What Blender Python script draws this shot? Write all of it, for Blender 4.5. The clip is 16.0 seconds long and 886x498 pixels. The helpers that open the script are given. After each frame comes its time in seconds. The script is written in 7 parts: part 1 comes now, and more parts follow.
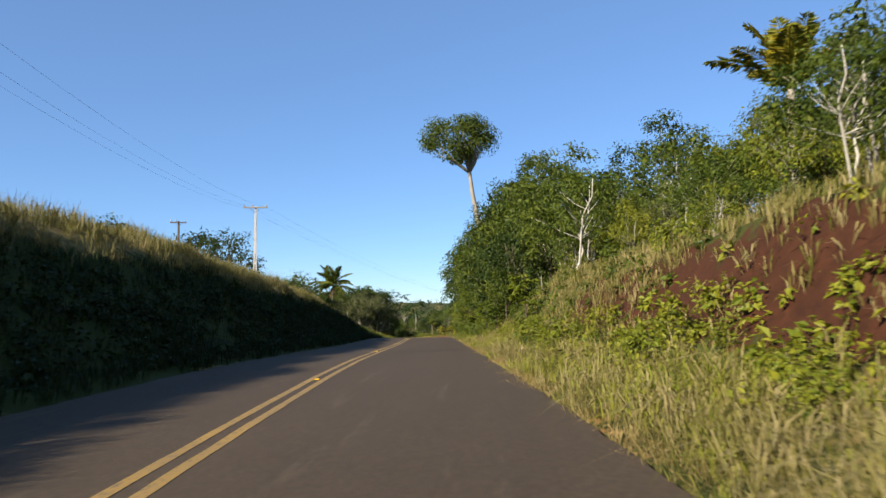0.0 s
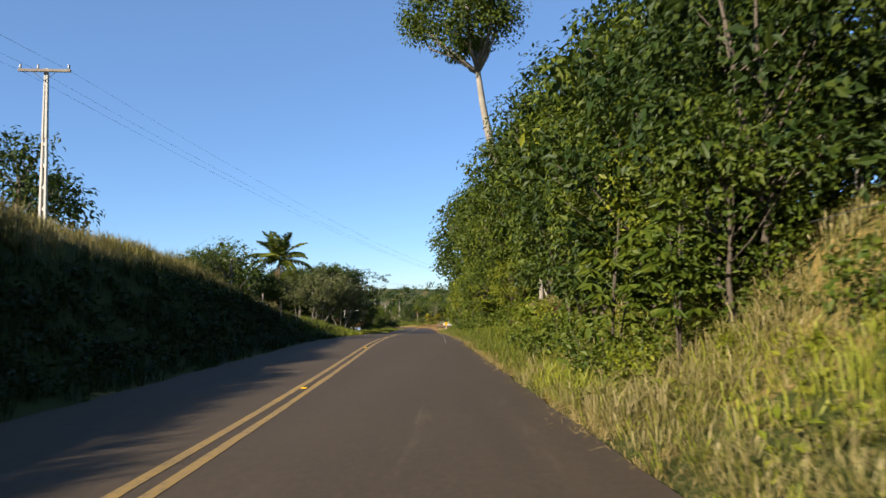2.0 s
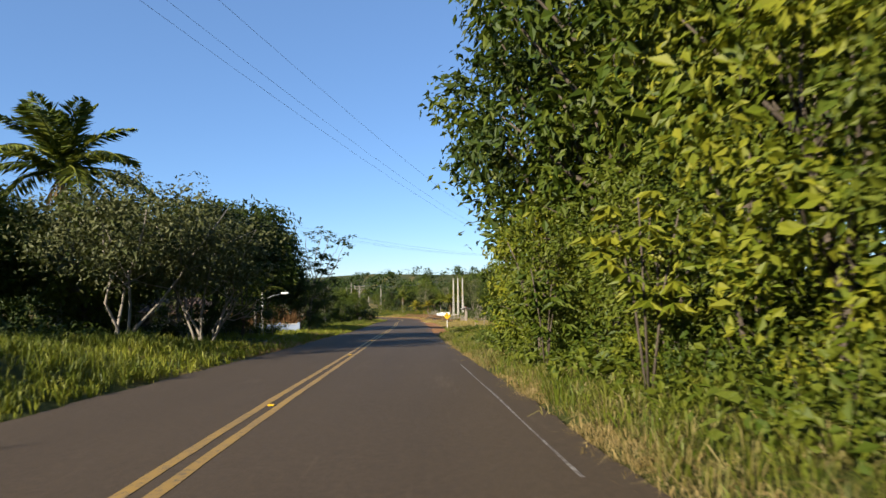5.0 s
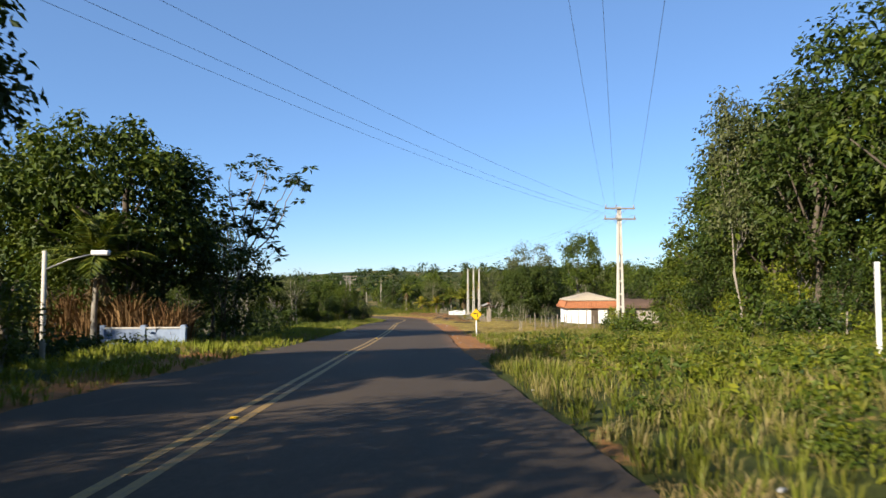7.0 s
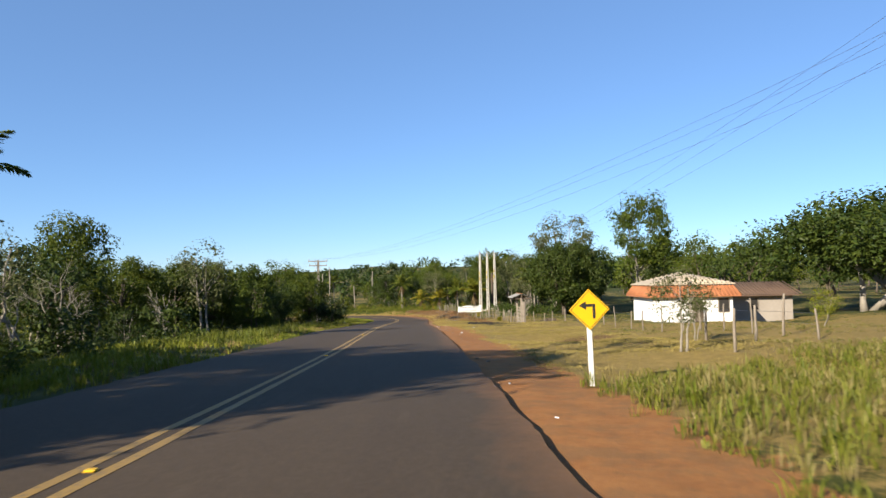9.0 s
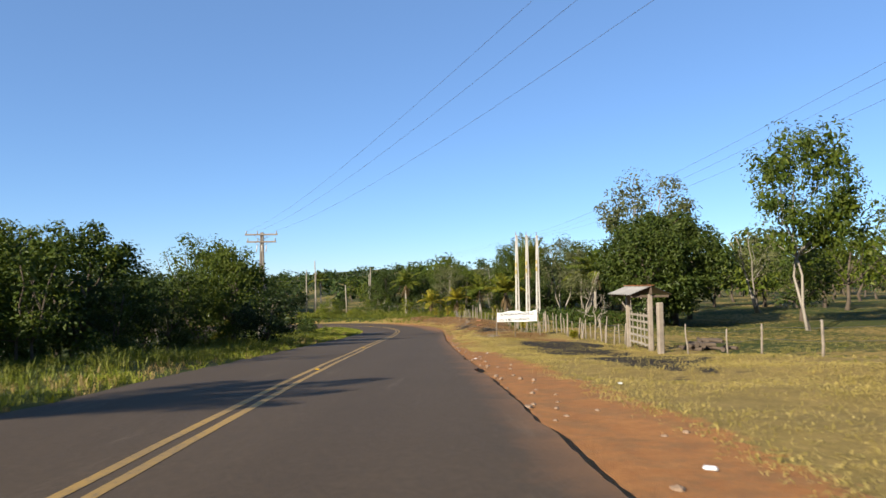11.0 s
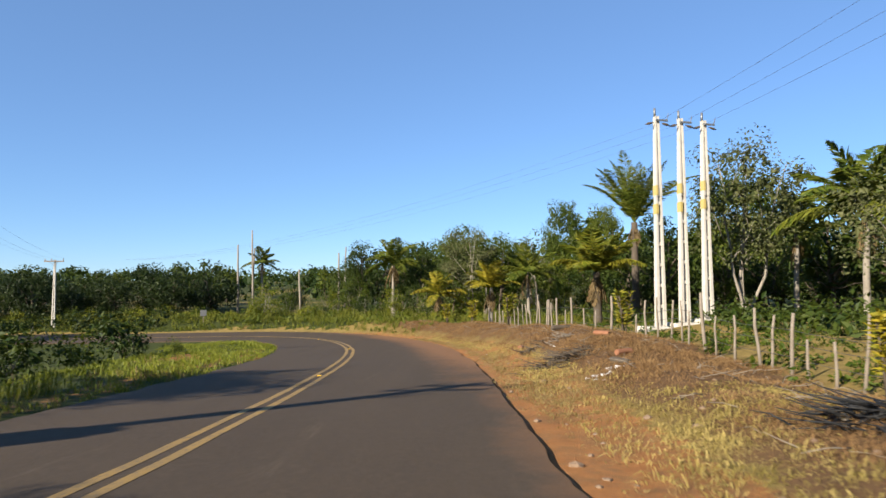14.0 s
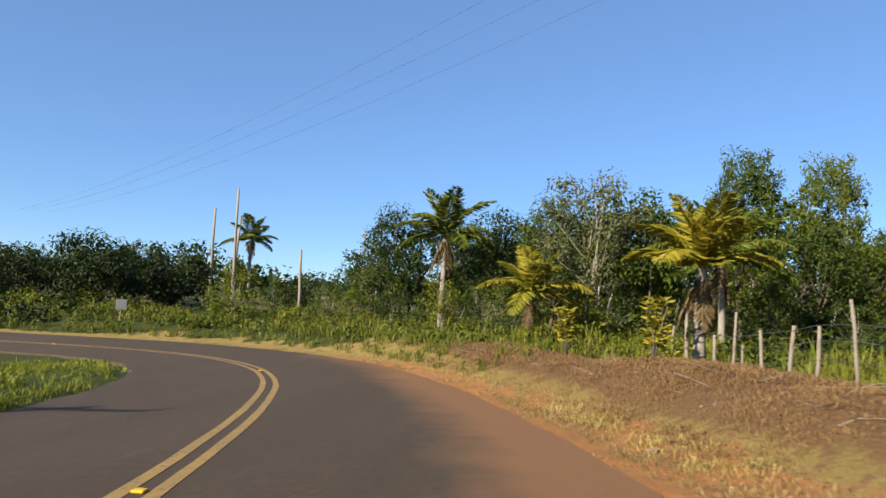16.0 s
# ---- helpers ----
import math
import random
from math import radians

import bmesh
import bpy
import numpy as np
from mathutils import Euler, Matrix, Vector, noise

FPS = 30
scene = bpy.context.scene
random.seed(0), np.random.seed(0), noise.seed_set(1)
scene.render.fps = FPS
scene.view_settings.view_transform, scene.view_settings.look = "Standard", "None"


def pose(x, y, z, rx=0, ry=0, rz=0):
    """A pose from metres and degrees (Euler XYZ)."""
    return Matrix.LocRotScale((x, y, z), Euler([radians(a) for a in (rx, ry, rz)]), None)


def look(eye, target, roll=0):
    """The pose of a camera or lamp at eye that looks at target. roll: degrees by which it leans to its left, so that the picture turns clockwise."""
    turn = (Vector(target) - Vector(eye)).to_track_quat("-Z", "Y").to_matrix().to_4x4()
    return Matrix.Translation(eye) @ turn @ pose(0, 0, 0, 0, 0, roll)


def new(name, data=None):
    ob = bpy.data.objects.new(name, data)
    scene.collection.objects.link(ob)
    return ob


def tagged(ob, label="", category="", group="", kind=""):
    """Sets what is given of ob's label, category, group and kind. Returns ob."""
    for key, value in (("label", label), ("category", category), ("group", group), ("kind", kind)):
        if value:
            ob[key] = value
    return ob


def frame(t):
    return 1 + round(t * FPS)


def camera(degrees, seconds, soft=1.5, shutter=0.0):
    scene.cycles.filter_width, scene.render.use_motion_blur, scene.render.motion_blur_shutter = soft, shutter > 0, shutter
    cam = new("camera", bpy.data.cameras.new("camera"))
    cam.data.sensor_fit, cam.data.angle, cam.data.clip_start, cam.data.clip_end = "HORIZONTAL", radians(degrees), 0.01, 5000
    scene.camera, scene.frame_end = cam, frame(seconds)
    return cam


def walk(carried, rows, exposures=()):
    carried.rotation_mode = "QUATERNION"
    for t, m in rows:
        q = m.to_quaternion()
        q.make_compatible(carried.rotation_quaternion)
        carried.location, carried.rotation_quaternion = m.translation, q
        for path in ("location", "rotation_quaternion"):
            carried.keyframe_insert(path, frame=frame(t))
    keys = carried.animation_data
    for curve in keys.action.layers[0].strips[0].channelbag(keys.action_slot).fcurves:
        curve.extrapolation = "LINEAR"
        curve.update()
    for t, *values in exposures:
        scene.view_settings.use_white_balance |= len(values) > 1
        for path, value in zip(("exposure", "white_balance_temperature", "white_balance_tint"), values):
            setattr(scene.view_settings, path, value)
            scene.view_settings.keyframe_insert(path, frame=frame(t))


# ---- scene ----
cam = camera(64.0, 16.0, 1.5, 0.12)
PATH = [
    (0.0, (-0.014, 0.337, 1.619), (-0.343, 10.295, 2.479), -0.59),
    (0.5, (-0.350, 7.627, 1.622), (-0.658, 17.591, 2.405), -1.01),
    (1.0, (-0.727, 15.096, 1.559), (-0.986, 25.066, 2.288), -1.00),
    (1.5, (-1.079, 22.483, 1.404), (-1.261, 32.458, 2.092), -0.78),
    (2.0, (-1.512, 29.825, 1.248), (-1.637, 39.802, 1.922), -0.63),
    (2.5, (-1.980, 37.260, 0.975), (-2.021, 47.237, 1.648), -0.69),
    (3.0, (-2.381, 44.871, 0.805), (-2.349, 54.849, 1.462), -0.78),
    (3.5, (-2.729, 52.224, 0.700), (-2.662, 62.205, 1.312), 0.05),
    (4.0, (-2.986, 59.815, 0.586), (-2.962, 69.800, 1.128), -0.42),
    (4.5, (-3.204, 67.226, 0.401), (-3.127, 77.214, 0.899), -0.59),
    (7.0, (-4.626, 105.017, -1.318), (-4.634, 115.005, -0.827), -0.14),
    (7.5, (-4.760, 112.806, -1.620), (-4.793, 122.795, -1.138), -0.37),
    (8.0, (-4.986, 120.590, -2.022), (-4.984, 130.578, -1.542), -0.32),
    (8.5, (-5.133, 128.344, -2.344), (-5.136, 138.333, -1.881), -0.77),
    (9.0, (-5.182, 136.282, -2.673), (-5.199, 146.271, -2.215), -1.20),
    (11.5, (-6.864, 174.838, -4.049), (-7.035, 184.820, -3.488), -0.59),
    (12.0, (-7.094, 182.067, -4.345), (-7.251, 192.049, -3.770), -0.23),
    (12.5, (-7.401, 189.233, -4.681), (-7.544, 199.214, -4.083), -0.50),
    (13.0, (-7.770, 196.384, -5.026), (-7.901, 206.363, -4.403), -0.85),
    (13.5, (-7.949, 203.416, -5.359), (-8.077, 213.393, -4.695), -0.48),
    (14.0, (-8.114, 210.861, -5.660), (-8.305, 220.839, -5.034), -0.24),
    (14.5, (-8.340, 218.187, -6.065), (-8.565, 228.160, -5.367), 0.01),
    (15.0, (-8.679, 224.658, -6.241), (-9.021, 234.624, -5.493), 0.70),
    (15.5, (-9.308, 230.781, -6.410), (-9.955, 240.721, -5.523), 2.70),
    (16.0, (-10.169, 236.726, -6.610), (-11.169, 246.637, -5.732), 3.48),
]
walk(cam, [(t, look(e, g, r)) for t, e, g, r in PATH])

# ---- light ----
SUN_TO = Vector((0.676, 0.737, 0)).normalized()      # the way that shadows fall
SUN_UP = radians(24)
sun_dir = Vector((SUN_TO.x * math.cos(SUN_UP), SUN_TO.y * math.cos(SUN_UP), -math.sin(SUN_UP)))
sun = new("sun", bpy.data.lights.new("sun", "SUN"))
sun.data.energy, sun.data.angle, sun.data.color = 5.6, radians(0.53), (1.0, 0.90, 0.74)
sun.rotation_mode = "QUATERNION"
sun.rotation_quaternion = sun_dir.to_track_quat("-Z", "Y")
world = bpy.data.worlds.new("sky")
scene.world = world
world.use_nodes = True
wn = world.node_tree
sky = wn.nodes.new("ShaderNodeTexSky")
sky.sky_type, sky.sun_disc = "NISHITA", False
sky.sun_elevation = SUN_UP
sky.sun_rotation = math.atan2(-SUN_TO.x, -SUN_TO.y)
sky.altitude, sky.air_density, sky.dust_density, sky.ozone_density = 900, 0.92, 0.0, 6.0
haze = wn.nodes.new("ShaderNodeMix")
haze.data_type = "RGBA"
haze.inputs[0].default_value = 0.35
wn.links.new(sky.outputs[0], haze.inputs[6])
haze.inputs[7].default_value = (1.35, 2.4, 4.35, 1)
wn.links.new(haze.outputs[2], wn.nodes["Background"].inputs[0])
wn.nodes["Background"].inputs[1].default_value = 0.0835
scene.view_settings.exposure = 1.16


# ---- materials ----
def material(name):
    m = bpy.data.materials.new(name)
    m.use_nodes = True
    return m, m.node_tree, m.node_tree.nodes["Principled BSDF"]


def node(nt, kind, **values):
    n = nt.nodes.new(kind)
    for k, v in values.items():
        n.inputs[k].default_value = v
    return n


def ramp(nt, src, stops):
    r = nt.nodes.new("ShaderNodeValToRGB")
    while len(r.color_ramp.elements) < len(stops):
        r.color_ramp.elements.new(0.5)
    for e, (p, c) in zip(r.color_ramp.elements, stops):
        e.position, e.color = p, (*c, 1)
    nt.links.new(src, r.inputs[0])
    return r.outputs[0]


def mixed(nt, f, a, b, mode="MIX"):
    m = nt.nodes.new("ShaderNodeMix")
    m.data_type, m.blend_type = "RGBA", mode
    for sock, v in ((m.inputs[0], f), (m.inputs[6], a), (m.inputs[7], b)):
        if isinstance(v, (int, float)):
            sock.default_value = v
        elif isinstance(v, tuple):
            sock.default_value = (*v, 1)
        else:
            nt.links.new(v, sock)
    return m.outputs[2]


def noise_of(nt, scale, detail=4.0, rough=0.6, coord=None):
    n = node(nt, "ShaderNodeTexNoise", Scale=scale, Detail=detail, Roughness=rough)
    if coord is None:
        coord = nt.nodes.new("ShaderNodeTexCoord").outputs["Object"]
    nt.links.new(coord, n.inputs["Vector"])
    return n.outputs[0]


def bump(nt, bsdf, height, strength, distance):
    b = node(nt, "ShaderNodeBump", Strength=strength, Distance=distance)
    nt.links.new(height, b.inputs["Height"])
    nt.links.new(b.outputs[0], bsdf.inputs["Normal"])


def plain(name, dark, light, rough=0.8, scale=6.0, relief=0.3, depth=0.01, metallic=0.0):
    """A surface whose colour wanders between two tones at two scales, with fine relief."""
    m, nt, b = material(name)
    big, small = noise_of(nt, scale * 0.25, 3), noise_of(nt, scale * 3, 6, 0.7)
    c = mixed(nt, 0.5, ramp(nt, big, [(0.3, dark), (0.7, light)]), ramp(nt, small, [(0.3, dark), (0.7, light)]))
    nt.links.new(c, b.inputs["Base Color"])
    b.inputs["Roughness"].default_value, b.inputs["Metallic"].default_value = rough, metallic
    b.inputs["Specular IOR Level"].default_value = 0.3
    bump(nt, b, small, relief, depth)
    return m


def leafy(name, stops, through_light=0.22, rough=0.55):
    """Leaves: the tone differs from leaf to leaf and from plant to plant, and some light passes through."""
    m, nt, b = material(name)
    isle = nt.nodes.new("ShaderNodeNewGeometry").outputs["Random Per Island"]
    info = nt.nodes.new("ShaderNodeObjectInfo").outputs["Random"]
    clump = noise_of(nt, 0.9, 2)
    a = node(nt, "ShaderNodeMath")
    a.operation = "MULTIPLY_ADD"
    nt.links.new(isle, a.inputs[0])
    a.inputs[1].default_value = 0.55
    nt.links.new(clump, a.inputs[2])
    s = node(nt, "ShaderNodeMath")
    s.operation = "MULTIPLY_ADD"
    nt.links.new(info, s.inputs[0])
    s.inputs[1].default_value = 0.3
    nt.links.new(a.outputs[0], s.inputs[2])
    d = node(nt, "ShaderNodeMath")
    d.operation = "MULTIPLY"
    d.inputs[1].default_value = 0.75
    nt.links.new(s.outputs[0], d.inputs[0])
    c = ramp(nt, d.outputs[0], stops)
    nt.links.new(c, b.inputs["Base Color"])
    b.inputs["Roughness"].default_value = rough
    b.inputs["Specular IOR Level"].default_value = 0.2
    t = nt.nodes.new("ShaderNodeBsdfTranslucent")
    nt.links.new(mixed(nt, 1.0, c, (1.0, 1.0, 0.55), "MULTIPLY"), t.inputs[0])
    mx = nt.nodes.new("ShaderNodeMixShader")
    mx.inputs[0].default_value = through_light
    nt.links.new(b.outputs[0], mx.inputs[1])
    nt.links.new(t.outputs[0], mx.inputs[2])
    nt.links.new(mx.outputs[0], nt.nodes["Material Output"].inputs[0])
    return m


LEAF_MID = leafy("leaf_mid_green", [(0.2, (0.0114, 0.0228, 0.0023)), (0.55, (0.0376, 0.0603, 0.0046)), (0.9, (0.0826, 0.0979, 0.0085))])
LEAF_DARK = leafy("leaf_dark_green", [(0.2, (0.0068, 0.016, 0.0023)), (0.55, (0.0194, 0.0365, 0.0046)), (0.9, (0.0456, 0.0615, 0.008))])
# deep green; on the left bank its darkness also paints the shade
LEAF_DEEP_AND_SHADE = leafy("leaf_deep_green_and_shade", [(0.2, (0.0046, 0.0108, 0.0023)), (0.55, (0.012, 0.0239, 0.004)), (0.9, (0.0285, 0.041, 0.0068))])
LEAF_LIGHT = leafy("leaf_yellow_green", [(0.2, (0.0314, 0.0467, 0.0029)), (0.55, (0.0797, 0.1025, 0.0057)), (0.9, (0.1652, 0.1652, 0.0125))])
LEAF_GREY = leafy("leaf_grey_green", [(0.2, (0.0228, 0.0308, 0.008)), (0.55, (0.0524, 0.0638, 0.0171)), (0.9, (0.1082, 0.1111, 0.0456))])
PALM_GREEN = leafy("palm_green", [(0.2, (0.0182, 0.0342, 0.0034)), (0.55, (0.0541, 0.0797, 0.0068)), (0.9, (0.1367, 0.1424, 0.0171))])
PALM_YELLOW = leafy("palm_yellow", [(0.2, (0.0513, 0.0655, 0.0057)), (0.55, (0.1253, 0.1282, 0.0091)), (0.9, (0.262, 0.205, 0.0171))])
PALM_LIME = leafy("palm_lime", [(0.2, (0.034, 0.05, 0.0046)), (0.55, (0.088, 0.104, 0.008)), (0.9, (0.195, 0.175, 0.0171))])
PALM_DRY = leafy("palm_dry", [(0.2, (0.057, 0.0342, 0.0143)), (0.6, (0.1196, 0.0797, 0.0342)), (0.95, (0.1879, 0.1367, 0.0683))], 0.2, 0.8)
GRASS_GREEN = leafy("grass_green", [(0.15, (0.0217, 0.0376, 0.0029)), (0.5, (0.0655, 0.0883, 0.0057)), (0.9, (0.1424, 0.1424, 0.02))])
# lime grass; on the left verges its brightness also carries the sunlight
GRASS_LIME = leafy("grass_lime", [(0.15, (0.045, 0.066, 0.005)), (0.5, (0.115, 0.140, 0.009)), (0.9, (0.21, 0.21, 0.025))])
GRASS_MIX = leafy("grass_half_dry", [(0.15, (0.0285, 0.0399, 0.0034)), (0.42, (0.0712, 0.0786, 0.0091)), (0.66, (0.1424, 0.1225, 0.0314)), (0.88, (0.2392, 0.1936, 0.0854))])
GRASS_STRAW = leafy("grass_straw", [(0.15, (0.092, 0.076, 0.015)), (0.5, (0.2, 0.158, 0.038)), (0.9, (0.35, 0.272, 0.095))], 0.2, 0.8)
GRASS_DRY = leafy("grass_dry", [(0.15, (0.0854, 0.0598, 0.0171)), (0.5, (0.1765, 0.1253, 0.0399)), (0.9, (0.2961, 0.2221, 0.0968))], 0.2, 0.8)
BRUSH_DRY = leafy("cut_dry_brush", [(0.15, (0.06, 0.028, 0.0105)), (0.5, (0.13, 0.068, 0.0265)), (0.9, (0.225, 0.138, 0.06))], 0.1, 0.9)
BARK = plain("bark_brown", (0.0388, 0.0291, 0.0194), (0.1101, 0.0874, 0.0647), 0.9, 5, 0.6, 0.02)
BARK_PALE = plain("bark_pale", (0.1295, 0.1101, 0.0842), (0.2849, 0.2525, 0.2072), 0.85, 4, 0.5, 0.015)
CONCRETE = plain("pole_concrete", (0.3276, 0.3042, 0.2652), (0.5148, 0.4836, 0.429), 0.85, 5, 0.3, 0.005)
POLE_OLD = plain("stained_concrete", (0.1101, 0.0939, 0.0777), (0.2331, 0.2072, 0.1748), 0.9, 4, 0.3, 0.006)
WOOD_GREY = plain("weathered_wood", (0.1165, 0.0939, 0.0712), (0.259, 0.2201, 0.1748), 0.9, 8, 0.5, 0.01)
WOOD_DARK = plain("dark_wood", (0.0453, 0.0324, 0.0227), (0.1036, 0.0777, 0.055), 0.9, 8, 0.5, 0.01)
METAL_GREY = plain("galvanised_metal", (0.1618, 0.1618, 0.1618), (0.2913, 0.2913, 0.2849), 0.5, 8, 0.1, 0.003, 0.7)
TRANSFORMER = plain("dull_grey_paint", (0.06, 0.06, 0.062), (0.13, 0.13, 0.13), 0.6, 6, 0.1, 0.003)
CABLE = plain("cable_alloy", (0.0647, 0.0647, 0.0712), (0.1424, 0.1424, 0.1489), 0.45, 8, 0.0, 0.001, 0.6)
PLASTER = plain("white_plaster", (0.5928, 0.5772, 0.546), (0.6708, 0.663, 0.6396), 0.85, 1.5, 0.15, 0.005)
CLOTH = plain("banner_cloth", (0.5616, 0.5616, 0.546), (0.6552, 0.6552, 0.6396), 0.8, 2, 0.1, 0.003)
INK = plain("black_paint", (0.0097, 0.0097, 0.0097), (0.0259, 0.0259, 0.0259), 0.6, 4, 0.0, 0.001)
SIGN_YELLOW = plain("sign_yellow", (0.5616, 0.312, 0.0047), (0.624, 0.3744, 0.0094), 0.45, 2, 0.0, 0.001)
BAND_YELLOW = plain("faded_yellow_band", (0.3237, 0.2331, 0.0518), (0.3884, 0.3237, 0.1424), 0.8, 6, 0.1, 0.002)
SIGN_WHITE = plain("sign_white", (0.546, 0.5382, 0.5148), (0.6396, 0.6318, 0.6084), 0.5, 3, 0.0, 0.001)
TILE_RED = plain("clay_tile", (0.2201, 0.0777, 0.0324), (0.3366, 0.136, 0.0583), 0.85, 4, 0.3, 0.01)
TILE_OLD = plain("old_brown_tile", (0.0647, 0.0388, 0.0259), (0.1295, 0.0842, 0.0583), 0.9, 4, 0.3, 0.01)
TILE_PALE = plain("bleached_tile", (0.3237, 0.259, 0.1813), (0.4273, 0.3625, 0.2719), 0.85, 4, 0.3, 0.01)
SHEET = plain("fibre_cement_sheet", (0.1813, 0.1683, 0.1489), (0.3108, 0.2913, 0.259), 0.85, 4, 0.2, 0.006)
MUD_WALL = plain("bare_render", (0.2201, 0.1877, 0.1554), (0.3108, 0.2719, 0.2266), 0.9, 2, 0.3, 0.008)
# pale blue darkened, so that the trees' shade is in the wall's colour
BLUE_WALL = plain("pale_blue_wall", (0.13, 0.17, 0.25), (0.24, 0.29, 0.37), 0.85, 2, 0.2, 0.004)
DARK_HOLE = plain("shaded_interior", (0.0129, 0.0116, 0.0097), (0.0324, 0.0291, 0.0259), 0.9, 2, 0.0, 0.001)
STONE = plain("stone", (0.1295, 0.0777, 0.0453), (0.2331, 0.1683, 0.1165), 0.9, 6, 0.4, 0.02)
LITTER = plain("litter_white", (0.4836, 0.4836, 0.4836), (0.6396, 0.6396, 0.6396), 0.6, 6, 0.1, 0.002)


def asphalt():
    m, nt, b = material("asphalt")
    grain, patch = noise_of(nt, 55, 4, 0.75), noise_of(nt, 0.35, 4)
    mp = nt.nodes.new("ShaderNodeMapping")
    mp.inputs["Scale"].default_value = (1.0358, 0.0324, 0.6474)
    nt.links.new(nt.nodes.new("ShaderNodeTexCoord").outputs["Object"], mp.inputs[0])
    streak = noise_of(nt, 1.0, 3, 0.5, mp.outputs[0])
    c = mixed(nt, 0.5, ramp(nt, grain, [(0.25, (0.0272, 0.0194, 0.0129)), (0.8, (0.0958, 0.0686, 0.0453))]),
              ramp(nt, patch, [(0.3, (0.044, 0.0317, 0.0208)), (0.7, (0.0641, 0.0466, 0.031))]))
    c = mixed(nt, 0.35, c, ramp(nt, streak, [(0.35, (0.0395, 0.0285, 0.0188)), (0.65, (0.068, 0.0499, 0.0337))]))
    mottle = noise_of(nt, 13, 5, 0.8)
    c = mixed(nt, 0.34, c, ramp(nt, mottle, [(0.34, (0.026, 0.019, 0.013)), (0.5, (0.055, 0.040, 0.028)), (0.68, (0.115, 0.086, 0.060))]))
    mp2 = nt.nodes.new("ShaderNodeMapping")
    mp2.inputs["Scale"].default_value = (2.2, 0.22, 1)
    nt.links.new(nt.nodes.new("ShaderNodeTexCoord").outputs["Object"], mp2.inputs[0])
    scuff = ramp(nt, noise_of(nt, 1.0, 5, 0.7, mp2.outputs[0]), [(0.60, (0, 0, 0)), (0.74, (0.45, 0.45, 0.45))])
    c = mixed(nt, scuff, c, (0.125, 0.100, 0.075))
    c = mixed(nt, 1.0, c, (0.98, 0.93, 0.81), "MULTIPLY")
    # orange dirt washed over the edge
    at = nt.nodes.new("ShaderNodeVertexColor")
    at.layer_name = "dust"
    add = node(nt, "ShaderNodeMath")
    add.operation = "MULTIPLY_ADD"
    nt.links.new(noise_of(nt, 0.9, 5, 0.7), add.inputs[0])
    add.inputs[1].default_value = 0.7
    nt.links.new(at.outputs[0], add.inputs[2])
    cover = ramp(nt, add.outputs[0], [(0.52, (0, 0, 0)), (1.45, (0.9, 0.9, 0.9))])
    c = mixed(nt, cover, c, ramp(nt, grain, [(0.3, (0.1295, 0.0615, 0.0259)), (0.7, (0.2331, 0.1165, 0.0486))]))
    # tar-filled cracks and dark stains
    tarry = ramp(nt, noise_of(nt, 2.2, 6, 0.8), [(0.66, (0, 0, 0)), (0.78, (0.55, 0.55, 0.55))])
    c = mixed(nt, tarry, c, (0.0291, 0.0233, 0.0194))
    nt.links.new(c, b.inputs["Base Color"])
    b.inputs["Roughness"].default_value = 0.85
    b.inputs["Specular IOR Level"].default_value = 0.25
    bump(nt, b, grain, 0.6, 0.008)
    return m


def road_paint(name, tone, worn, wear):
    m, nt, b = material(name)
    w = ramp(nt, noise_of(nt, 14, 6, 0.75), [(wear, (0, 0, 0)), (wear + 0.12, (1, 1, 1))])
    w2 = ramp(nt, noise_of(nt, 0.8, 3), [(0.3, (0.55, 0.55, 0.55)), (0.7, (1, 1, 1))])
    c = mixed(nt, mixed(nt, 1.0, w, w2, "MULTIPLY"), worn, tone)
    nt.links.new(c, b.inputs["Base Color"])
    b.inputs["Roughness"].default_value = 0.7
    return m


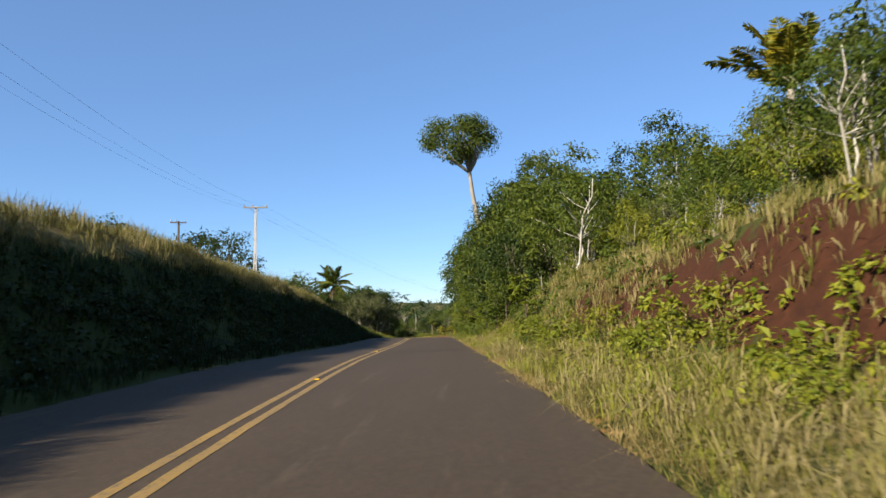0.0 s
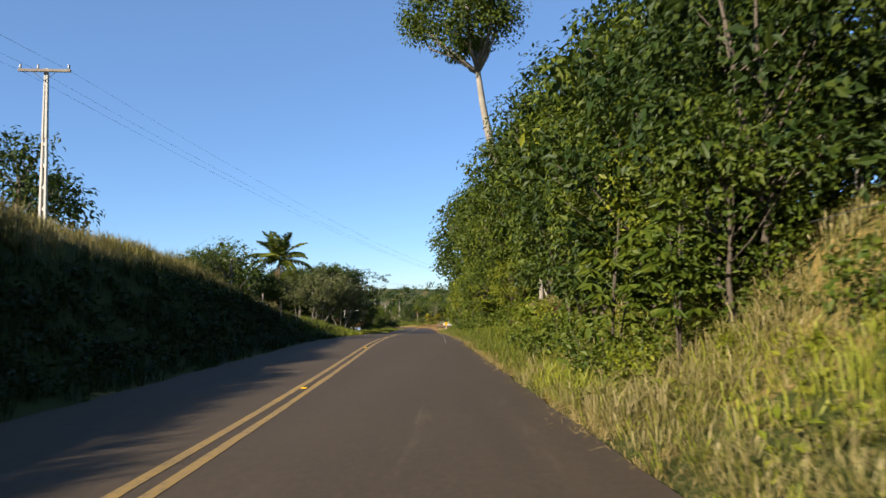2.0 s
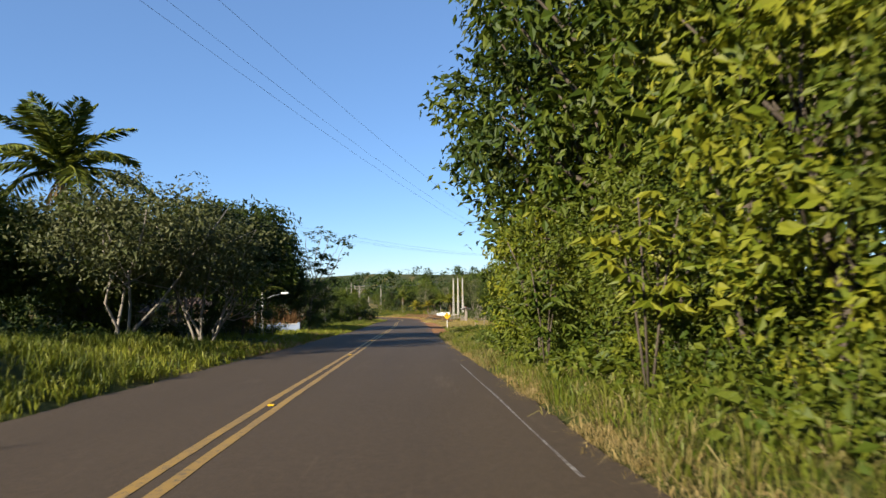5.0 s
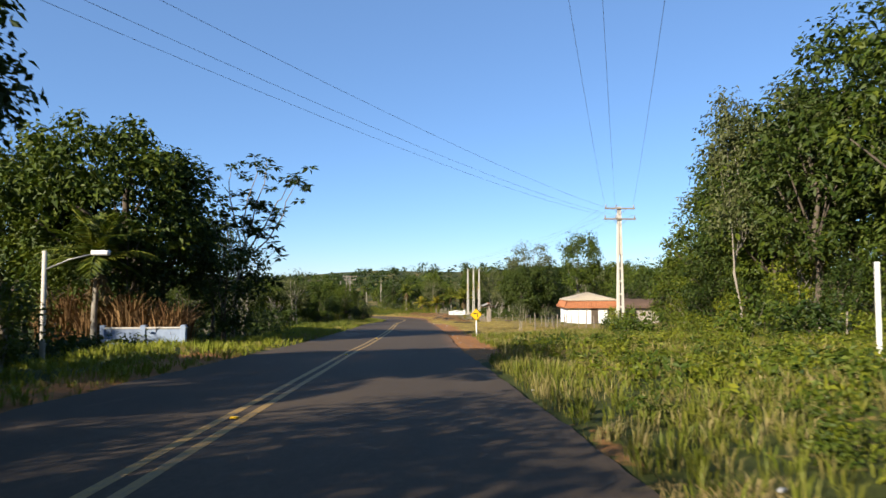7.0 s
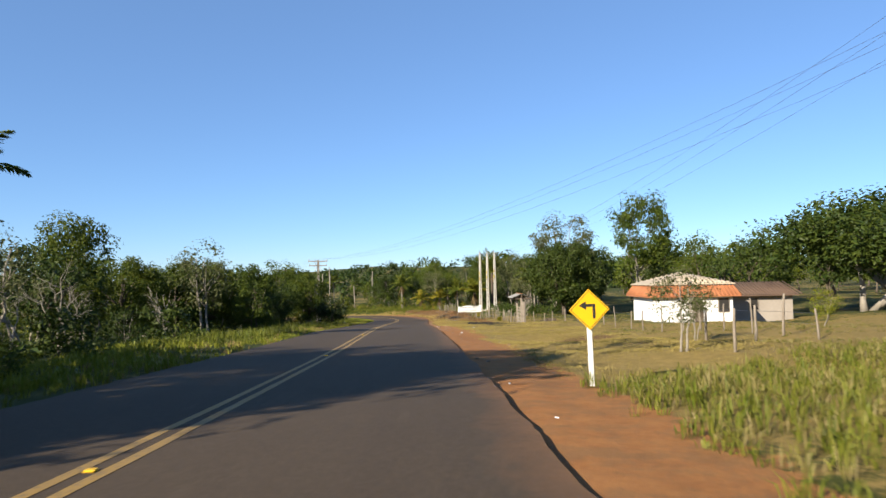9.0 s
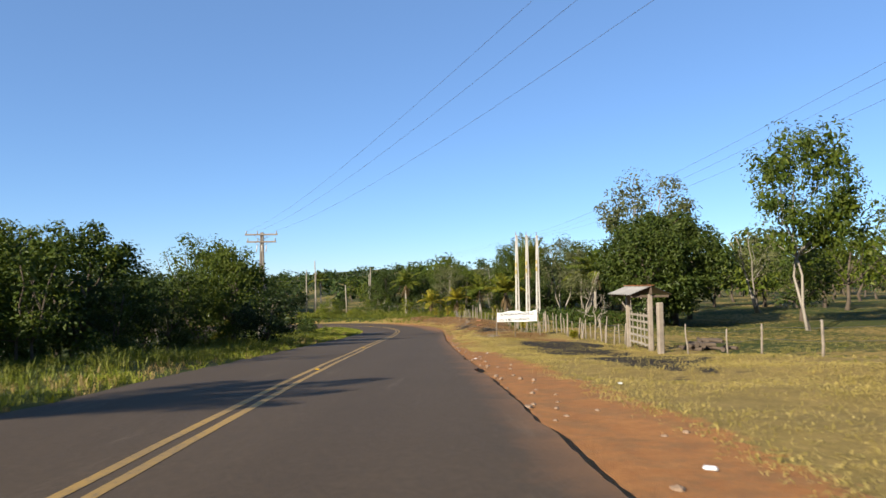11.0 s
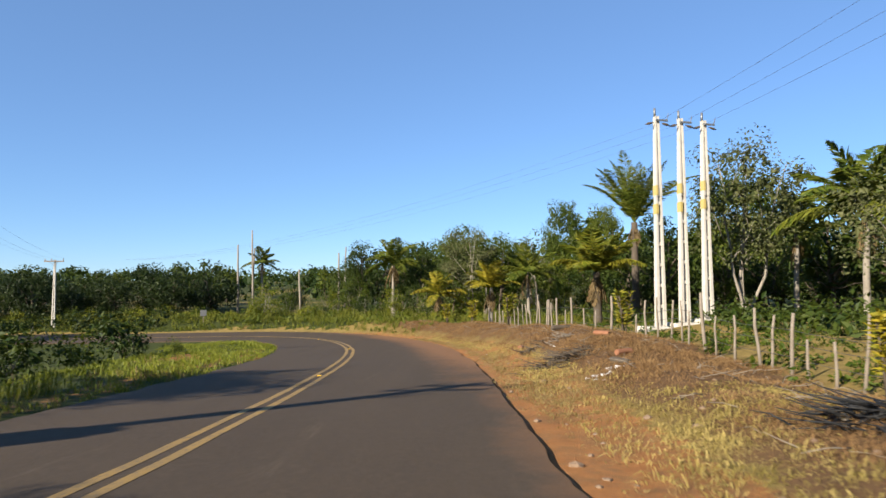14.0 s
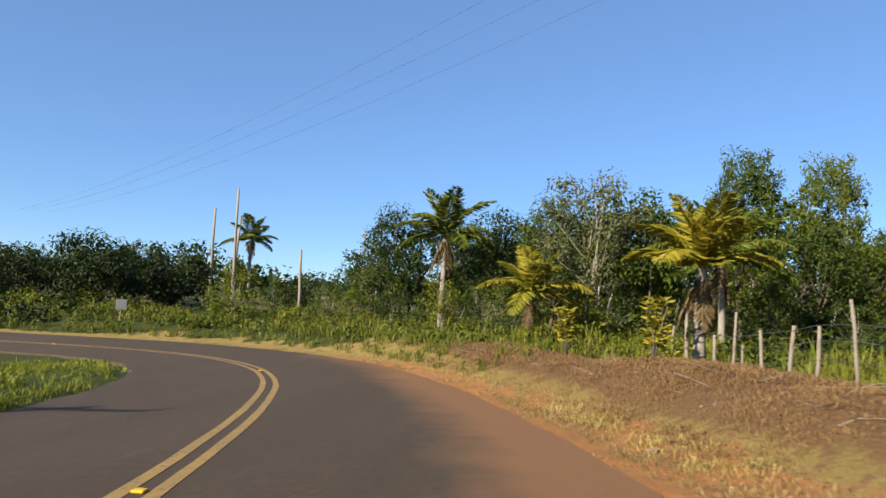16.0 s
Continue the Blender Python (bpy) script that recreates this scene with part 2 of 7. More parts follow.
def soil():
    """The ground: grass sod, dry grass, orange dirt and red earth, laid out by the cover attribute."""
    m, nt, b = material("soil_and_grass")
    at = nt.nodes.new("ShaderNodeVertexColor")
    at.layer_name = "cover"
    sp = nt.nodes.new("ShaderNodeSeparateColor")
    nt.links.new(at.outputs[0], sp.inputs[0])
    fine, mid, big = noise_of(nt, 22, 6, 0.75), noise_of(nt, 3.0, 5, 0.7), noise_of(nt, 0.25, 3)
    sod = mixed(nt, 0.5, ramp(nt, fine, [(0.3, (0.0129, 0.0208, 0.0039)), (0.7, (0.055, 0.0647, 0.0104))]), ramp(nt, big, [(0.3, (0.0227, 0.0337, 0.0051)), (0.7, (0.0518, 0.0569, 0.0104))]))
    dry = mixed(nt, 0.5, ramp(nt, fine, [(0.3, (0.085, 0.06, 0.0175)), (0.7, (0.315, 0.222, 0.072))]), ramp(nt, mid, [(0.3, (0.085, 0.068, 0.0156)), (0.7, (0.275, 0.187, 0.06))]))
    dirt = mixed(nt, 0.5, ramp(nt, fine, [(0.3, (0.1865, 0.0725, 0.0220)), (0.7, (0.3574, 0.1559, 0.0505))]), ramp(nt, mid, [(0.3, (0.1942, 0.0762, 0.0233)), (0.7, (0.3652, 0.1740, 0.0596))]))
    dirt = mixed(nt, ramp(nt, noise_of(nt, 1.3, 6, 0.8), [(0.46, (0, 0, 0)), (0.58, (0.5, 0.5, 0.5))]), dirt, ramp(nt, noise_of(nt, 45, 5, 0.8), [(0.3, (0.075, 0.045, 0.022)), (0.7, (0.235, 0.140, 0.064))]))
    red = mixed(nt, 0.5, ramp(nt, fine, [(0.3, (0.0212, 0.0074, 0.0032)), (0.7, (0.0611, 0.0212, 0.0085))]), ramp(nt, mid, [(0.3, (0.0138, 0.0053, 0.0027)), (0.7, (0.0716, 0.0239, 0.0095))]))

    def edge(sock):
        a = node(nt, "ShaderNodeMath")
        a.operation = "ADD"
        nt.links.new(sock, a.inputs[0])
        nt.links.new(mid, a.inputs[1])
        return ramp(nt, a.outputs[0], [(0.85, (0, 0, 0)), (1.1, (1, 1, 1))])
    c = mixed(nt, edge(sp.outputs[1]), sod, dry)
    c = mixed(nt, edge(sp.outputs[0]), c, dirt)
    c = mixed(nt, edge(sp.outputs[2]), c, red)
    brown = mixed(nt, 0.5, ramp(nt, fine, [(0.3, (0.04, 0.0225, 0.0105)), (0.7, (0.19, 0.108, 0.047))]), ramp(nt, mid, [(0.3, (0.045, 0.0245, 0.0115)), (0.7, (0.155, 0.084, 0.036))]))
    c = mixed(nt, edge(at.outputs[1]), c, brown)
    ash = node(nt, "ShaderNodeAttribute")
    ash.attribute_name = "burnt"
    c = mixed(nt, edge(ash.outputs[2]), c, ramp(nt, fine, [(0.3, (0.0051, 0.0046, 0.0039)), (0.55, (0.0194, 0.0155, 0.0123)), (0.7, (0.0971, 0.0712, 0.0356))]))
    nt.links.new(c, b.inputs["Base Color"])
    b.inputs["Roughness"].default_value = 0.95
    b.inputs["Specular IOR Level"].default_value = 0.15
    bump(nt, b, mixed(nt, 0.5, fine, mid), 0.7, 0.05)
    return m


ASPHALT, SOIL = asphalt(), soil()
YELLOW_LINE = road_paint("yellow_road_paint", (0.2978, 0.1748, 0.0291), (0.0842, 0.0647, 0.0388), 0.36)
WHITE_LINE = road_paint("white_road_paint", (0.2978, 0.2784, 0.2525), (0.0712, 0.055, 0.044), 0.47)


# ---- the road's line and the lie of the land ----
def smooth_line(pts, step, width):
    p = np.array(pts, float)
    a = np.concatenate([[0], np.cumsum(np.hypot(*np.diff(p, axis=0).T))])
    s = np.arange(0, a[-1], step)
    q = np.stack([np.interp(s, a, p[:, i]) for i in range(2)], 1)
    k = np.ones(width) / width
    pad = width // 2
    ext = np.concatenate([q[0] + (q[0] - q[1]) * np.arange(pad, 0, -1)[:, None], q, q[-1] + (q[-1] - q[-2]) * np.arange(1, pad + 1)[:, None]])
    return np.stack([np.convolve(ext[:, i], k, "valid") for i in range(2)], 1)


ROAD = smooth_line([(1.6, -60), (-2.1, 0), (-2.75, 11), (-3.25, 20), (-4.05, 40), (-4.88, 58), (-5.25, 68), (-6.6, 100), (-7.35, 118), (-7.85, 130),
                    (-8.2, 145), (-8.7, 160), (-9.35, 174), (-10.0, 187), (-10.6, 200), (-11.0, 213), (-11.2, 224), (-11.5, 231), (-11.95, 236),
                    (-12.7, 241.5), (-13.85, 247), (-15.3, 252.1), (-17.15, 256.4), (-20.0, 260.0), (-24.2, 262.5), (-30, 263.7), (-40, 263.7), (-60, 261), (-140, 247)], 0.5, 9)
STATION = np.concatenate([[0], np.cumsum(np.hypot(*np.diff(ROAD, axis=0).T))])
STATION += np.interp(0, [ROAD[0, 1], ROAD[140, 1]], [ROAD[0, 1], ROAD[140, 1]]) - STATION[np.argmin(abs(ROAD[:260, 1]))]
WAY = np.gradient(ROAD, axis=0)
WAY /= np.linalg.norm(WAY, axis=1)[:, None]
LEFT_EDGE, RIGHT_EDGE = -3.2, 3.9
FALL_AT = [-60, -20, 0, 8, 15, 22, 30, 38, 46, 53, 60, 67, 86, 105, 113, 121, 128.5, 136, 155, 175, 182, 189, 196, 203.5, 211, 218, 225, 231, 237, 245, 255, 275, 420]
FALL_TO = [0.1, 0.36, 0.38, 0.36, 0.3, 0.17, -0.02, -0.24, -0.43, -0.57, -0.7, -0.9, -1.68, -2.57, -2.9, -3.27, -3.6, -3.94, -4.65, -5.32, -5.6, -5.93, -6.28, -6.61, -6.94, -7.27, -7.5, -7.68, -7.88, -8.15, -8.46, -8.9, -9.6]


def road_z(st):
    return np.interp(st, FALL_AT, FALL_TO)


def crossfall(st):
    return np.interp(st, [222, 238, 290, 320], [0, 0.035, 0.035, 0])


ACROSS = [-60, -30, -14, -9, -7.5, -5.5, -4.2, -3.2, 3.9, 4.6, 5.6, 6.3, 7.2, 10, 14, 30, 60]
ALONG = [-60, 30, 45, 60, 75, 92, 108, 150, 200, 240, 280]
LAND = [[4.5, 4.5, 4.1, 3.8, 3.3, 1.5, 0.2, -0.08, -0.05, 0.05, 0.4, 0.9, 2.2, 3, 4.4, 8.5, 12],
        [4.5, 4.5, 4.1, 3.8, 3.3, 1.5, 0.2, -0.08, -0.05, 0.05, 0.4, 0.95, 2.55, 3.3, 4.6, 8.5, 12],
        [3.5, 4, 3.9, 3.6, 3.1, 1.4, 0.15, -0.08, -0.05, 0.05, 0.4, 0.96, 1.86, 3.2, 4, 7, 11],
        [2.5, 3.2, 3.2, 2.9, 2.4, 1.5, 0.15, -0.08, -0.05, 0.05, 0.3, 0.51, 1.38, 2.3, 3, 6, 10],
        [1.5, 2.2, 1.9, 1.4, 1.2, 0.95, 0.1, -0.08, -0.05, 0.05, 0.3, 0.65, 1.16, 2, 2.8, 6, 9],
        [0.5, 1, 0.85, 0.7, 0.65, 0.5, 0.05, -0.08, -0.05, 0, 0.2, 0.41, 0.68, 1.4, 2, 4, 6],
        [-0.5, 0, 0.3, 0.2, 0.15, 0.05, 0, -0.08, -0.05, 0, 0.05, 0.09, 0.16, 0.3, 0.5, 1.5, 3],
        [-1.5, -1, -0.5, -0.3, -0.2, -0.1, -0.05, -0.08, -0.05, -0.1, -0.1, -0.1, -0.07, -0.05, -0.1, -0.1, 1],
        [-2, -1.5, -0.8, -0.4, -0.2, -0.1, -0.05, -0.08, -0.05, -0.12, -0.1, -0.07, -0.02, -0.05, -0.2, -0.3, 1],
        [-2, -1.2, -0.5, -0.2, -0.1, 0, 0, -0.08, -0.05, -0.02, 0.25, 0.72, 0.92, 0.45, 0.7, 1, 1.5],
        [-1.5, -1, -0.5, -0.2, -0.1, 0, 0, -0.08, -0.05, 0, 0.2, 0.34, 0.52, 0.9, 1, 1.5, 2]]
LAND = np.array(LAND, float)
LAND[:2, 2:5] += 0.25
LAND[2:4, 2:5] += 0.45
LAND[4, 2:5] += 0.3


def road_place(x, y):
    """Station along the road and distance to its right, of places."""
    x, y = np.atleast_1d(np.asarray(x, float)), np.atleast_1d(np.asarray(y, float))
    st, u = np.empty(len(x)), np.empty(len(x))
    for a in range(0, len(x), 4000):
        dx, dy = x[a:a + 4000, None] - ROAD[None, :, 0], y[a:a + 4000, None] - ROAD[None, :, 1]
        k = np.argmin(dx * dx + dy * dy, axis=1)
        r = np.arange(len(k))
        st[a:a + 4000] = STATION[k]
        u[a:a + 4000] = np.copysign(np.hypot(dx[r, k], dy[r, k]), dx[r, k] * WAY[k, 1] - dy[r, k] * WAY[k, 0])
    return st, u


def waves(x, y, size):
    return (np.sin(x / size * 2.1 + 0.7 * np.sin(y / size * 1.3)) + np.sin(y / size * 1.7 + 1.3 * np.sin(x / size * 0.9 + 2)) + np.sin((x + y) / size * 3.1 + 1)) / 3


def land(x, y, st=None, u=None):
    """Height of the ground."""
    x, y = np.atleast_1d(np.asarray(x, float)), np.atleast_1d(np.asarray(y, float))
    if st is None:
        st, u = road_place(x, y)
    uc, sc = np.clip(u, -60, 60), np.clip(st, -60, 280)
    i = np.clip(np.searchsorted(ALONG, sc) - 1, 0, len(ALONG) - 2)
    w = (sc - np.array(ALONG)[i]) / (np.array(ALONG)[i + 1] - np.array(ALONG)[i])
    w = w * w * (3 - 2 * w)
    lo = np.array([np.interp(uc, ACROSS, row) for row in LAND])
    r = np.arange(len(x))
    h = lo[i, r] * (1 - w) + lo[i + 1, r] * w
    off = np.clip((np.where(u > 0, u - RIGHT_EDGE, -u + LEFT_EDGE) - 0.5) / 3, 0, 1)
    h = h + off * (0.13 * waves(x, y, 2.3) + 0.25 * waves(x, y, 7.0))
    far = np.clip((np.hypot(x + 10, y - 150) - 190) / 330, 0, 1)
    h = h + far * far * (3 - 2 * far) * (np.interp(x, [-150, -50], [9, 15]) + 6 * waves(x, y, 90))
    inside = (u > LEFT_EDGE) & (u < RIGHT_EDGE)
    h = np.where(inside, -0.12, h)
    return road_z(st) + crossfall(st) * np.clip(u, LEFT_EDGE, RIGHT_EDGE) + h


def floor_at(x, y):
    return float(land(x, y)[0])


def at_road(st, u):
    """The place u metres to the right of the road's centre at a station."""
    st = np.atleast_1d(np.asarray(st, float))
    x, y = np.interp(st, STATION, ROAD[:, 0]), np.interp(st, STATION, ROAD[:, 1])
    wx, wy = np.interp(st, STATION, WAY[:, 0]), np.interp(st, STATION, WAY[:, 1])
    return x + wy * u, y - wx * u


def burnt_patch(x, y):
    """How far the stubble is burnt black at a place in the roadside field."""
    core = 0.80 - 0.45 * np.hypot((x + 1.5 + 0.06 * (y - 200.5)) / 1.85, (y - 199.4) / 6.4) ** 2
    core = np.maximum(core, 0.78 - 0.45 * np.hypot((x + 1.35) / 1.3, (y - 188.0) / 5.6) ** 2)
    return core + 0.26 * np.sin(y * 1.7 + 1.2 * x) * np.sin(x * 1.9 - y * 0.4) + 0.16 * np.sin(4.1 * x + 2.3 * y)


def unburnt(s, u, r):
    return burnt_patch(*at_road(s, u)) < 0.30 + 0.62 * r.rand(len(s)) ** 2


# ---- mesh building ----
def mesh_of(name, co, faces, mat, smooth=False):
    """A mesh from arrays; faces is an array of quads or triangles, or a list of faces."""
    me = bpy.data.meshes.new(name)
    co = np.asarray(co, np.float32).reshape(-1, 3)
    if isinstance(faces, np.ndarray):
        n, k = faces.shape
        me.vertices.add(len(co))
        me.vertices.foreach_set("co", co.ravel())
        me.loops.add(n * k)
        me.loops.foreach_set("vertex_index", faces.astype(np.int32).ravel())
        me.polygons.add(n)
        me.polygons.foreach_set("loop_start", np.arange(0, n * k, k, dtype=np.int32))
        me.update(calc_edges=True)
    else:
        me.from_pydata(co.tolist(), [], faces)
    me.polygons.foreach_set("use_smooth", np.full(len(me.polygons), smooth))
    me.materials.append(mat)
    return me


class Build:
    """Collects simple solids into one mesh."""

    def __init__(self):
        self.co, self.faces = [], []

    def add(self, co, faces):
        b = len(self.co)
        self.co += [tuple(c) for c in co]
        self.faces += [tuple(b + i for i in f) for f in faces]
        return self

    def box(self, lo, hi, m=None, bevel=0.0):
        bm = bmesh.new()
        bmesh.ops.create_cube(bm, size=1)
        for v in bm.verts:
            v.co = Vector([(a + b) / 2 + c * (b - a) for a, b, c in zip(lo, hi, v.co)])
        if bevel:
            bmesh.ops.bevel(bm, geom=list(bm.edges), offset=bevel, segments=1, affect="EDGES")
        co = [(m @ v.co if m else v.co.copy()) for v in bm.verts]
        bm.verts.index_update()
        fs = [[v.index for v in f.verts] for f in bm.faces]
        bm.free()
        return self.add(co, fs)

    def tube(self, pts, radii, sides=7, cap=True):
        pts = [Vector(p) for p in pts]
        base, n = len(self.co), len(pts)
        ref = Vector((0, 0, 1)) if abs((pts[-1] - pts[0]).normalized().z) < 0.8 else Vector((1, 0, 0))
        for i, p in enumerate(pts):
            d = (pts[min(i + 1, n - 1)] - pts[max(i - 1, 0)]).normalized()
            a = d.cross(ref).normalized()
            b = d.cross(a)
            for k in range(sides):
                q = 2 * math.pi * k / sides
                self.co.append(tuple(p + (a * math.cos(q) + b * math.sin(q)) * radii[i]))
        for i in range(n - 1):
            for k in range(sides):
                k2 = (k + 1) % sides
                self.faces.append((base + i * sides + k, base + i * sides + k2, base + (i + 1) * sides + k2, base + (i + 1) * sides + k))
        if cap:
            self.faces.append(tuple(base + k for k in reversed(range(sides))))
            self.faces.append(tuple(base + (n - 1) * sides + k for k in range(sides)))
        return self

    def mesh(self, name, mat, smooth=False):
        return mesh_of(name, self.co, self.faces, mat, smooth)


def part(name, me, parent, label="", m=None):
    ob = new(name, me)
    ob.parent = parent
    if m is not None:
        ob.matrix_basis = m
    return tagged(ob, label) if label else ob


def thing(name, label, category, m=None, group="", me=None):
    ob = new(name, me)
    if m is not None:
        ob.matrix_basis = m
    return tagged(ob, label, category, group)


def scaled(x, y, z, turn=0.0, s=1.0, sz=None):
    return Matrix.Translation((x, y, z)) @ Matrix.Rotation(turn, 4, "Z") @ Matrix.Diagonal((s, s, sz or s, 1))


# ---- ground, road and its marks ----
def ground_sheet():
    xs = np.concatenate([[-2500, -1200, -700, -450, -320, -230, -170, -130, -100, -80, -66, -56], np.arange(-48, -26, 2), np.arange(-26, 2, 0.5), np.arange(2, 7, 0.25), np.arange(7, 18, 0.5), np.arange(18, 40, 2),
                         [42, 50, 60, 75, 95, 125, 165, 220, 300, 420, 650, 1200, 2500]])
    ys = np.concatenate([[-2500, -1200, -600, -300, -180, -120, -90, -70, -50, -35, -24, -16, -10], np.arange(-6, 290, 1.0), np.arange(290, 330, 4),
                         [335, 350, 370, 400, 440, 490, 550, 640, 780, 1000, 1400, 2500]])
    gx, gy = np.meshgrid(xs, ys)
    x, y = gx.ravel(), gy.ravel()
    st, u = road_place(x, y)
    z = land(x, y, st, u)
    w, h = len(xs), len(ys)
    i = (np.arange(h - 1)[:, None] * w + np.arange(w - 1)[None, :]).ravel()
    me = mesh_of("ground", np.stack([x, y, z], 1), np.stack([i, i + 1, i + w + 1, i + w], 1), SOIL, True)
    # what covers the ground: orange dirt, dry grass, red earth
    n1, n2 = waves(x, y, 1.7), waves(x, y, 5.0)
    dirt = np.clip(1.15 - abs(u - 4.9) / np.interp(st, [118, 130, 150, 180, 198, 210, 240], [0.8, 1.15, 1.3, 1.3, 1.05, 0.75, 0.7]), 0, 1) * np.interp(st, [125, 130, 236, 262], [0, 1, 1, 0])
    dirt = np.maximum(dirt, np.clip(1.2 - abs(u + 4.3) / 1.3, 0, 1) * np.interp(st, [96, 102, 128, 134, 180, 188, 246, 250], [0, 0.8, 0.8, 0.1, 0.1, 0.35, 0.45, 0]))
    dirt = np.maximum(dirt, np.clip(0.5 - abs(u - 4.1) / 0.35, 0, 1) * (st < 118))
    dirt = np.maximum(dirt, 0.75 * np.clip(3.2 - abs(u - 4.0) / 0.3, 0, 1) * np.interp(st, [122, 128, 258, 266], [0, 1, 1, 0]))
    dirt = np.maximum(dirt, 0.95 - 0.5 * np.hypot((x + 17.2) / 1.6, (y - 237.5) / 2.2))
    dry = np.where(u > 0, np.interp(st, [40, 110, 135, 150, 300], [0.5, 0.25, 0.35, 0.85, 0.85]), np.interp(st, [60, 110, 300], [0.5, 0.2, 0.3])) + 0.22 * n2
    dry = np.where((u > 3.8) & (u < 11) & (st < 108), 0.28 + 0.2 * n2, dry)
    dry = np.where((u > 5.4) & (st > 126) & (st < 150), 0.55 + 0.2 * n2, dry)
    dry = np.where((u < -3.4) & (u > -7.2) & (st < 84), 0.05, dry)
    dry = np.where((u < 0) & (st > 168), 0.12 + 0.15 * n2, dry)
    dry = np.where((u > 5.2) & (st > 262), 0.15 + 0.15 * n2, dry)
    dry = np.where((u > 14) & (st > 185), 0.35 + 0.2 * n2, dry)
    slope = np.clip(1.15 - abs(u - 6.6) / 1.1, 0, 1)
    red = slope * np.interp(st, [-10, 0, 18, 24, 29, 44, 50, 68, 74, 90], [0.8, 0.85, 0.75, 0.45, 0.15, 0.2, 0.9, 0.9, 0.4, 0]) + 0.2 * n1
    red = np.where(u < 4.5, 0, red)
    # brown patches in the field and brown cut brush on the bank
    brown = np.zeros_like(red)
    # the patch at y 158 paints the trees' shadow into the ground colour
    for px, py, rx, ry in ((2.2, 158, 2.0, 1.3), (0.5, 166, 1.5, 1.5)):
        brown = np.maximum(brown, 1.05 - np.hypot((x - px) / rx, (y - py) / ry) * 0.75)
    brown = brown + 0.10 * n1
    mound = np.clip(1.5 - abs(u - 7.7) / 1.9, 0, 1) * np.interp(st, [204, 214, 256, 262], [0, 0.62, 0.62, 0])
    dirt = np.maximum(dirt, 0.8 * mound + 0.1 * n1 * (mound > 0))
    brown = np.maximum(brown, np.clip(1.6 * mound, 0, 0.66) + 0.15 * n1 * (mound > 0))
    dry = np.where(mound > 0.1, 0.9, dry)
    brown = np.where(u < 4.6, 0, brown)
    col = np.stack([dirt, dry, red, brown], 1).clip(0, 1).astype(np.float32)
    at = me.color_attributes.new("cover", "FLOAT_COLOR", "POINT")
    at.data.foreach_set("color", col.ravel())
    ash = me.attributes.new("burnt", "FLOAT", "POINT")
    ash.data.foreach_set("value", np.where(u < 5.0, 0, burnt_patch(x, y)).clip(0, 1).astype(np.float32))
    tagged(new("ground", me), "uneven roadside ground of grass, dry stubble and orange earth", "ground", kind="structure")


def ribbon(st0, st1, u0, u1, lift, step=0.5, thick=0.0):
    """A strip that follows the road between two offsets; u0 and u1 may be functions of the station."""
    s = np.arange(st0, st1 + step / 2, step)
    a = np.array([u0(v) for v in s]) if callable(u0) else np.full(len(s), float(u0))
    b = np.array([u1(v) for v in s]) if callable(u1) else np.full(len(s), float(u1))
    co, fs, n = [], [], len(s)
    for u in (a, b):
        x, y = at_road(s, u)
        co.append(np.stack([x, y, road_z(s) + crossfall(s) * u + lift], 1))
    if thick:
        co += [c - (0, 0, thick) for c in (co[0], co[1])]
    i = np.arange(n - 1)
    fs.append(np.stack([i, n + i, n + i + 1, i + 1], 1))
    if thick:
        fs.append(np.stack([n + i, 3 * n + i, 3 * n + i + 1, n + i + 1], 1))
        fs.append(np.stack([2 * n + i, i, i + 1, 2 * n + i + 1], 1))
    return np.concatenate(co), np.concatenate(fs)


def ragged(seed, base, rough, broken):
    r = np.random.RandomState(seed)
    ks = np.arange(-70, 420, 0.25)
    v = r.randn(len(ks)) * rough * 0.22 + np.convolve(r.randn(len(ks)), np.ones(5) / 5, "same") * rough + np.convolve(r.randn(len(ks)), np.ones(25) / 25, "same") * rough * 1.2
    bites = np.convolve((r.rand(len(ks)) < 0.03) * r.rand(len(ks)), np.hanning(6), "same") * broken
    return lambda st: base + float(np.interp(st, ks, v)) - float(np.interp(st, ks, bites)) * (1 if 120 < st < 225 else 0.15)


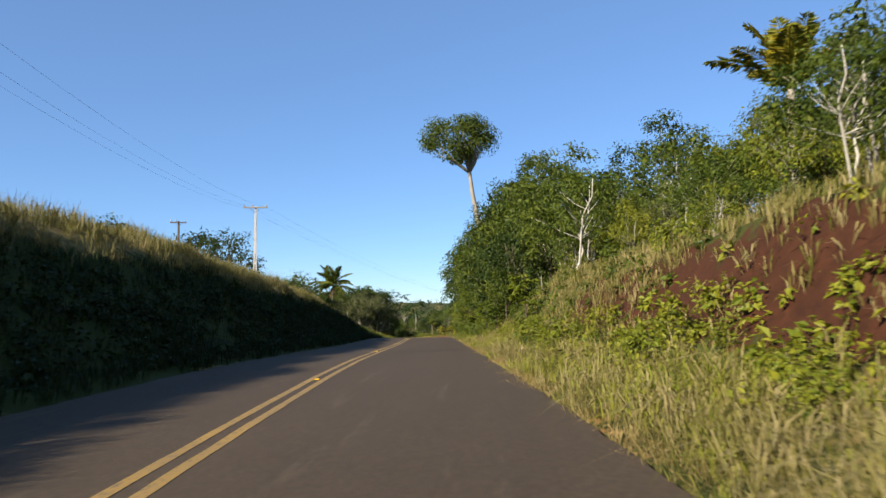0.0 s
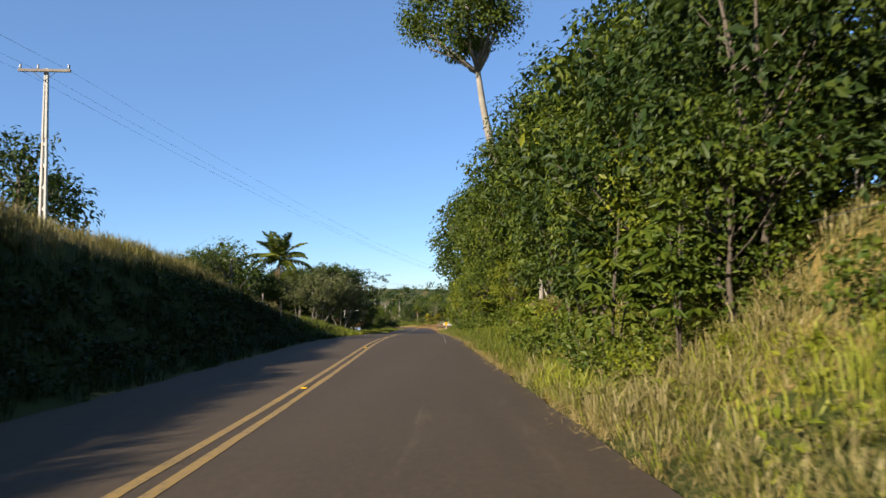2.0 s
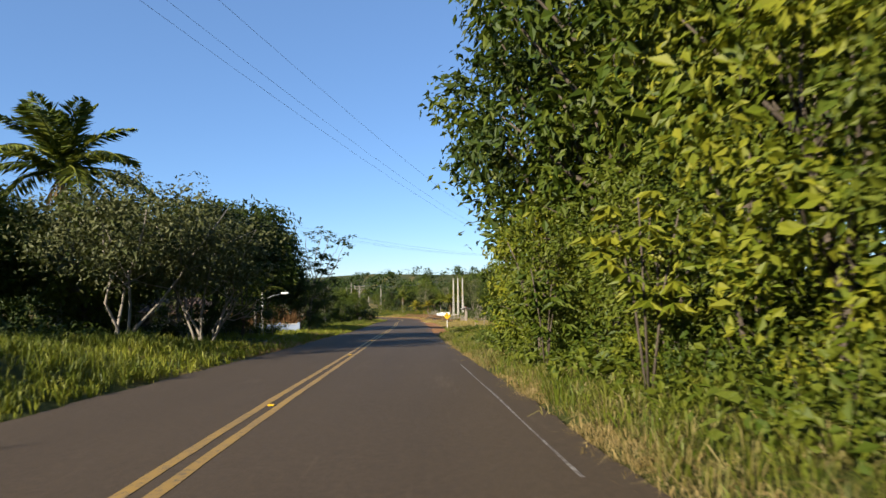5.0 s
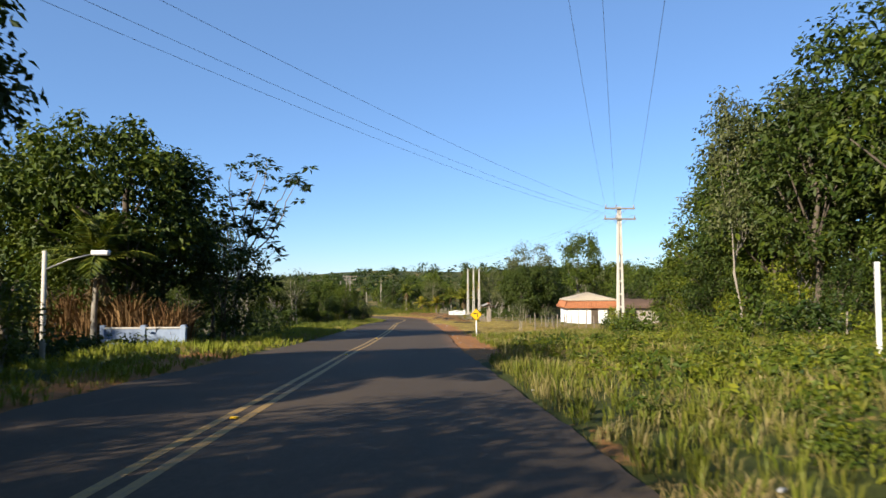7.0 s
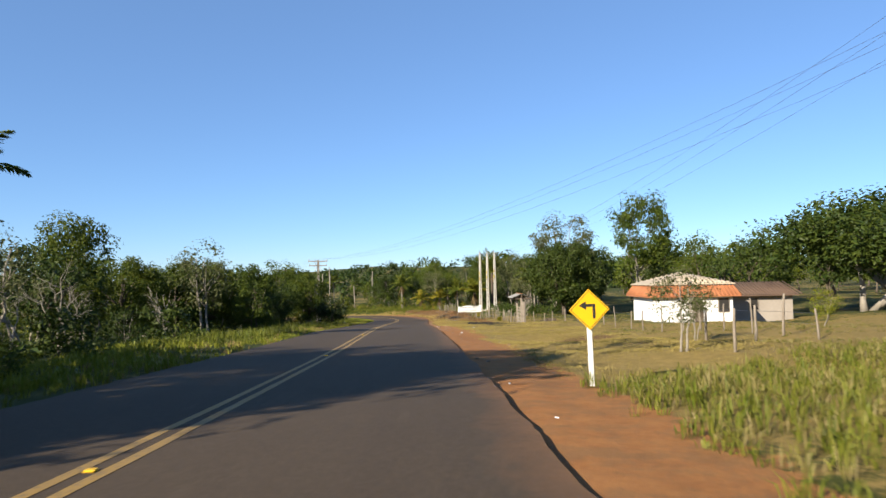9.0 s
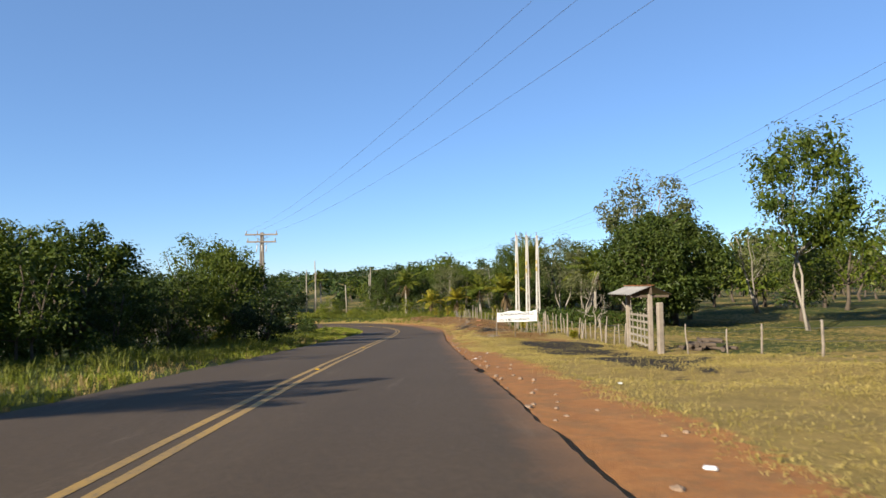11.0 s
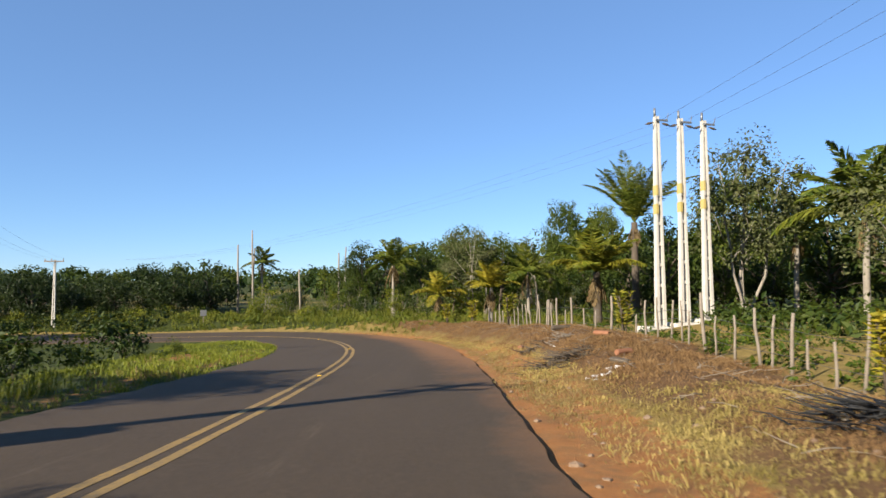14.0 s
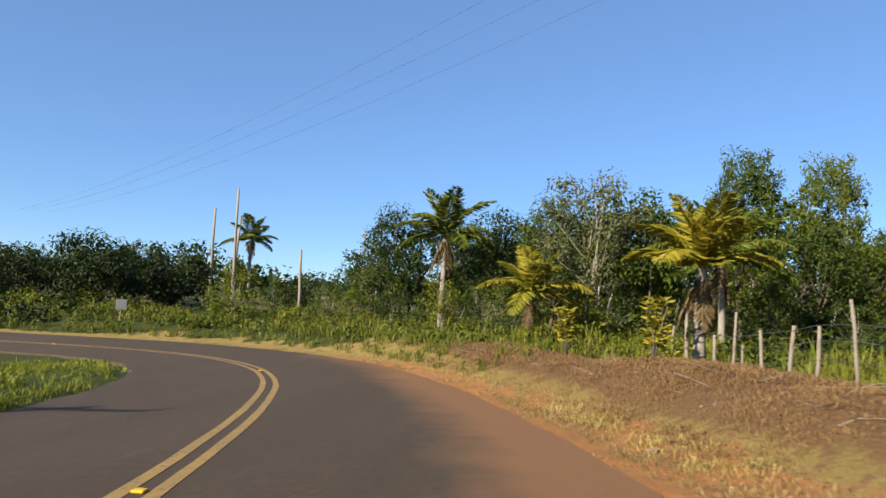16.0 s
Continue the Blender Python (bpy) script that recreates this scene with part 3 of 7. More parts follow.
def road_and_marks():
    s = np.arange(-58, 400.1, 0.2)
    left, right = ragged(5, LEFT_EDGE, 0.08, 0.1), ragged(6, RIGHT_EDGE, 0.045, 0.16)
    lo, hi = np.array([left(v) for v in s]), np.array([right(v) for v in s])
    us = [lo, lo + 0.5, s * 0 - 1.5, s * 0, s * 0 + 1.6, s * 0 + 2.3, s * 0 + 3.0, hi, hi, lo]
    co = np.concatenate([np.stack([*at_road(s, u), road_z(s) + crossfall(s) * u - (0.14 if k > 7 else 0.0)], 1) for k, u in enumerate(us)])
    n, i = len(s), np.arange(len(s) - 1)
    fs = np.concatenate([np.stack([k * n + i, q * n + i, q * n + i + 1, k * n + i + 1], 1) for k, q in zip(range(10), (1, 2, 3, 4, 5, 6, 7, 8, 9, 0)) if k != 8])
    me = mesh_of("road", co, fs, ASPHALT)
    u, st = np.concatenate(us), np.tile(s, 10)
    dust = np.clip((u - 1.9) / 1.9, 0, 1) * np.interp(st, [222, 236, 252, 266], [0, 1, 1, 0])
    dust = np.maximum(dust, np.clip((u - 3.1) / 0.9, 0, 1) * np.interp(st, [124, 130, 215, 222], [0, 0.5, 0.5, 0.4]) * (st < 236))
    me.color_attributes.new("dust", "FLOAT_COLOR", "POINT").data.foreach_set("color", np.repeat(dust, 4).astype(np.float32))
    road = tagged(new("road", me), "worn two-lane asphalt road with crumbling edges", "road", kind="structure")
    for u in (-0.19, 0.07):
        co, fs = ribbon(-58, 400, ragged(int(u * 100) + 50, u, 0.008, 0), ragged(int(u * 100) + 70, u + 0.12, 0.008, 0), 0.004, 0.5)
        part("yellow_line", mesh_of("yellow_line", co, fs, YELLOW_LINE), road, "faded yellow centre line")
    for a, b in ((60.4, 67.5), (68.6, 79.5), (80.5, 94)):
        co, fs = ribbon(a, b, lambda v: float(np.interp(v, [60, 66, 75], [3.10, 3.22, 3.42])), lambda v: float(np.interp(v, [60, 66, 75], [3.15, 3.26, 3.455])) - 0.008 * math.sin(v), 0.004, 0.5)
        part("edge_line", mesh_of("edge_line", co, fs, WHITE_LINE), road, "worn white edge line")


def road_studs():
    """The studs of the centre line."""
    me = Build().box((-0.05, -0.045, 0), (0.05, 0.045, 0.022), bevel=0.008).mesh("road_stud", SIGN_YELLOW)
    for k in range(19):
        st = 14.2 + k * 14.25
        x, y = (float(v[0]) for v in at_road(st, 0.0))
        thing("road_stud", "small yellow reflective stud between the centre lines", "road stud", Matrix.Translation((x, y, float(road_z(st)) + 0.001)), "studs along the centre line", me)


ground_sheet()
road_and_marks()
road_studs()


# ---- plants: leaves, wood and crowns ----
def unit(v):
    return v / np.maximum(np.linalg.norm(v, axis=-1, keepdims=True), 1e-9)


def leaf_blades(r, at, way, length, width, fold=0.18, face=None):
    """Folded, pointed leaves: one quad each, with the blade turned towards face where it is given."""
    n = len(at)
    side = unit(np.cross(way, unit(r.randn(n, 3)) if face is None else face))
    lift = np.cross(side, way)
    length, width = np.broadcast_to(length, n)[:, None], np.broadcast_to(width, n)[:, None]
    mid = at + way * length * 0.45 + lift * length * fold
    tip = at + way * length
    co = np.stack([at, mid - side * width / 2, tip, mid + side * width / 2], 1).reshape(-1, 3)
    return co, np.arange(4 * n).reshape(n, 4)


def join(parts):
    co, fs, b = [], [], 0
    for c, f in parts:
        co.append(c)
        fs.append(f + b)
        b += len(c)
    return np.concatenate(co), np.concatenate(fs)


def ball(r, n):
    return unit(r.randn(n, 3))


def crown_of(r, centres, radii, per, leaf, aspect=0.5, flat=0.7, droop=0.25):
    """Leaf clumps: leaves set round each centre, turned outwards."""
    k = len(centres)
    n = k * per
    d = ball(r, n)
    c = np.repeat(centres, per, 0)
    deep = r.rand(n, 1) < 0.14
    rad = np.repeat(radii, per)[:, None] * np.where(deep, 0.35, 0.5 + 0.5 * r.rand(n, 1) ** 0.5)
    at = c + d * rad * np.array([1, 1, flat])
    face = unit(d * 0.75 + np.array([0, 0, 0.55]) + r.randn(n, 3) * 0.42)
    way = d * 0.35 + r.randn(n, 3) * 0.7 - np.array([0, 0, droop * 1.3])
    way = unit(way - face * np.sum(way * face, 1, keepdims=True) * 0.8)
    size = leaf * (0.6 + 0.8 * r.rand(n)) * np.where(deep[:, 0], 1.7, 1.0)
    return leaf_blades(r, at, way, size, size * aspect, 0.12, face)


def limb(b, r, a, z, thick, bend=0.15, sides=5, steps=4):
    """A tapered, crooked branch from a to z."""
    a, z = np.asarray(a, float), np.asarray(z, float)
    L = np.linalg.norm(z - a)
    pts = [a + (z - a) * t + (r.randn(3) * bend * L * 0.25 + np.array([0, 0, -bend * L * 0.5 * (1 - t)])) * math.sin(math.pi * t) for t in np.linspace(0, 1, steps)]
    b.tube(pts, [thick * (1 - 0.75 * t) for t in np.linspace(0, 1, steps)], sides)
    return pts


def tree_meshes(seed, high, wide, base, clumps, per, leaf, leaf_mat, bark, trunk_r, top_flat=0.75, clump_size=0.3, stems=1, aspect=0.5, hollow=0.45, lean=0.0, droop=0.25):
    """Trunk and crown of a tree: high and wide in metres, the crown from base upward."""
    r = np.random.RandomState(seed)
    b = Build()
    mid = np.array([lean * high, 0, (base + high) / 2])
    half = np.array([wide / 2, wide / 2, (high - base) / 2])
    d = ball(r, clumps)
    c = mid + d * half * (hollow + (0.92 - hollow) * r.rand(clumps, 1)) * np.array([1, 1, 1.0])
    c[:, 2] = np.minimum(c[:, 2], mid[2] + half[2] * (top_flat + 0.25 * r.rand(clumps)))
    radii = wide * clump_size * 0.5 * (0.6 + 0.8 * r.rand(clumps))
    fork = base + 0.12 * (high - base)
    for sgl in range(stems):
        foot = r.randn(3) * 0.12 * trunk_r * 8 * (stems > 1)
        foot[2] = -0.3
        topk = mid + np.array([r.randn() * 0.06 * wide, r.randn() * 0.06 * wide, half[2] * 0.45])
        if stems > 1:
            topk += np.array([r.randn() * 0.2 * wide, r.randn() * 0.2 * wide, 0])
        pts = [foot + (topk - foot) * t + np.array([r.randn() * 0.015 * high, r.randn() * 0.015 * high, 0]) * (0 < t < 1) for t in np.linspace(0, 1, 7)]
        rr = trunk_r / math.sqrt(stems)
        b.tube(pts, [rr * (1.35 if i == 0 else 1.0 - 0.75 * i / 6) for i in range(7)], 7 if high > 3 else 3)
        for j in range(sgl, clumps, stems * max(1, clumps // (11 if high > 3 else 4))):
            t = np.clip((c[j, 2] - 0.28 * (high - base) - fork * 0.2) / topk[2], max(0.35, min(0.85, fork / topk[2] * 0.9)), 0.95)
            i = min(int(t * 6), 5)
            a = pts[i] + (pts[i + 1] - pts[i]) * (t * 6 - i)
            limb(b, r, a, c[j], rr * 0.42 * (1.1 - t * 0.5), 0.12, 4 if high > 3 else 3, 4)
    co, fs = crown_of(r, c, radii, per, leaf, aspect, 0.75, droop)
    return b.mesh("trunk", bark, True), mesh_of("crown", co, fs, leaf_mat)


KINDS = {}


def kind(key, name, label, category, metres, *meshes):
    KINDS[key] = (name, label, category, metres, meshes)


def plant(key, x, y, high, turn=None, group="", z=None, label="", wide=1.0):
    """Sets a plant of a kind on the ground, scaled to that height."""
    name, words, category, metres, meshes = KINDS[key]
    z = floor_at(x, y) - 0.05 if z is None else z
    turn = RND.uniform(0, 6.28) if turn is None else turn
    s = high / metres
    t = thing(name, label or words, category, scaled(x, y, z, turn, s * wide, s), group)
    for me, (pname, plabel) in zip(meshes, (("trunk", ""), ("crown", ""))):
        part(pname, me, t)
    return t


RND = random.Random(4)
for i in range(5):
    kind(f"tree{i}", "broadleaf_tree", "leafy mid-green broadleaf tree in the roadside forest", "tree", 10,
         *tree_meshes(20 + i, 10, 6.5 + i * 0.4, 2.2, 46, 48, 0.30, LEAF_MID, BARK, 0.22, 0.8, 0.32, aspect=0.45))
for i in range(3):
    kind(f"wood{i}", "forest_tree", "tall leafy green tree of the forest edge", "tree", 12,
         *tree_meshes(30 + i, 12, 6.6, 2.0, 88, 58, 0.25, (LEAF_MID, LEAF_DARK, LEAF_DARK)[i], BARK, 0.2, 0.85, 0.25, aspect=0.45, hollow=0.5))
for i in range(3):
    kind(f"dark{i}", "broadleaf_tree", "dense dark-green tree with a rounded crown", "tree", 8,
         *tree_meshes(40 + i, 8, 7.5, 1.2, 58, 46, 0.30, LEAF_DARK, BARK, 0.3, 0.9, 0.28, hollow=0.6))
for i in range(2):
    kind(f"deep{i}", "broadleaf_tree", "dense deep-green tree leafing to the ground", "tree", 6,
         *tree_meshes(46 + i, 6, 6.4, 0.2, 60, 48, 0.30, LEAF_DEEP_AND_SHADE, BARK, 0.2, 0.9, 0.30, hollow=0.6))
for i in range(3):
    kind(f"pale{i}", "pale_trunked_tree", "airy grey-green tree with pale forked stems", "tree", 8,
         *tree_meshes(60 + i, 8, 5.2, 2.4, 34, 52, 0.20, LEAF_GREY, BARK_PALE, 0.16, 0.9, 0.34, stems=2 + i % 2))
for i in range(3):
    kind(f"light{i}", "broadleaf_tree", "bright yellow-green young tree in the thicket", "tree", 6,
         *tree_meshes(80 + i, 6, 4.6, 1.0, 36, 64, 0.19, LEAF_LIGHT, BARK_PALE, 0.11, 0.85, 0.36, stems=2))
for i in range(4):
    kind(f"wall{i}", "thicket_tree", "bushy green tree leafing down to the verge", "tree", 7,
         *tree_meshes(100 + i, 7, 5.4, 0.2, 60, 74, 0.19, (LEAF_MID, LEAF_MID, LEAF_DARK, LEAF_LIGHT)[i], BARK, 0.13, 0.9, 0.27, stems=2, hollow=0.5, aspect=0.5))
for i in range(3):
    kind(f"bush{i}", "thicket_tree", "bushy green tree at the wood's edge", "tree", 4,
         *tree_meshes(110 + i, 4, 3.8, 0.1, 34, 58, 0.155, (LEAF_MID, LEAF_LIGHT, LEAF_DARK)[i], BARK_PALE, 0.08, 0.9, 0.32, stems=2, hollow=0.45, aspect=0.5))
for i in range(4):
    kind(f"far{i}", "broadleaf_tree", "green tree in the distant wood", "tree", 10,
         *tree_meshes(140 + i, 10, 7.4, 1.5, 34, 22, 0.66, (LEAF_DARK, LEAF_MID, LEAF_MID, LEAF_DARK)[i], BARK, 0.22, 0.85, 0.36))
for i in range(5):
    kind(f"shrub{i}", "shrub", ("green leafy shrub on the verge", "yellow-green leafy shrub on the verge", "green leafy shrub on the verge", "dark leafy shrub beside the road", "yellow-green leafy shrub on the verge")[i], "shrub", 1.4,
         *tree_meshes(120 + i, 1.4, 1.7, 0.0, 20, 26, 0.12, (LEAF_MID, LEAF_LIGHT, LEAF_MID, LEAF_DARK, LEAF_LIGHT)[i], BARK, 0.02, 0.95, 0.4, stems=2, hollow=0.35, aspect=0.55))
kind("mango", "mango_tree", "large dome-shaped dense dark-green tree in the field", "tree", 9,
     *tree_meshes(150, 9, 9.6, 0.9, 190, 120, 0.24, LEAF_DARK, BARK, 0.30, 0.95, 0.2, hollow=0.62))
kind("dense", "broadleaf_tree", "large dense leafy green tree with a full crown", "tree", 9,
     *tree_meshes(159, 9, 8.4, 1.0, 120, 115, 0.23, LEAF_MID, BARK, 0.32, 0.9, 0.22, hollow=0.62))
kind("overhang", "mango_tree", "large dense dark-green tree with a spreading crown over the verge", "tree", 9,
     *tree_meshes(160, 9, 10.0, 2.5, 170, 120, 0.24, LEAF_DARK, BARK, 0.30, 0.95, 0.2, hollow=0.55))
kind("bare", "half_bare_tree", "spreading half-bare tree with pale twisted limbs", "tree", 6.5,
     *tree_meshes(161, 6.5, 7.6, 1.9, 90, 76, 0.17, LEAF_GREY, BARK_PALE, 0.13, 0.75, 0.24, stems=4, hollow=0.3))
kind("rain", "spreading_tree", "wide flat-topped tree with layered dark foliage", "tree", 9,
     *tree_meshes(151, 9, 17, 3.4, 170, 84, 0.34, LEAF_DARK, BARK_PALE, 0.4, 0.35, 0.2, stems=3, hollow=0.3))
kind("fine", "broadleaf_tree", "small-leaved green tree with forked stems", "tree", 8,
     *tree_meshes(155, 8, 6.0, 1.2, 60, 110, 0.19, LEAF_MID, BARK, 0.15, 0.85, 0.28, stems=3, hollow=0.5))
kind("grey", "pale_trunked_tree", "tall airy grey-green tree with pale forked stems", "tree", 12,
     *tree_meshes(156, 12, 7.6, 3.2, 64, 90, 0.22, LEAF_GREY, BARK_PALE, 0.2, 0.9, 0.24, stems=3, hollow=0.5))
BARK_WHITE = plain("bark_white", (0.2652, 0.2418, 0.2028), (0.4836, 0.4524, 0.39), 0.85, 5, 0.4, 0.012)
kind("white", "white_barked_tree", "white-barked forked tree on the hillside", "tree", 5,
     *tree_meshes(157, 5, 5.4, 1.7, 46, 80, 0.15, LEAF_MID, BARK_WHITE, 0.085, 0.9, 0.30, stems=2, hollow=0.55))
kind("slim", "pale_trunked_tree", "slim airy grey-green tree with pale crooked stems", "tree", 12,
     *tree_meshes(158, 12, 4.2, 3.4, 60, 80, 0.20, LEAF_GREY, BARK_PALE, 0.09, 0.95, 0.34, stems=2, hollow=0.4))
kind("tall", "tall_forest_tree", "tall green tree with a high rounded crown", "tree", 14,
     *tree_meshes(152, 14, 8.6, 4.4, 110, 80, 0.28, LEAF_MID, BARK_PALE, 0.17, 0.85, 0.24, stems=2))
kind("giant", "emergent_tree", "tall bare-trunked tree with a domed crown above the forest", "tree", 21,
     *tree_meshes(153, 21, 8.3, 16.4, 62, 170, 0.22, LEAF_MID, BARK_PALE, 0.42, 0.75, 0.30, lean=-0.18, hollow=0.62))


def scatter(keys, n, box, low, tall, gap, seed, keep=None, road=False, size=None):
    """Plants of the given kinds, at random in a rectangle, no nearer to one another than gap. With road the box is stations and offsets."""
    r = np.random.RandomState(seed)
    done, tries = [], 0
    while len(done) < n and tries < n * 12:
        tries += 1
        x, y = r.uniform(box[0], box[1]), r.uniform(box[2], box[3])
        if road:
            x, y = (float(v[0]) for v in at_road(y, x))
        if any((x - a) ** 2 + (y - b) ** 2 < gap * gap for a, b in done) or (keep and not keep(x, y)):
            continue
        done.append((x, y))
        plant(keys[r.randint(len(keys))], x, y, r.uniform(low, tall) * (size(x, y) if size else 1.0), r.uniform(0, 6.28))


def off_road(x, y, least=6.5):
    st, u = road_place(x, y)
    return u[0] > RIGHT_EDGE + least or u[0] < LEFT_EDGE - least


def open_bank(x, y):
    """Keeps the cut bank by the corner post free of trees."""
    return not (50.5 < y < 70 and x < 3.6)


TREES = ["tree0", "tree1", "tree2", "tree3", "tree4"]
WOODS = ["wood0", "wood1", "wood2"]
FAR = ["far0", "far1", "far2", "far3"]
# hillside to the right of the first stretch
scatter(["light0", "light1", "light2", "pale0", "pale1", "pale2", "wall0", "white"], 40, (8.6, 15, 4, 42), 1.8, 3.2, 1.7, 1, road=True)
scatter(["wall0", "wall1", "white", "wall3", "tree0", "tree1"], 26, (13, 22, 10, 46), 3.2, 5.0, 2.4, 41, road=True)
scatter(["shrub0", "shrub1", "shrub2", "bush1"], 26, (7.3, 9.4, 0, 40), 0.5, 1.3, 0.9, 42, road=True)
scatter(TREES + ["pale0", "pale1", "dark0"], 30, (14, 30, 8, 52), 3.4, 5.0, 3.2, 2, road=True)
scatter(WOODS + ["wall1", "wall0"], 10, (9.4, 17, 38, 49), 3.2, 5.0, 2.4, 23, road=True)
# forest wall close to the road
scatter(["wall0", "wall1", "wall2", "wall3"], 32, (5.4, 7.4, 38, 102), 3.2, 5.2, 1.8, 3, open_bank, road=True)
scatter(["wall2", "wall0", "wall2", "wood1"], 12, (6.2, 9.0, 37, 49), 4.6, 6.8, 1.7, 43, road=True)
scatter(["wall0", "wall1", "light0", "wood0"], 22, (7.6, 9.8, 42, 100), 7.0, 9.5, 2.7, 4, open_bank, road=True)
scatter(WOODS + ["tall"], 24, (9.5, 19, 46, 104), 11.5, 15, 3.6, 5, road=True, size=lambda x, y: float(np.interp(y, [46, 56, 72], [0.78, 0.84, 1.0])))
for st, u, h in ((101, 7.2, 15), (97, 6.8, 13.5), (92, 7.4, 14), (86, 7.6, 13), (79, 7.8, 12.5), (71, 7.8, 12), (64, 8.6, 12.5)):
    x, y = at_road(st, u)
    plant(RND.choice(WOODS), float(x[0]), float(y[0]), h)
for k, x, y, h in (("pale1", 9.6, 17.0, 3.4), ("light0", 8.6, 20.2, 3.0), ("wall0", 10.6, 21.2, 3.8), ("wall3", 12.2, 18.6, 4.0), ("light1", 7.9, 23.2, 3.0), ("wall1", 11.6, 24.4, 4.2), ("pale2", 9.4, 26.0, 3.6), ("light2", 8.5, 13.4, 2.6), ("wall3", 10.3, 14.2, 3.2), ("pale0", 12.4, 15.4, 4.2), ("wall0", 13.6, 22.5, 4.6)):
    plant(k, x, y, h)
for x, y, h in ((3.9, 26.0, 4.0), (5.3, 10.2, 2.2), (6.4, 20.6, 3.3), (6.0, 8.0, 2.3), (7.4, 12.6, 3.2), (5.4, 31.0, 4.2), (4.6, 36.2, 4.4)):
    plant("white", x, y, h)
plant("giant", 3.1, 78, 22.9, 0.0)
scatter(["wall0", "wall1", "wall2"], 7, (8.6, 10.5, 43, 54), 3.5, 5.5, 1.8, 25, road=True)
scatter(["wall0", "wall1", "wall2", "wall3"], 9, (9.0, 11.5, 56, 74), 5.0, 7.5, 1.8, 24, road=True)
# right, beyond the forest
scatter(WOODS + ["pale0", "pale2"], 14, (14, 24, 118, 158), 11, 13.5, 3.2, 6)
scatter(["wall0", "wall1", "light1", "wall2"], 14, (10.2, 13, 118, 153), 3, 5.5, 2.3, 7)
plant("slim", 10.1, 140.0, 13.2, wide=0.8)
plant("slim", 11.9, 137.0, 12.6)
plant("wood1", 12.9, 135, 14.6)
for k, x, y, h in (("wood0", 11.0, 126, 13.5), ("wood2", 13.5, 131, 14), ("wood1", 10.8, 134, 11.5), ("wood0", 13.5, 121.5, 13), ("wall1", 10.6, 152, 5.0), ("wall0", 12.5, 153.5, 7.5), ("wall2", 10.8, 146, 4.2), ("wood2", 14.5, 143, 12.5), ("wood0", 12.4, 141, 12.6), ("wood1", 13.2, 147, 14.0), ("wood2", 15.8, 152, 14.6), ("wood0", 11.6, 149.2, 9.0), ("wood1", 12.2, 144.4, 11.0), ("light1", 9.6, 148, 2.6), ("light0", 10.4, 142, 2.8)):
    plant(k, x, y, h)
scatter(["bush0", "bush2", "shrub3"], 12, (-22, -13.5, 106, 121), 1.2, 2.6, 1.8, 21)
# left plateau and slope
scatter(TREES + ["dark0", "dark1", "dark2"], 16, (-52, -26, 84, 112), 4.6, 6.4, 5, 8)
plant("dark0", -31.6, 80.5, 11.4, wide=0.78)
plant("dark1", -27.6, 54.0, 6.6)
plant("dark2", -20.2, 59.9, 5.8, wide=1.05)
plant("dark2", -20.6, 45.5, 2.7)
plant("dark1", -23.0, 47.5, 2.9)
plant("dark2", -20.4, 89.5, 6.9)
plant("overhang", -16.6, 115.6, 8.4, 0.3, wide=1.06)
plant("bare", -15.0, 100.2, 6.5, 0.4)
plant("dense", -18.2, 104.6, 6.5, 2.2, wide=1.05)
plant("dense", -22.6, 103.6, 7.2, 0.7)
plant("bare", -13.2, 104.0, 6.2, 1.9)
plant("mango", -21.2, 112.8, 7.6, 1.3, wide=0.85)
# left, big shading trees by the hamlet
for k, x, y, h in (("wood1", -25.5, 103, 9.0), ("tree3", -32, 110, 9.5), ("dark0", -30.2, 104.5, 9.0), ("dense", -31.5, 117, 9.4), ("dark1", -27.5, 120.5, 7.4),  ("dark2", -23.5, 115, 4.6), ("dense", -25.2, 98.6, 8.4), ("tree1", -23.8, 97.0, 8.8), ("dark0", -25.5, 95, 6.4), ("pale1", -15.6, 108.5, 5.2), ("wall2", -13.8, 112.0, 4.4), ("wood1", -17.8, 138.4, 9.6), ("dense", -20.6, 138.0, 11.0), ("wall2", -15.2, 139.5, 5.6), ("wall2", -18.5, 135.6, 6.2), ("wall0", -20.2, 134.6, 5.0), ("dense", -26.5, 140.5, 11.0), ("wood0", -20.6, 142, 11.2), ("wood1", -27.5, 144, 11.0), ("wood2", -27, 146, 10), ("wood1", -18.5, 148, 8.0)):
    plant(k, x, y, h)


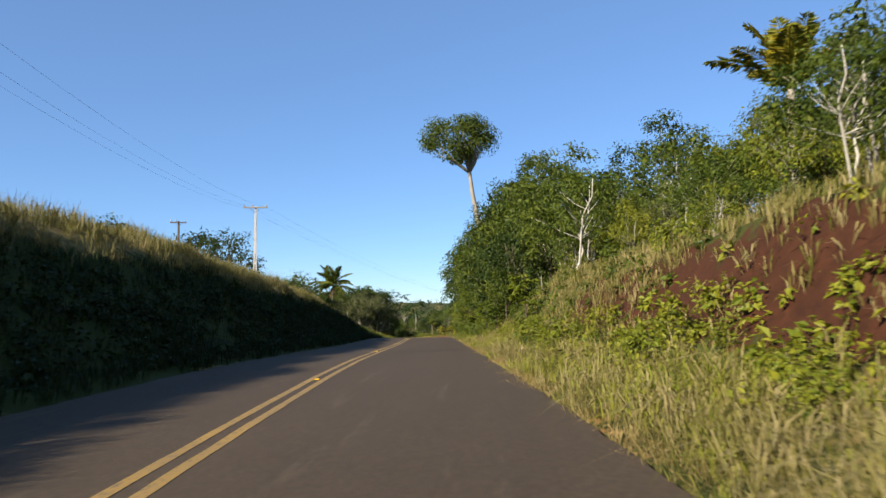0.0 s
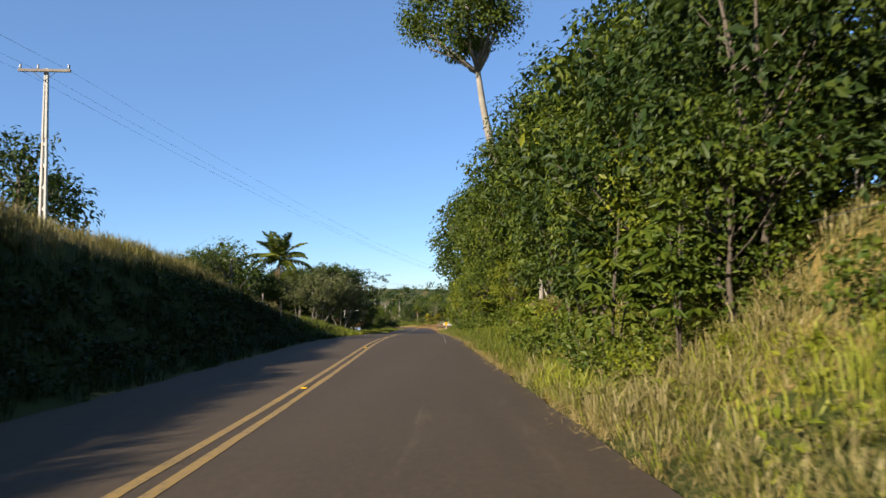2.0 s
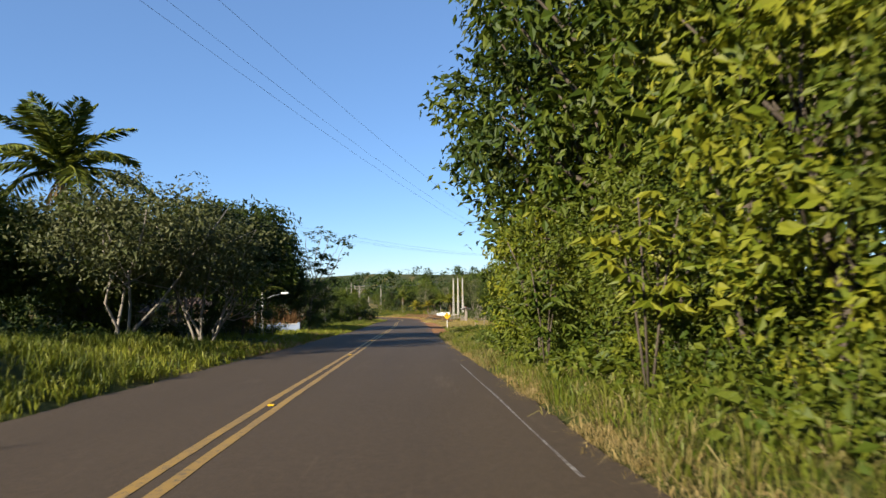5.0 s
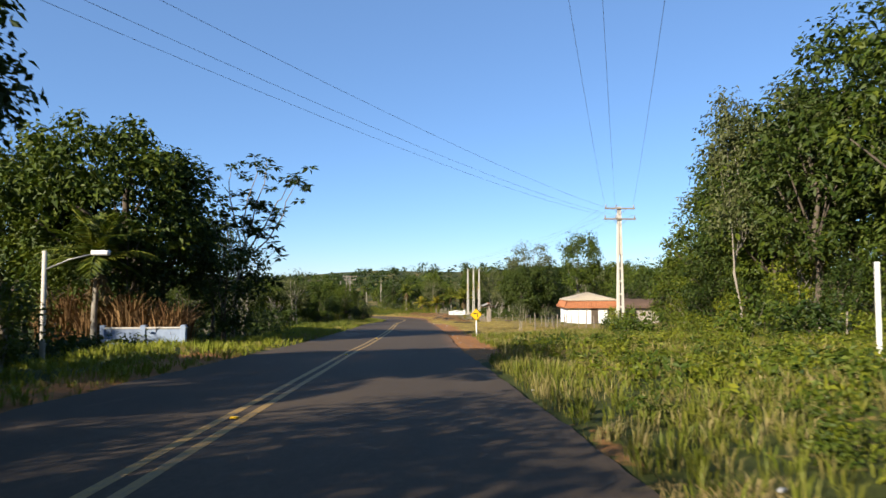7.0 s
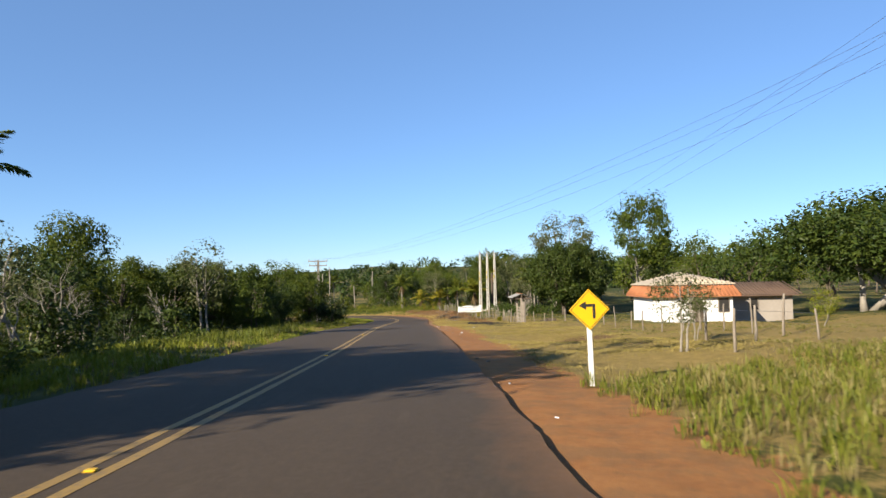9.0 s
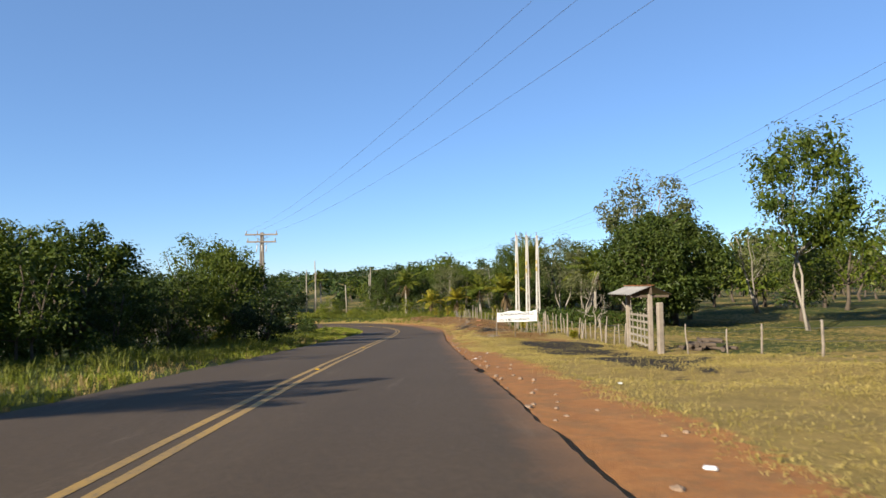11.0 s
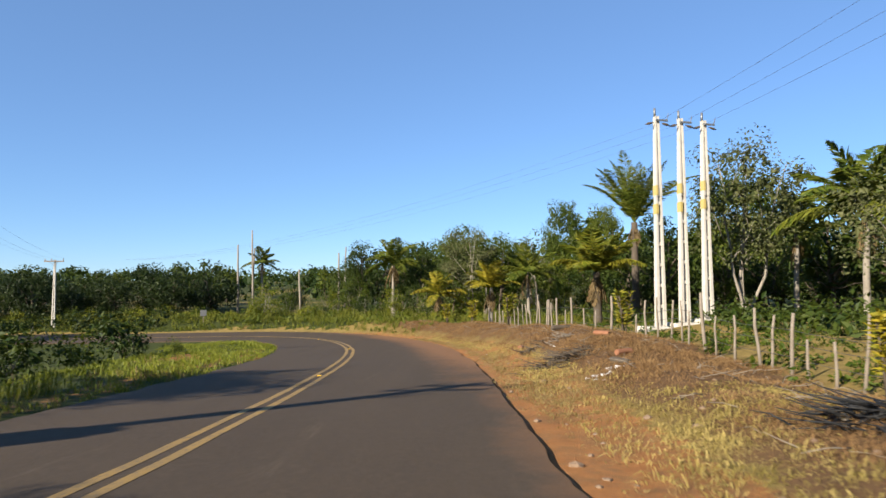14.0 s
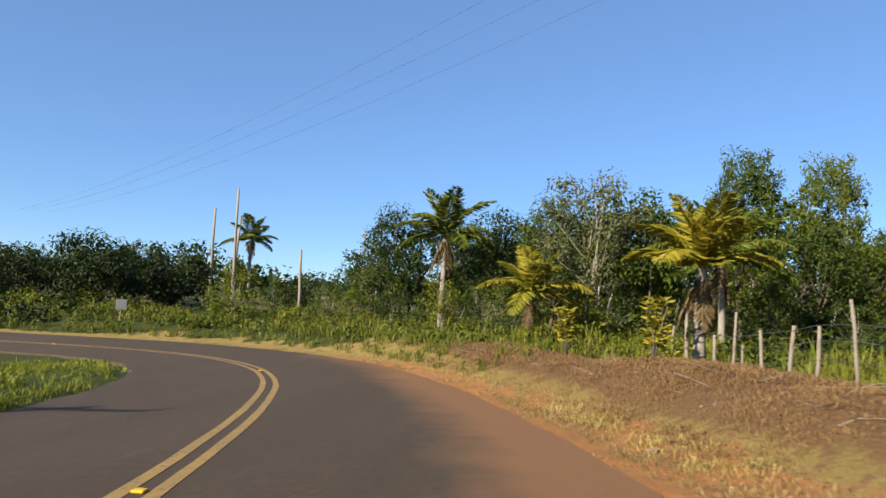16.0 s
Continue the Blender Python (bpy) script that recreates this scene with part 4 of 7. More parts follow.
def umbrella_tree(x, y, seed):
    """A spindly tree whose bare limbs end in rosettes of large drooping leaves."""
    r = np.random.RandomState(seed)
    t = thing("umbrella_tree", "spindly tree with sparse umbrella tufts of dark leaves", "tree", Matrix.Translation((x, y, floor_at(x, y) - 0.05)))
    b, blades = Build(), []
    fork = np.array([-0.5, 0.2, 4.2])
    b.tube([(-0.9, 0.3, -0.2), (-0.7, 0.2, 2.0), tuple(fork)], [0.13, 0.10, 0.08], 7)
    ends = []
    for k in range(7):
        a = -1.25 + 2.5 * k / 6
        tip = fork + np.array([math.sin(a) * 3.0 + 0.4, r.uniform(-1.2, 1.2), 2.6 + 3.2 * math.cos(a * 0.9) + r.uniform(-0.3, 0.3)])
        limb(b, r, fork, tip, 0.06, 0.22, 5, 6)
        ends += [tip, tip + np.array([0.4, 0.2, -0.35])] + [fork + (tip - fork) * f + r.randn(3) * np.array([0.5, 0.6, 0.4]) for f in r.uniform(0.3, 0.98, 9)]
    for k in range(22):
        ends.append(np.array([r.uniform(-2.4, 2.0), r.uniform(-1, 1), r.uniform(2.6, 6.0)]))
        limb(b, r, fork * np.array([1, 1, 0.8]), ends[-1], 0.03, 0.2, 4, 4)
    for e in ends:
        n = 17
        a = r.uniform(0, 6.28, n)
        way = unit(np.stack([np.cos(a), np.sin(a), r.uniform(-0.75, 0.35, n)], 1))
        size = r.uniform(0.28, 0.5, n)
        blades.append(leaf_blades(r, e + way * 0.08, way, size, size * 0.42, 0.1, np.tile(np.array([0.0, 0.0, 1.0]), (n, 1)) + r.randn(n, 3) * 0.3))
    part("trunk", b.mesh("trunk", BARK_PALE, True), t)
    part("crown", mesh_of("crown", *join(blades), LEAF_DARK), t)


umbrella_tree(-15.0, 142.6, 5)
# left, along the lower stretch
scatter(["pale0", "pale1", "pale2", "fine"], 16, (-40, -20, 158, 192), 4.8, 6.9, 3.0, 9)
scatter(["pale0", "pale1", "pale2", "light1", "tree0"], 18, (-44, -22, 192, 232), 3.8, 5.6, 3.0, 19)
plant("tall", -32.4, 188, 10.2, wide=0.95, label="tall dark tree with a rounded open crown")
for k, x, y, h in (("dense", -25.5, 181, 6.0), ("dense", -24.6, 186.4, 6.0), ("dark0", -25.4, 191.6, 6.4), ("dark1", -27, 176, 6.0), ("dense", -26.4, 197, 7.0), ("dark0", -26.5, 203, 7.0)):
    plant(k, x, y, h)
plant("dark1", -56, 226, 15)
plant("dark0", -50, 220, 12)
scatter(FAR + ["dark0", "dark1"], 28, (-80, -42, 150, 262), 5, 8, 5, 10)
scatter(["bush0", "bush2", "shrub3"], 22, (-25, -18.5, 146, 240), 1.6, 3.0, 2.6, 11)
for k, x, y, h in (("wall2", -18.8, 193, 3.7), ("dense", -22.2, 196.5, 6.4), ("wall0", -19.4, 188.6, 4.4), ("wall2", -20.8, 203, 5.0), ("dense", -23.2, 190, 6.2)):
    plant(k, x, y, h)
plant("dense", -18.7, 206.6, 5.7, wide=0.85)
plant("deep0", -15.9, 202.6, 3.0)
plant("fine", -23.5, 215.5, 8.4)
plant("fine", -26.8, 211, 5.8)
# field to the right
plant("mango", 9.0, 220.8, 8.8)
plant("grey", 10.4, 229.5, 13.6, wide=1.05)
plant("grey", 11.2, 228.0, 10.4)
plant("pale1", 5.4, 233, 5.4)
plant("tall", 16.4, 213.8, 14.2, wide=0.85)
plant("grey", 5.0, 243.4, 9.2)
plant("tall", 9.0, 254, 9.5)
plant("rain", 30.5, 196, 8.8, wide=1.25)
plant("rain", 41, 206, 11.6, wide=1.2)
plant("dark1", 20, 200, 6.5)
plant("dark2", 24.5, 205, 7.5)
plant("tree3", 22.5, 213, 9.5)
scatter(TREES + ["dark0", "pale1"], 12, (10, 40, 222, 250), 6, 10, 4.5, 12)
scatter(FAR, 26, (10, 90, 236, 285), 7, 11, 5, 17)
# beyond the bend
scatter(TREES + WOODS + ["pale0", "dark0"], 34, (-16, 26, 268, 292), 5.5, 8.4, 3.2, 13, lambda x, y: off_road(x, y, 7))
plant("tall", 1.3, 273, 10.2, wide=0.62)
plant("tall", 4.4, 271, 9.6, wide=0.6)
for k, x, y, h in (("wood1", -16.9, 275.5, 7.0), ("dark1", -15.2, 277, 6.6), ("dark2", -18.6, 279, 4.8), ("grey", -7.2, 265.2, 7.3), ("fine", -5.2, 266.5, 6.8)):
    plant(k, x, y, h)
plant("wood0", -7.3, 282, 9.5)
plant("wood2", 6.0, 262, 7.5)
scatter(["wood1", "wood0", "dark2", "wall2", "dark0"], 24, (2.5, 22, 255, 270), 4.2, 6.4, 2.4, 22)
scatter(["bush0", "bush1", "bush2", "light1"], 34, (-28, 10, 264, 282), 1.8, 3.6, 2.4, 14, lambda x, y: off_road(x, y, 4.5))
scatter(["deep0", "deep1", "deep0", "bush2"], 42, (-80, -24, 267, 290), 2.6, 5.2, 2.6, 15, lambda x, y: off_road(x, y, 3.5) and not (-47 < x < -38 and y < 274) and not (-33.5 < x < -24 and y < 286))
for k, x, y, h in (("deep0", -35, 277.4, 4.7), ("deep1", -38.6, 281, 5.0), ("deep0", -32.8, 282.6, 4.9), ("deep1", -43, 281.5, 4.0), ("deep0", -47.5, 285, 4.2), ("deep1", -40.5, 277.5, 3.8), ("deep0", -52, 283, 4.4)):
    plant(k, x, y, h)
scatter(FAR, 30, (-140, -22, 296, 345), 4.0, 7.0, 5.5, 16, off_road)
scatter(FAR, 34, (-20, 120, 296, 345), 6.0, 11.5, 5.5, 18, off_road)


def far_woods():
    """Tree tops over the distant hills, one sheet of leaf clumps."""
    r = np.random.RandomState(77)
    n = 900
    x, y = r.uniform(-420, 380, n), r.uniform(345, 620, n)
    z = land(x, y)
    c = np.stack([x, y, z + r.uniform(1.5, 4.5, n)], 1)
    extra = c + r.randn(n, 3) * np.array([2.5, 2.5, 1.5])
    co, fs = crown_of(r, np.concatenate([c, extra]), np.concatenate([r.uniform(2.5, 4.5, n), r.uniform(1.5, 3, n)]), 30, 1.1, 0.7)
    tagged(new("far_wood", mesh_of("far_wood", co, fs, LEAF_DARK)), "distant dark-green forest on the low hills", "forest", kind="stuff")


far_woods()


# ---- palms ----
def frond_mesh(seed, long, rise, curl, leaflets, leaf_long, mat, droop=0.35, width=0.07):
    """One feathered palm leaf that starts along +x."""
    r = np.random.RandomState(seed)
    b = Build()
    pts, a, p = [], rise, np.zeros(3)
    steps = 12
    for i in range(steps + 1):
        pts.append(p.copy())
        p = p + np.array([math.cos(a), r.randn() * 0.03, math.sin(a)]) * long / steps
        a -= curl / steps * (0.4 + 1.2 * i / steps)
    pts = np.array(pts)
    b.tube(pts, [0.035 * (1 - 0.85 * i / steps) + 0.004 for i in range(steps + 1)], 4)
    t = np.repeat(np.linspace(0.10, 0.99, leaflets), 2)
    side = np.tile([1.0, -1.0], leaflets)
    k = np.clip((t * steps).astype(int), 0, steps - 1)
    at = pts[k] + (pts[k + 1] - pts[k]) * (t * steps - k)[:, None]
    along = unit(pts[k + 1] - pts[k])
    way = unit(along * 0.55 + np.array([0, 1, 0]) * side[:, None] * 0.85 + np.array([0, 0, -droop]) + r.randn(len(t), 3) * 0.10)
    size = leaf_long * np.sin(np.clip(t * 0.9 + 0.12, 0, 1) * math.pi) ** 0.6 * (0.85 + 0.3 * r.rand(len(t)))
    co, fs = leaf_blades(r, at, way, size, np.full(len(t), width), 0.06)
    co2 = np.concatenate([np.array(b.co), co])
    faces = b.faces + [tuple(int(v) + len(b.co) for v in f) for f in fs]
    return mesh_of("frond", co2, faces, mat)


def frond_set(seed, long, mat, stiff=1.0, leaflets=44, share=0.25, width=0.075):
    """Fronds from upright to hanging."""
    return [frond_mesh(seed + i, long * (0.9 + 0.06 * i), radians(a), radians(c) / stiff, leaflets, long * share, mat, 0.10 + 0.14 * i, width)
            for i, (a, c) in enumerate(((76, 45), (55, 70), (32, 85), (8, 85)))]


FRONDS = {"green": frond_set(300, 2.9, PALM_GREEN, 1.0, 54, 0.27, 0.085), "yellow": frond_set(310, 2.6, PALM_YELLOW, 1.0, 54, 0.27, 0.085), "lime": frond_set(340, 2.8, PALM_LIME, 1.0, 54, 0.28, 0.09), "stiff": frond_set(320, 5.6, PALM_GREEN, 1.15, 110, 0.15, 0.05),
          "dry": [frond_mesh(330 + i, 2.0, radians(-66 - 10 * i), radians(14), 26, 0.5, PALM_DRY, 0.6) for i in range(2)]}


def palm(x, y, trunk_high, fronds, label, size=1.0, trunk_r=0.13, lean=0.0, count=15, spread=3, dry=2, seed=1, mat=None):
    r = random.Random(seed)
    t = thing("palm_tree", label, "palm tree", scaled(x, y, floor_at(x, y) - 0.05, r.uniform(0, 6.28)))
    b = Build()
    pts, radii = [], []
    n = max(8, int(trunk_high * 4))
    for i in range(n + 1):
        v = i / n
        pts.append((lean * v * v * trunk_high, 0.04 * math.sin(v * 5), -0.2 + v * (trunk_high + 0.2)))
        radii.append(trunk_r * (1.5 - 0.5 * min(1, v * 6)) * (1.0 + 0.06 * (i % 2)) * (1 - 0.25 * v))
    b.tube(pts, radii, 9)
    part("trunk", b.mesh("trunk", mat or BARK_PALE, True), t)
    top = Vector(pts[-1])
    for i in range(count):
        k = min(spread, int(i / count * (spread + 1)))
        m = Matrix.Translation(top) @ Matrix.Rotation(i * 2.4 + r.uniform(-0.2, 0.2), 4, "Z") @ Matrix.Rotation(r.uniform(-0.12, 0.12), 4, "Y") @ Matrix.Scale(size * r.uniform(0.9, 1.1), 4)
        part("frond", FRONDS[fronds][k], t, m=m)
    for i in range(dry):
        m = Matrix.Translation(top) @ Matrix.Rotation(i * 2.1 + r.uniform(-0.4, 0.4), 4, "Z") @ Matrix.Scale(size * r.uniform(0.8, 1.1), 4)
        part("dry_frond", FRONDS["dry"][i % 2], t, "withered brown frond", m)
    return t


GREEN_PALM = "green coconut palm with feathered fronds"
palm(-20.2, 106.0, 7.7, "green", GREEN_PALM + " beside the field", 1.35, 0.13, 0.02, 21, dry=3, seed=2)
palm(9.1, 20.1, 3.3, "yellow", "young coconut palm with upright fronds on the hillside", 1.0, 0.14, count=12, spread=1, dry=0, seed=3)
palm(6.6, 37.5, 2.6, "green", GREEN_PALM + " above the bank", 0.95, 0.14, count=14, dry=1, seed=4)
palm(-24.5, 99, 5.0, "green", GREEN_PALM + " in the thicket", 0.8, 0.13, seed=5)
palm(-30, 92, 5.0, "green", GREEN_PALM + " in the thicket", 0.9, 0.13, seed=6)
palm(-24.8, 164, 7.6, "green", GREEN_PALM + " at the roadside", 1.25, 0.16, seed=7)
palm(-18.6, 133.5, 3.6, "green", GREEN_PALM + " among the trees", 0.9, 0.13, dry=3, seed=8)
palm(-6.1, 252.6, 2.4, "yellow", "yellowing coconut palm with drooping fronds", 0.74, 0.14, count=14, spread=2, dry=5, seed=9)
palm(-0.45, 249.8, 3.1, "lime", "young coconut palm with a shaggy trunk beside the fence", 1.05, 0.25, count=17, spread=2, dry=8, seed=10, mat=BARK)
palm(2.6, 253.6, 5.8, "stiff", "large feather palm with stiff upright fronds", 0.84, 0.24, count=26, spread=1, dry=5, seed=11, mat=BARK)
palm(-13.2, 267.6, 4.4, "green", GREEN_PALM + " beyond the bend", 0.95, 0.14, dry=4, seed=12)
palm(-9.5, 262.5, 2.0, "yellow", "short yellowing palm in the thicket", 0.85, 0.12, count=11, dry=3, seed=13)
palm(7.65, 238.4, 4.4, "green", "green palm behind the fence", 1.15, 0.14, dry=2, seed=14)
palm(-28.4, 284.4, 5.2, "green", GREEN_PALM + " at the far edge", 0.75, 0.13, seed=15)
palm(-21.8, 219.5, 4.0, "green", "green palm in the roadside thicket", 0.9, 0.12, count=12, dry=2, seed=16)
palm(-20.6, 211.5, 0.8, "yellow", "low yellowing palm in the roadside thicket", 0.55, 0.1, count=9, dry=2, seed=17)
palm(9.3, 247.5, 4.4, "green", GREEN_PALM + " behind the fence", 0.95, 0.14, seed=18)
palm(-3.0, 262.0, 3.4, "green", GREEN_PALM + " in the thicket", 0.95, 0.13, seed=19)


# ---- grass and weeds ----
def grass(name, label, category, st, off, tufts, high, mat, seed, wide=0.016, keep=None, bend=0.6, blades=12, spread=0.10):
    """A stretch of grass tufts between two stations and two offsets from the road's centre."""
    r = np.random.RandomState(seed)
    n = int((st[1] - st[0]) * (off[1] - off[0]) * tufts)
    s, u = r.uniform(*st, n), r.uniform(*off, n)
    thick = np.array([noise.noise(Vector((a * 0.35, b * 0.35, seed))) + 0.6 * noise.noise(Vector((a * 1.1, b * 1.1, seed + 9))) for a, b in zip(s, u)])
    ok = r.rand(n) < np.clip(0.72 + 0.9 * thick, 0.1, 1)
    if keep is not None:
        ok &= keep(s, u, r)
    s, u, thick = s[ok], u[ok], thick[ok]
    x, y = at_road(s, u)
    tall = high * np.clip(0.65 + 0.35 * r.rand(len(x)) + 0.5 * thick, 0.35, 1.5)
    x, y, tall = np.repeat(x, blades), np.repeat(y, blades), np.repeat(tall, blades)
    n = len(x)
    a = r.uniform(0, 6.283, n)
    d = np.stack([np.cos(a), np.sin(a), 0 * a], 1)
    x, y = x + d[:, 0] * spread * r.rand(n), y + d[:, 1] * spread * r.rand(n)
    foot = np.stack([x, y, land(x, y) - 0.03], 1)
    h = tall * (0.45 + 0.75 * r.rand(n))
    lean = bend * (0.15 + 1.0 * r.rand(n) ** 1.3)
    b = a + r.uniform(-1.2, 1.2, n) + 1.57
    sd = np.stack([np.cos(b), np.sin(b), 0 * b], 1) * (wide * (0.5 + r.rand(n)))[:, None] * 0.5
    up = np.array([0, 0, 1.0])
    mid = foot + up * (h * 0.62)[:, None] + d * (h * lean * 0.30)[:, None]
    tip = foot + up * (h * np.clip(1.05 - 0.5 * lean, 0.2, 1))[:, None] + d * (h * lean)[:, None]
    co = np.stack([foot, mid + sd, tip, mid - sd], 1).reshape(-1, 3)
    tagged(new(name, mesh_of(name, co, np.arange(4 * n).reshape(n, 4), mat)), label, category, kind="stuff")


def edge_fade(s, u, r):
    return r.rand(len(u)) < np.clip((np.abs(u) - 3.85) / 0.5, 0, 1)


def bare_bank(s, u, r):
    """Leaves the red cut bank open."""
    return (u < np.interp(s, [20, 26, 33, 40], [5.7, 5.7, 6.9, 6.9])) & edge_fade(s, u, r)


grass("tall_grass", "tall half-dry grass along the roadside verge", "grass", (-3, 44), (3.9, 6.6), 24, 0.56, GRASS_MIX, 1, 0.013, bare_bank, 1.35, 13)
grass("tall_grass", "tall green grass along the roadside verge", "grass", (-3, 46), (3.9, 6.4), 22, 0.52, GRASS_LIME, 24, 0.014, bare_bank, 1.25)
grass("tall_grass", "tall green grass along the forest verge", "grass", (44, 106), (3.9, 6.4), 17, 0.5, GRASS_GREEN, 2, 0.015, edge_fade, 1.25)
grass("tall_grass", "half-dry grass stalks along the forest verge", "grass", (44, 106), (3.9, 5.4), 12, 0.42, GRASS_MIX, 29, 0.013, edge_fade, 1.4)
grass("dry_grass", "dry straw grass at the asphalt's edge", "grass", (-3, 110), (3.75, 4.6), 56, 0.22, GRASS_DRY, 3, 0.010, None, 1.9, 10, 0.16)
grass("dry_grass", "dry grass on top of the red bank", "grass", (-3, 70), (6.95, 9.2), 15, 0.42, GRASS_MIX, 4, 0.018)
grass("tall_grass", "weeds and dry stalks clinging to the cut bank", "grass", (14, 52), (5.8, 9.6), 15, 0.42, GRASS_MIX, 20, 0.018, None, 1.0, 10)
grass("tall_grass", "sparse weeds hanging on the red bank", "grass", (-3, 16), (5.9, 7.2), 7.0, 0.45, GRASS_MIX, 21, 0.02, None, 1.4)
grass("dry_grass", "dry stalks on the hillside", "grass", (-3, 48), (9, 20), 2.0, 0.6, GRASS_MIX, 5, 0.03)
# darker blades than GRASS_GREEN: the bank's shade is put into their colour
grass("tall_grass", "grass on the roadside bank, darkened in colour for its shade", "grass", (-3, 78), (-7.0, -3.3), 14, 0.5, LEAF_DEEP_AND_SHADE, 6, 0.022, None, 0.9)
grass("tall_grass", "sunlit green grass on the low bank", "grass", (70, 100), (-8.6, -3.5), 14, 0.5, GRASS_GREEN, 28, 0.02, None, 0.9)
grass("dry_grass", "dry grass along the crest of the shaded bank", "grass", (-6, 78), (-11.5, -6.7), 20, 0.72, GRASS_MIX, 7, 0.016, None, 0.8)
grass("dry_grass", "dry grass on the plateau above the bank", "grass", (0, 105), (-26, -11.5), 1.6, 0.7, GRASS_MIX, 8, 0.04)
grass("short_grass", "bright green grass on the hamlet verge", "grass", (84, 165), (-9.0, -3.4), 11, 0.36, GRASS_LIME, 9, 0.028, None, 0.6, 9)
# lime at the edge, green behind: sun and shade put into the colours
grass("short_grass", "green grass on the lower verge", "grass", (165, 226), (-4.7, -3.4), 22, 0.26, GRASS_LIME, 10, 0.018, None, 0.9, 9)
grass("tall_grass", "lush green grass behind the lower verge", "grass", (165, 226), (-10.0, -4.4), 12, 0.55, GRASS_GREEN, 30, 0.02, None, 0.8, 10)
grass("short_grass", "short lime-green grass inside the bend", "grass", (226, 264), (-9.0, -3.35), 26, 0.24, GRASS_LIME, 25, 0.016, None, 0.9, 8)
grass("dry_grass", "straw tips in the green verge", "grass", (100, 235), (-6, -3.3), 2, 0.28, GRASS_DRY, 11, 0.018)
grass("tall_grass", "tall weeds on the verge past the forest", "grass", (100, 158), (3.9, 16), 12, 0.34, GRASS_GREEN, 12, 0.017,
      lambda s, u, r: (u > np.interp(s, [106, 124, 130, 150], [4.0, 4.2, 5.2, 5.4])) & (s < 149 + (u - 6) * 0.7))
grass("tall_grass", "yellowing weeds on the verge past the forest", "grass", (100, 158), (3.9, 16), 10, 0.34, GRASS_MIX, 13, 0.015,
      lambda s, u, r: (u > np.interp(s, [106, 124, 130, 150], [3.95, 4.1, 5.5, 5.7])) & (s < 149 + (u - 6) * 0.7))
grass("short_grass", "short dry grass of the roadside field", "grass", (150, 222), (5.4, 11.5), 56, 0.11, GRASS_STRAW, 14, 0.010, unburnt, 1.8, 7, 0.26)
grass("short_grass", "yellow-green tufts in the dry roadside field", "grass", (146, 222), (5.6, 14), 6, 0.13, GRASS_STRAW, 22, 0.014, unburnt, 1.5, 10, 0.24)
grass("short_grass", "short dry grass of the far field", "grass", (140, 235), (11, 30), 6, 0.15, GRASS_MIX, 15, 0.02, None, 1.2)
grass("short_grass", "straw grass at the outer edge of the bend", "grass", (196, 264), (4.6, 6.2), 42, 0.17, GRASS_STRAW, 16, 0.011, lambda s, u, r: u < np.interp(s, [222, 236, 260], [6.2, 5.4, 5.0]), 1.6, 8)
grass("dry_grass", "flattened straw between the asphalt and the cleared bank", "grass", (200, 266), (4.3, 6.3), 56, 0.13, GRASS_DRY, 31, 0.010, lambda s, u, r: u < np.interp(s, [200, 222, 236, 260], [6.3, 6.1, 5.3, 4.9]) - 0.5 * r.rand(len(u)), 2.3, 8)
grass("dry_grass", "flattened straw beside the asphalt of the bend", "grass", (222, 268), (3.75, 4.75), 60, 0.10, GRASS_DRY, 27, 0.011, lambda s, u, r: u > 4.25 - 0.35 * r.rand(len(u)) ** 2, 2.2, 7)
grass("short_grass", "green grass at the outer edge of the bend", "grass", (254, 300), (4.9, 9), 12, 0.4, GRASS_GREEN, 17, 0.03)
grass("tall_grass", "olive weeds and stalks beside the bend", "grass", (246, 296), (7.0, 15), 7, 0.7, GRASS_GREEN, 19, 0.03, lambda s, u, r: u > np.interp(s, [246, 256, 262], [10.0, 9.0, 6.6]))
grass("cut_brush", "cut dry brush on the bank by the fence", "brush", (203, 260), (4.9, 10.0), 120, 0.15, BRUSH_DRY, 18, 0.010, lambda s, u, r: u > np.interp(s, [203, 212, 225, 238, 256], [8.0, 6.6, 5.5, 5.2, 4.8]), 2.0, 7, 0.2)

# shrubs of the verges
scatter(["shrub1", "shrub4", "shrub1", "shrub2"], 30, (5.1, 6.2, -2, 30), 0.4, 1.0, 0.6, 31, road=True)
scatter(["shrub0", "shrub1", "shrub2", "shrub4"], 12, (5.0, 6.6, 30, 44), 0.5, 1.0, 0.7, 37, road=True)
scatter(["shrub0", "shrub1", "shrub2"], 44, (4.9, 6.6, 40, 104), 0.7, 1.4, 0.8, 32, lambda x, y: not 53 < y < 68, road=True)
scatter(["shrub0", "shrub1", "shrub4"], 14, (4.9, 7.0, 53, 68), 0.4, 0.7, 0.8, 39, road=True)
scatter(["shrub0", "shrub2", "shrub3", "shrub1"], 44, (13.5, 18, 104, 154), 0.9, 2.0, 1.2, 33, road=True)
scatter(["shrub0", "shrub2", "shrub4", "shrub1"], 50, (5.0, 13, 100, 138), 0.35, 0.75, 0.8, 38, lambda x, y: float(np.interp(y, [102, 120, 128, 141], [4.6, 5.2, 6.8, 9.0])) < x - float(np.interp(y, ROAD[:480, 1], ROAD[:480, 0])), road=True)
scatter(["shrub0", "shrub3", "shrub2"], 34, (-26, -14, 146, 245), 0.7, 1.5, 1.4, 34, lambda x, y: off_road(x, y, 3.5))


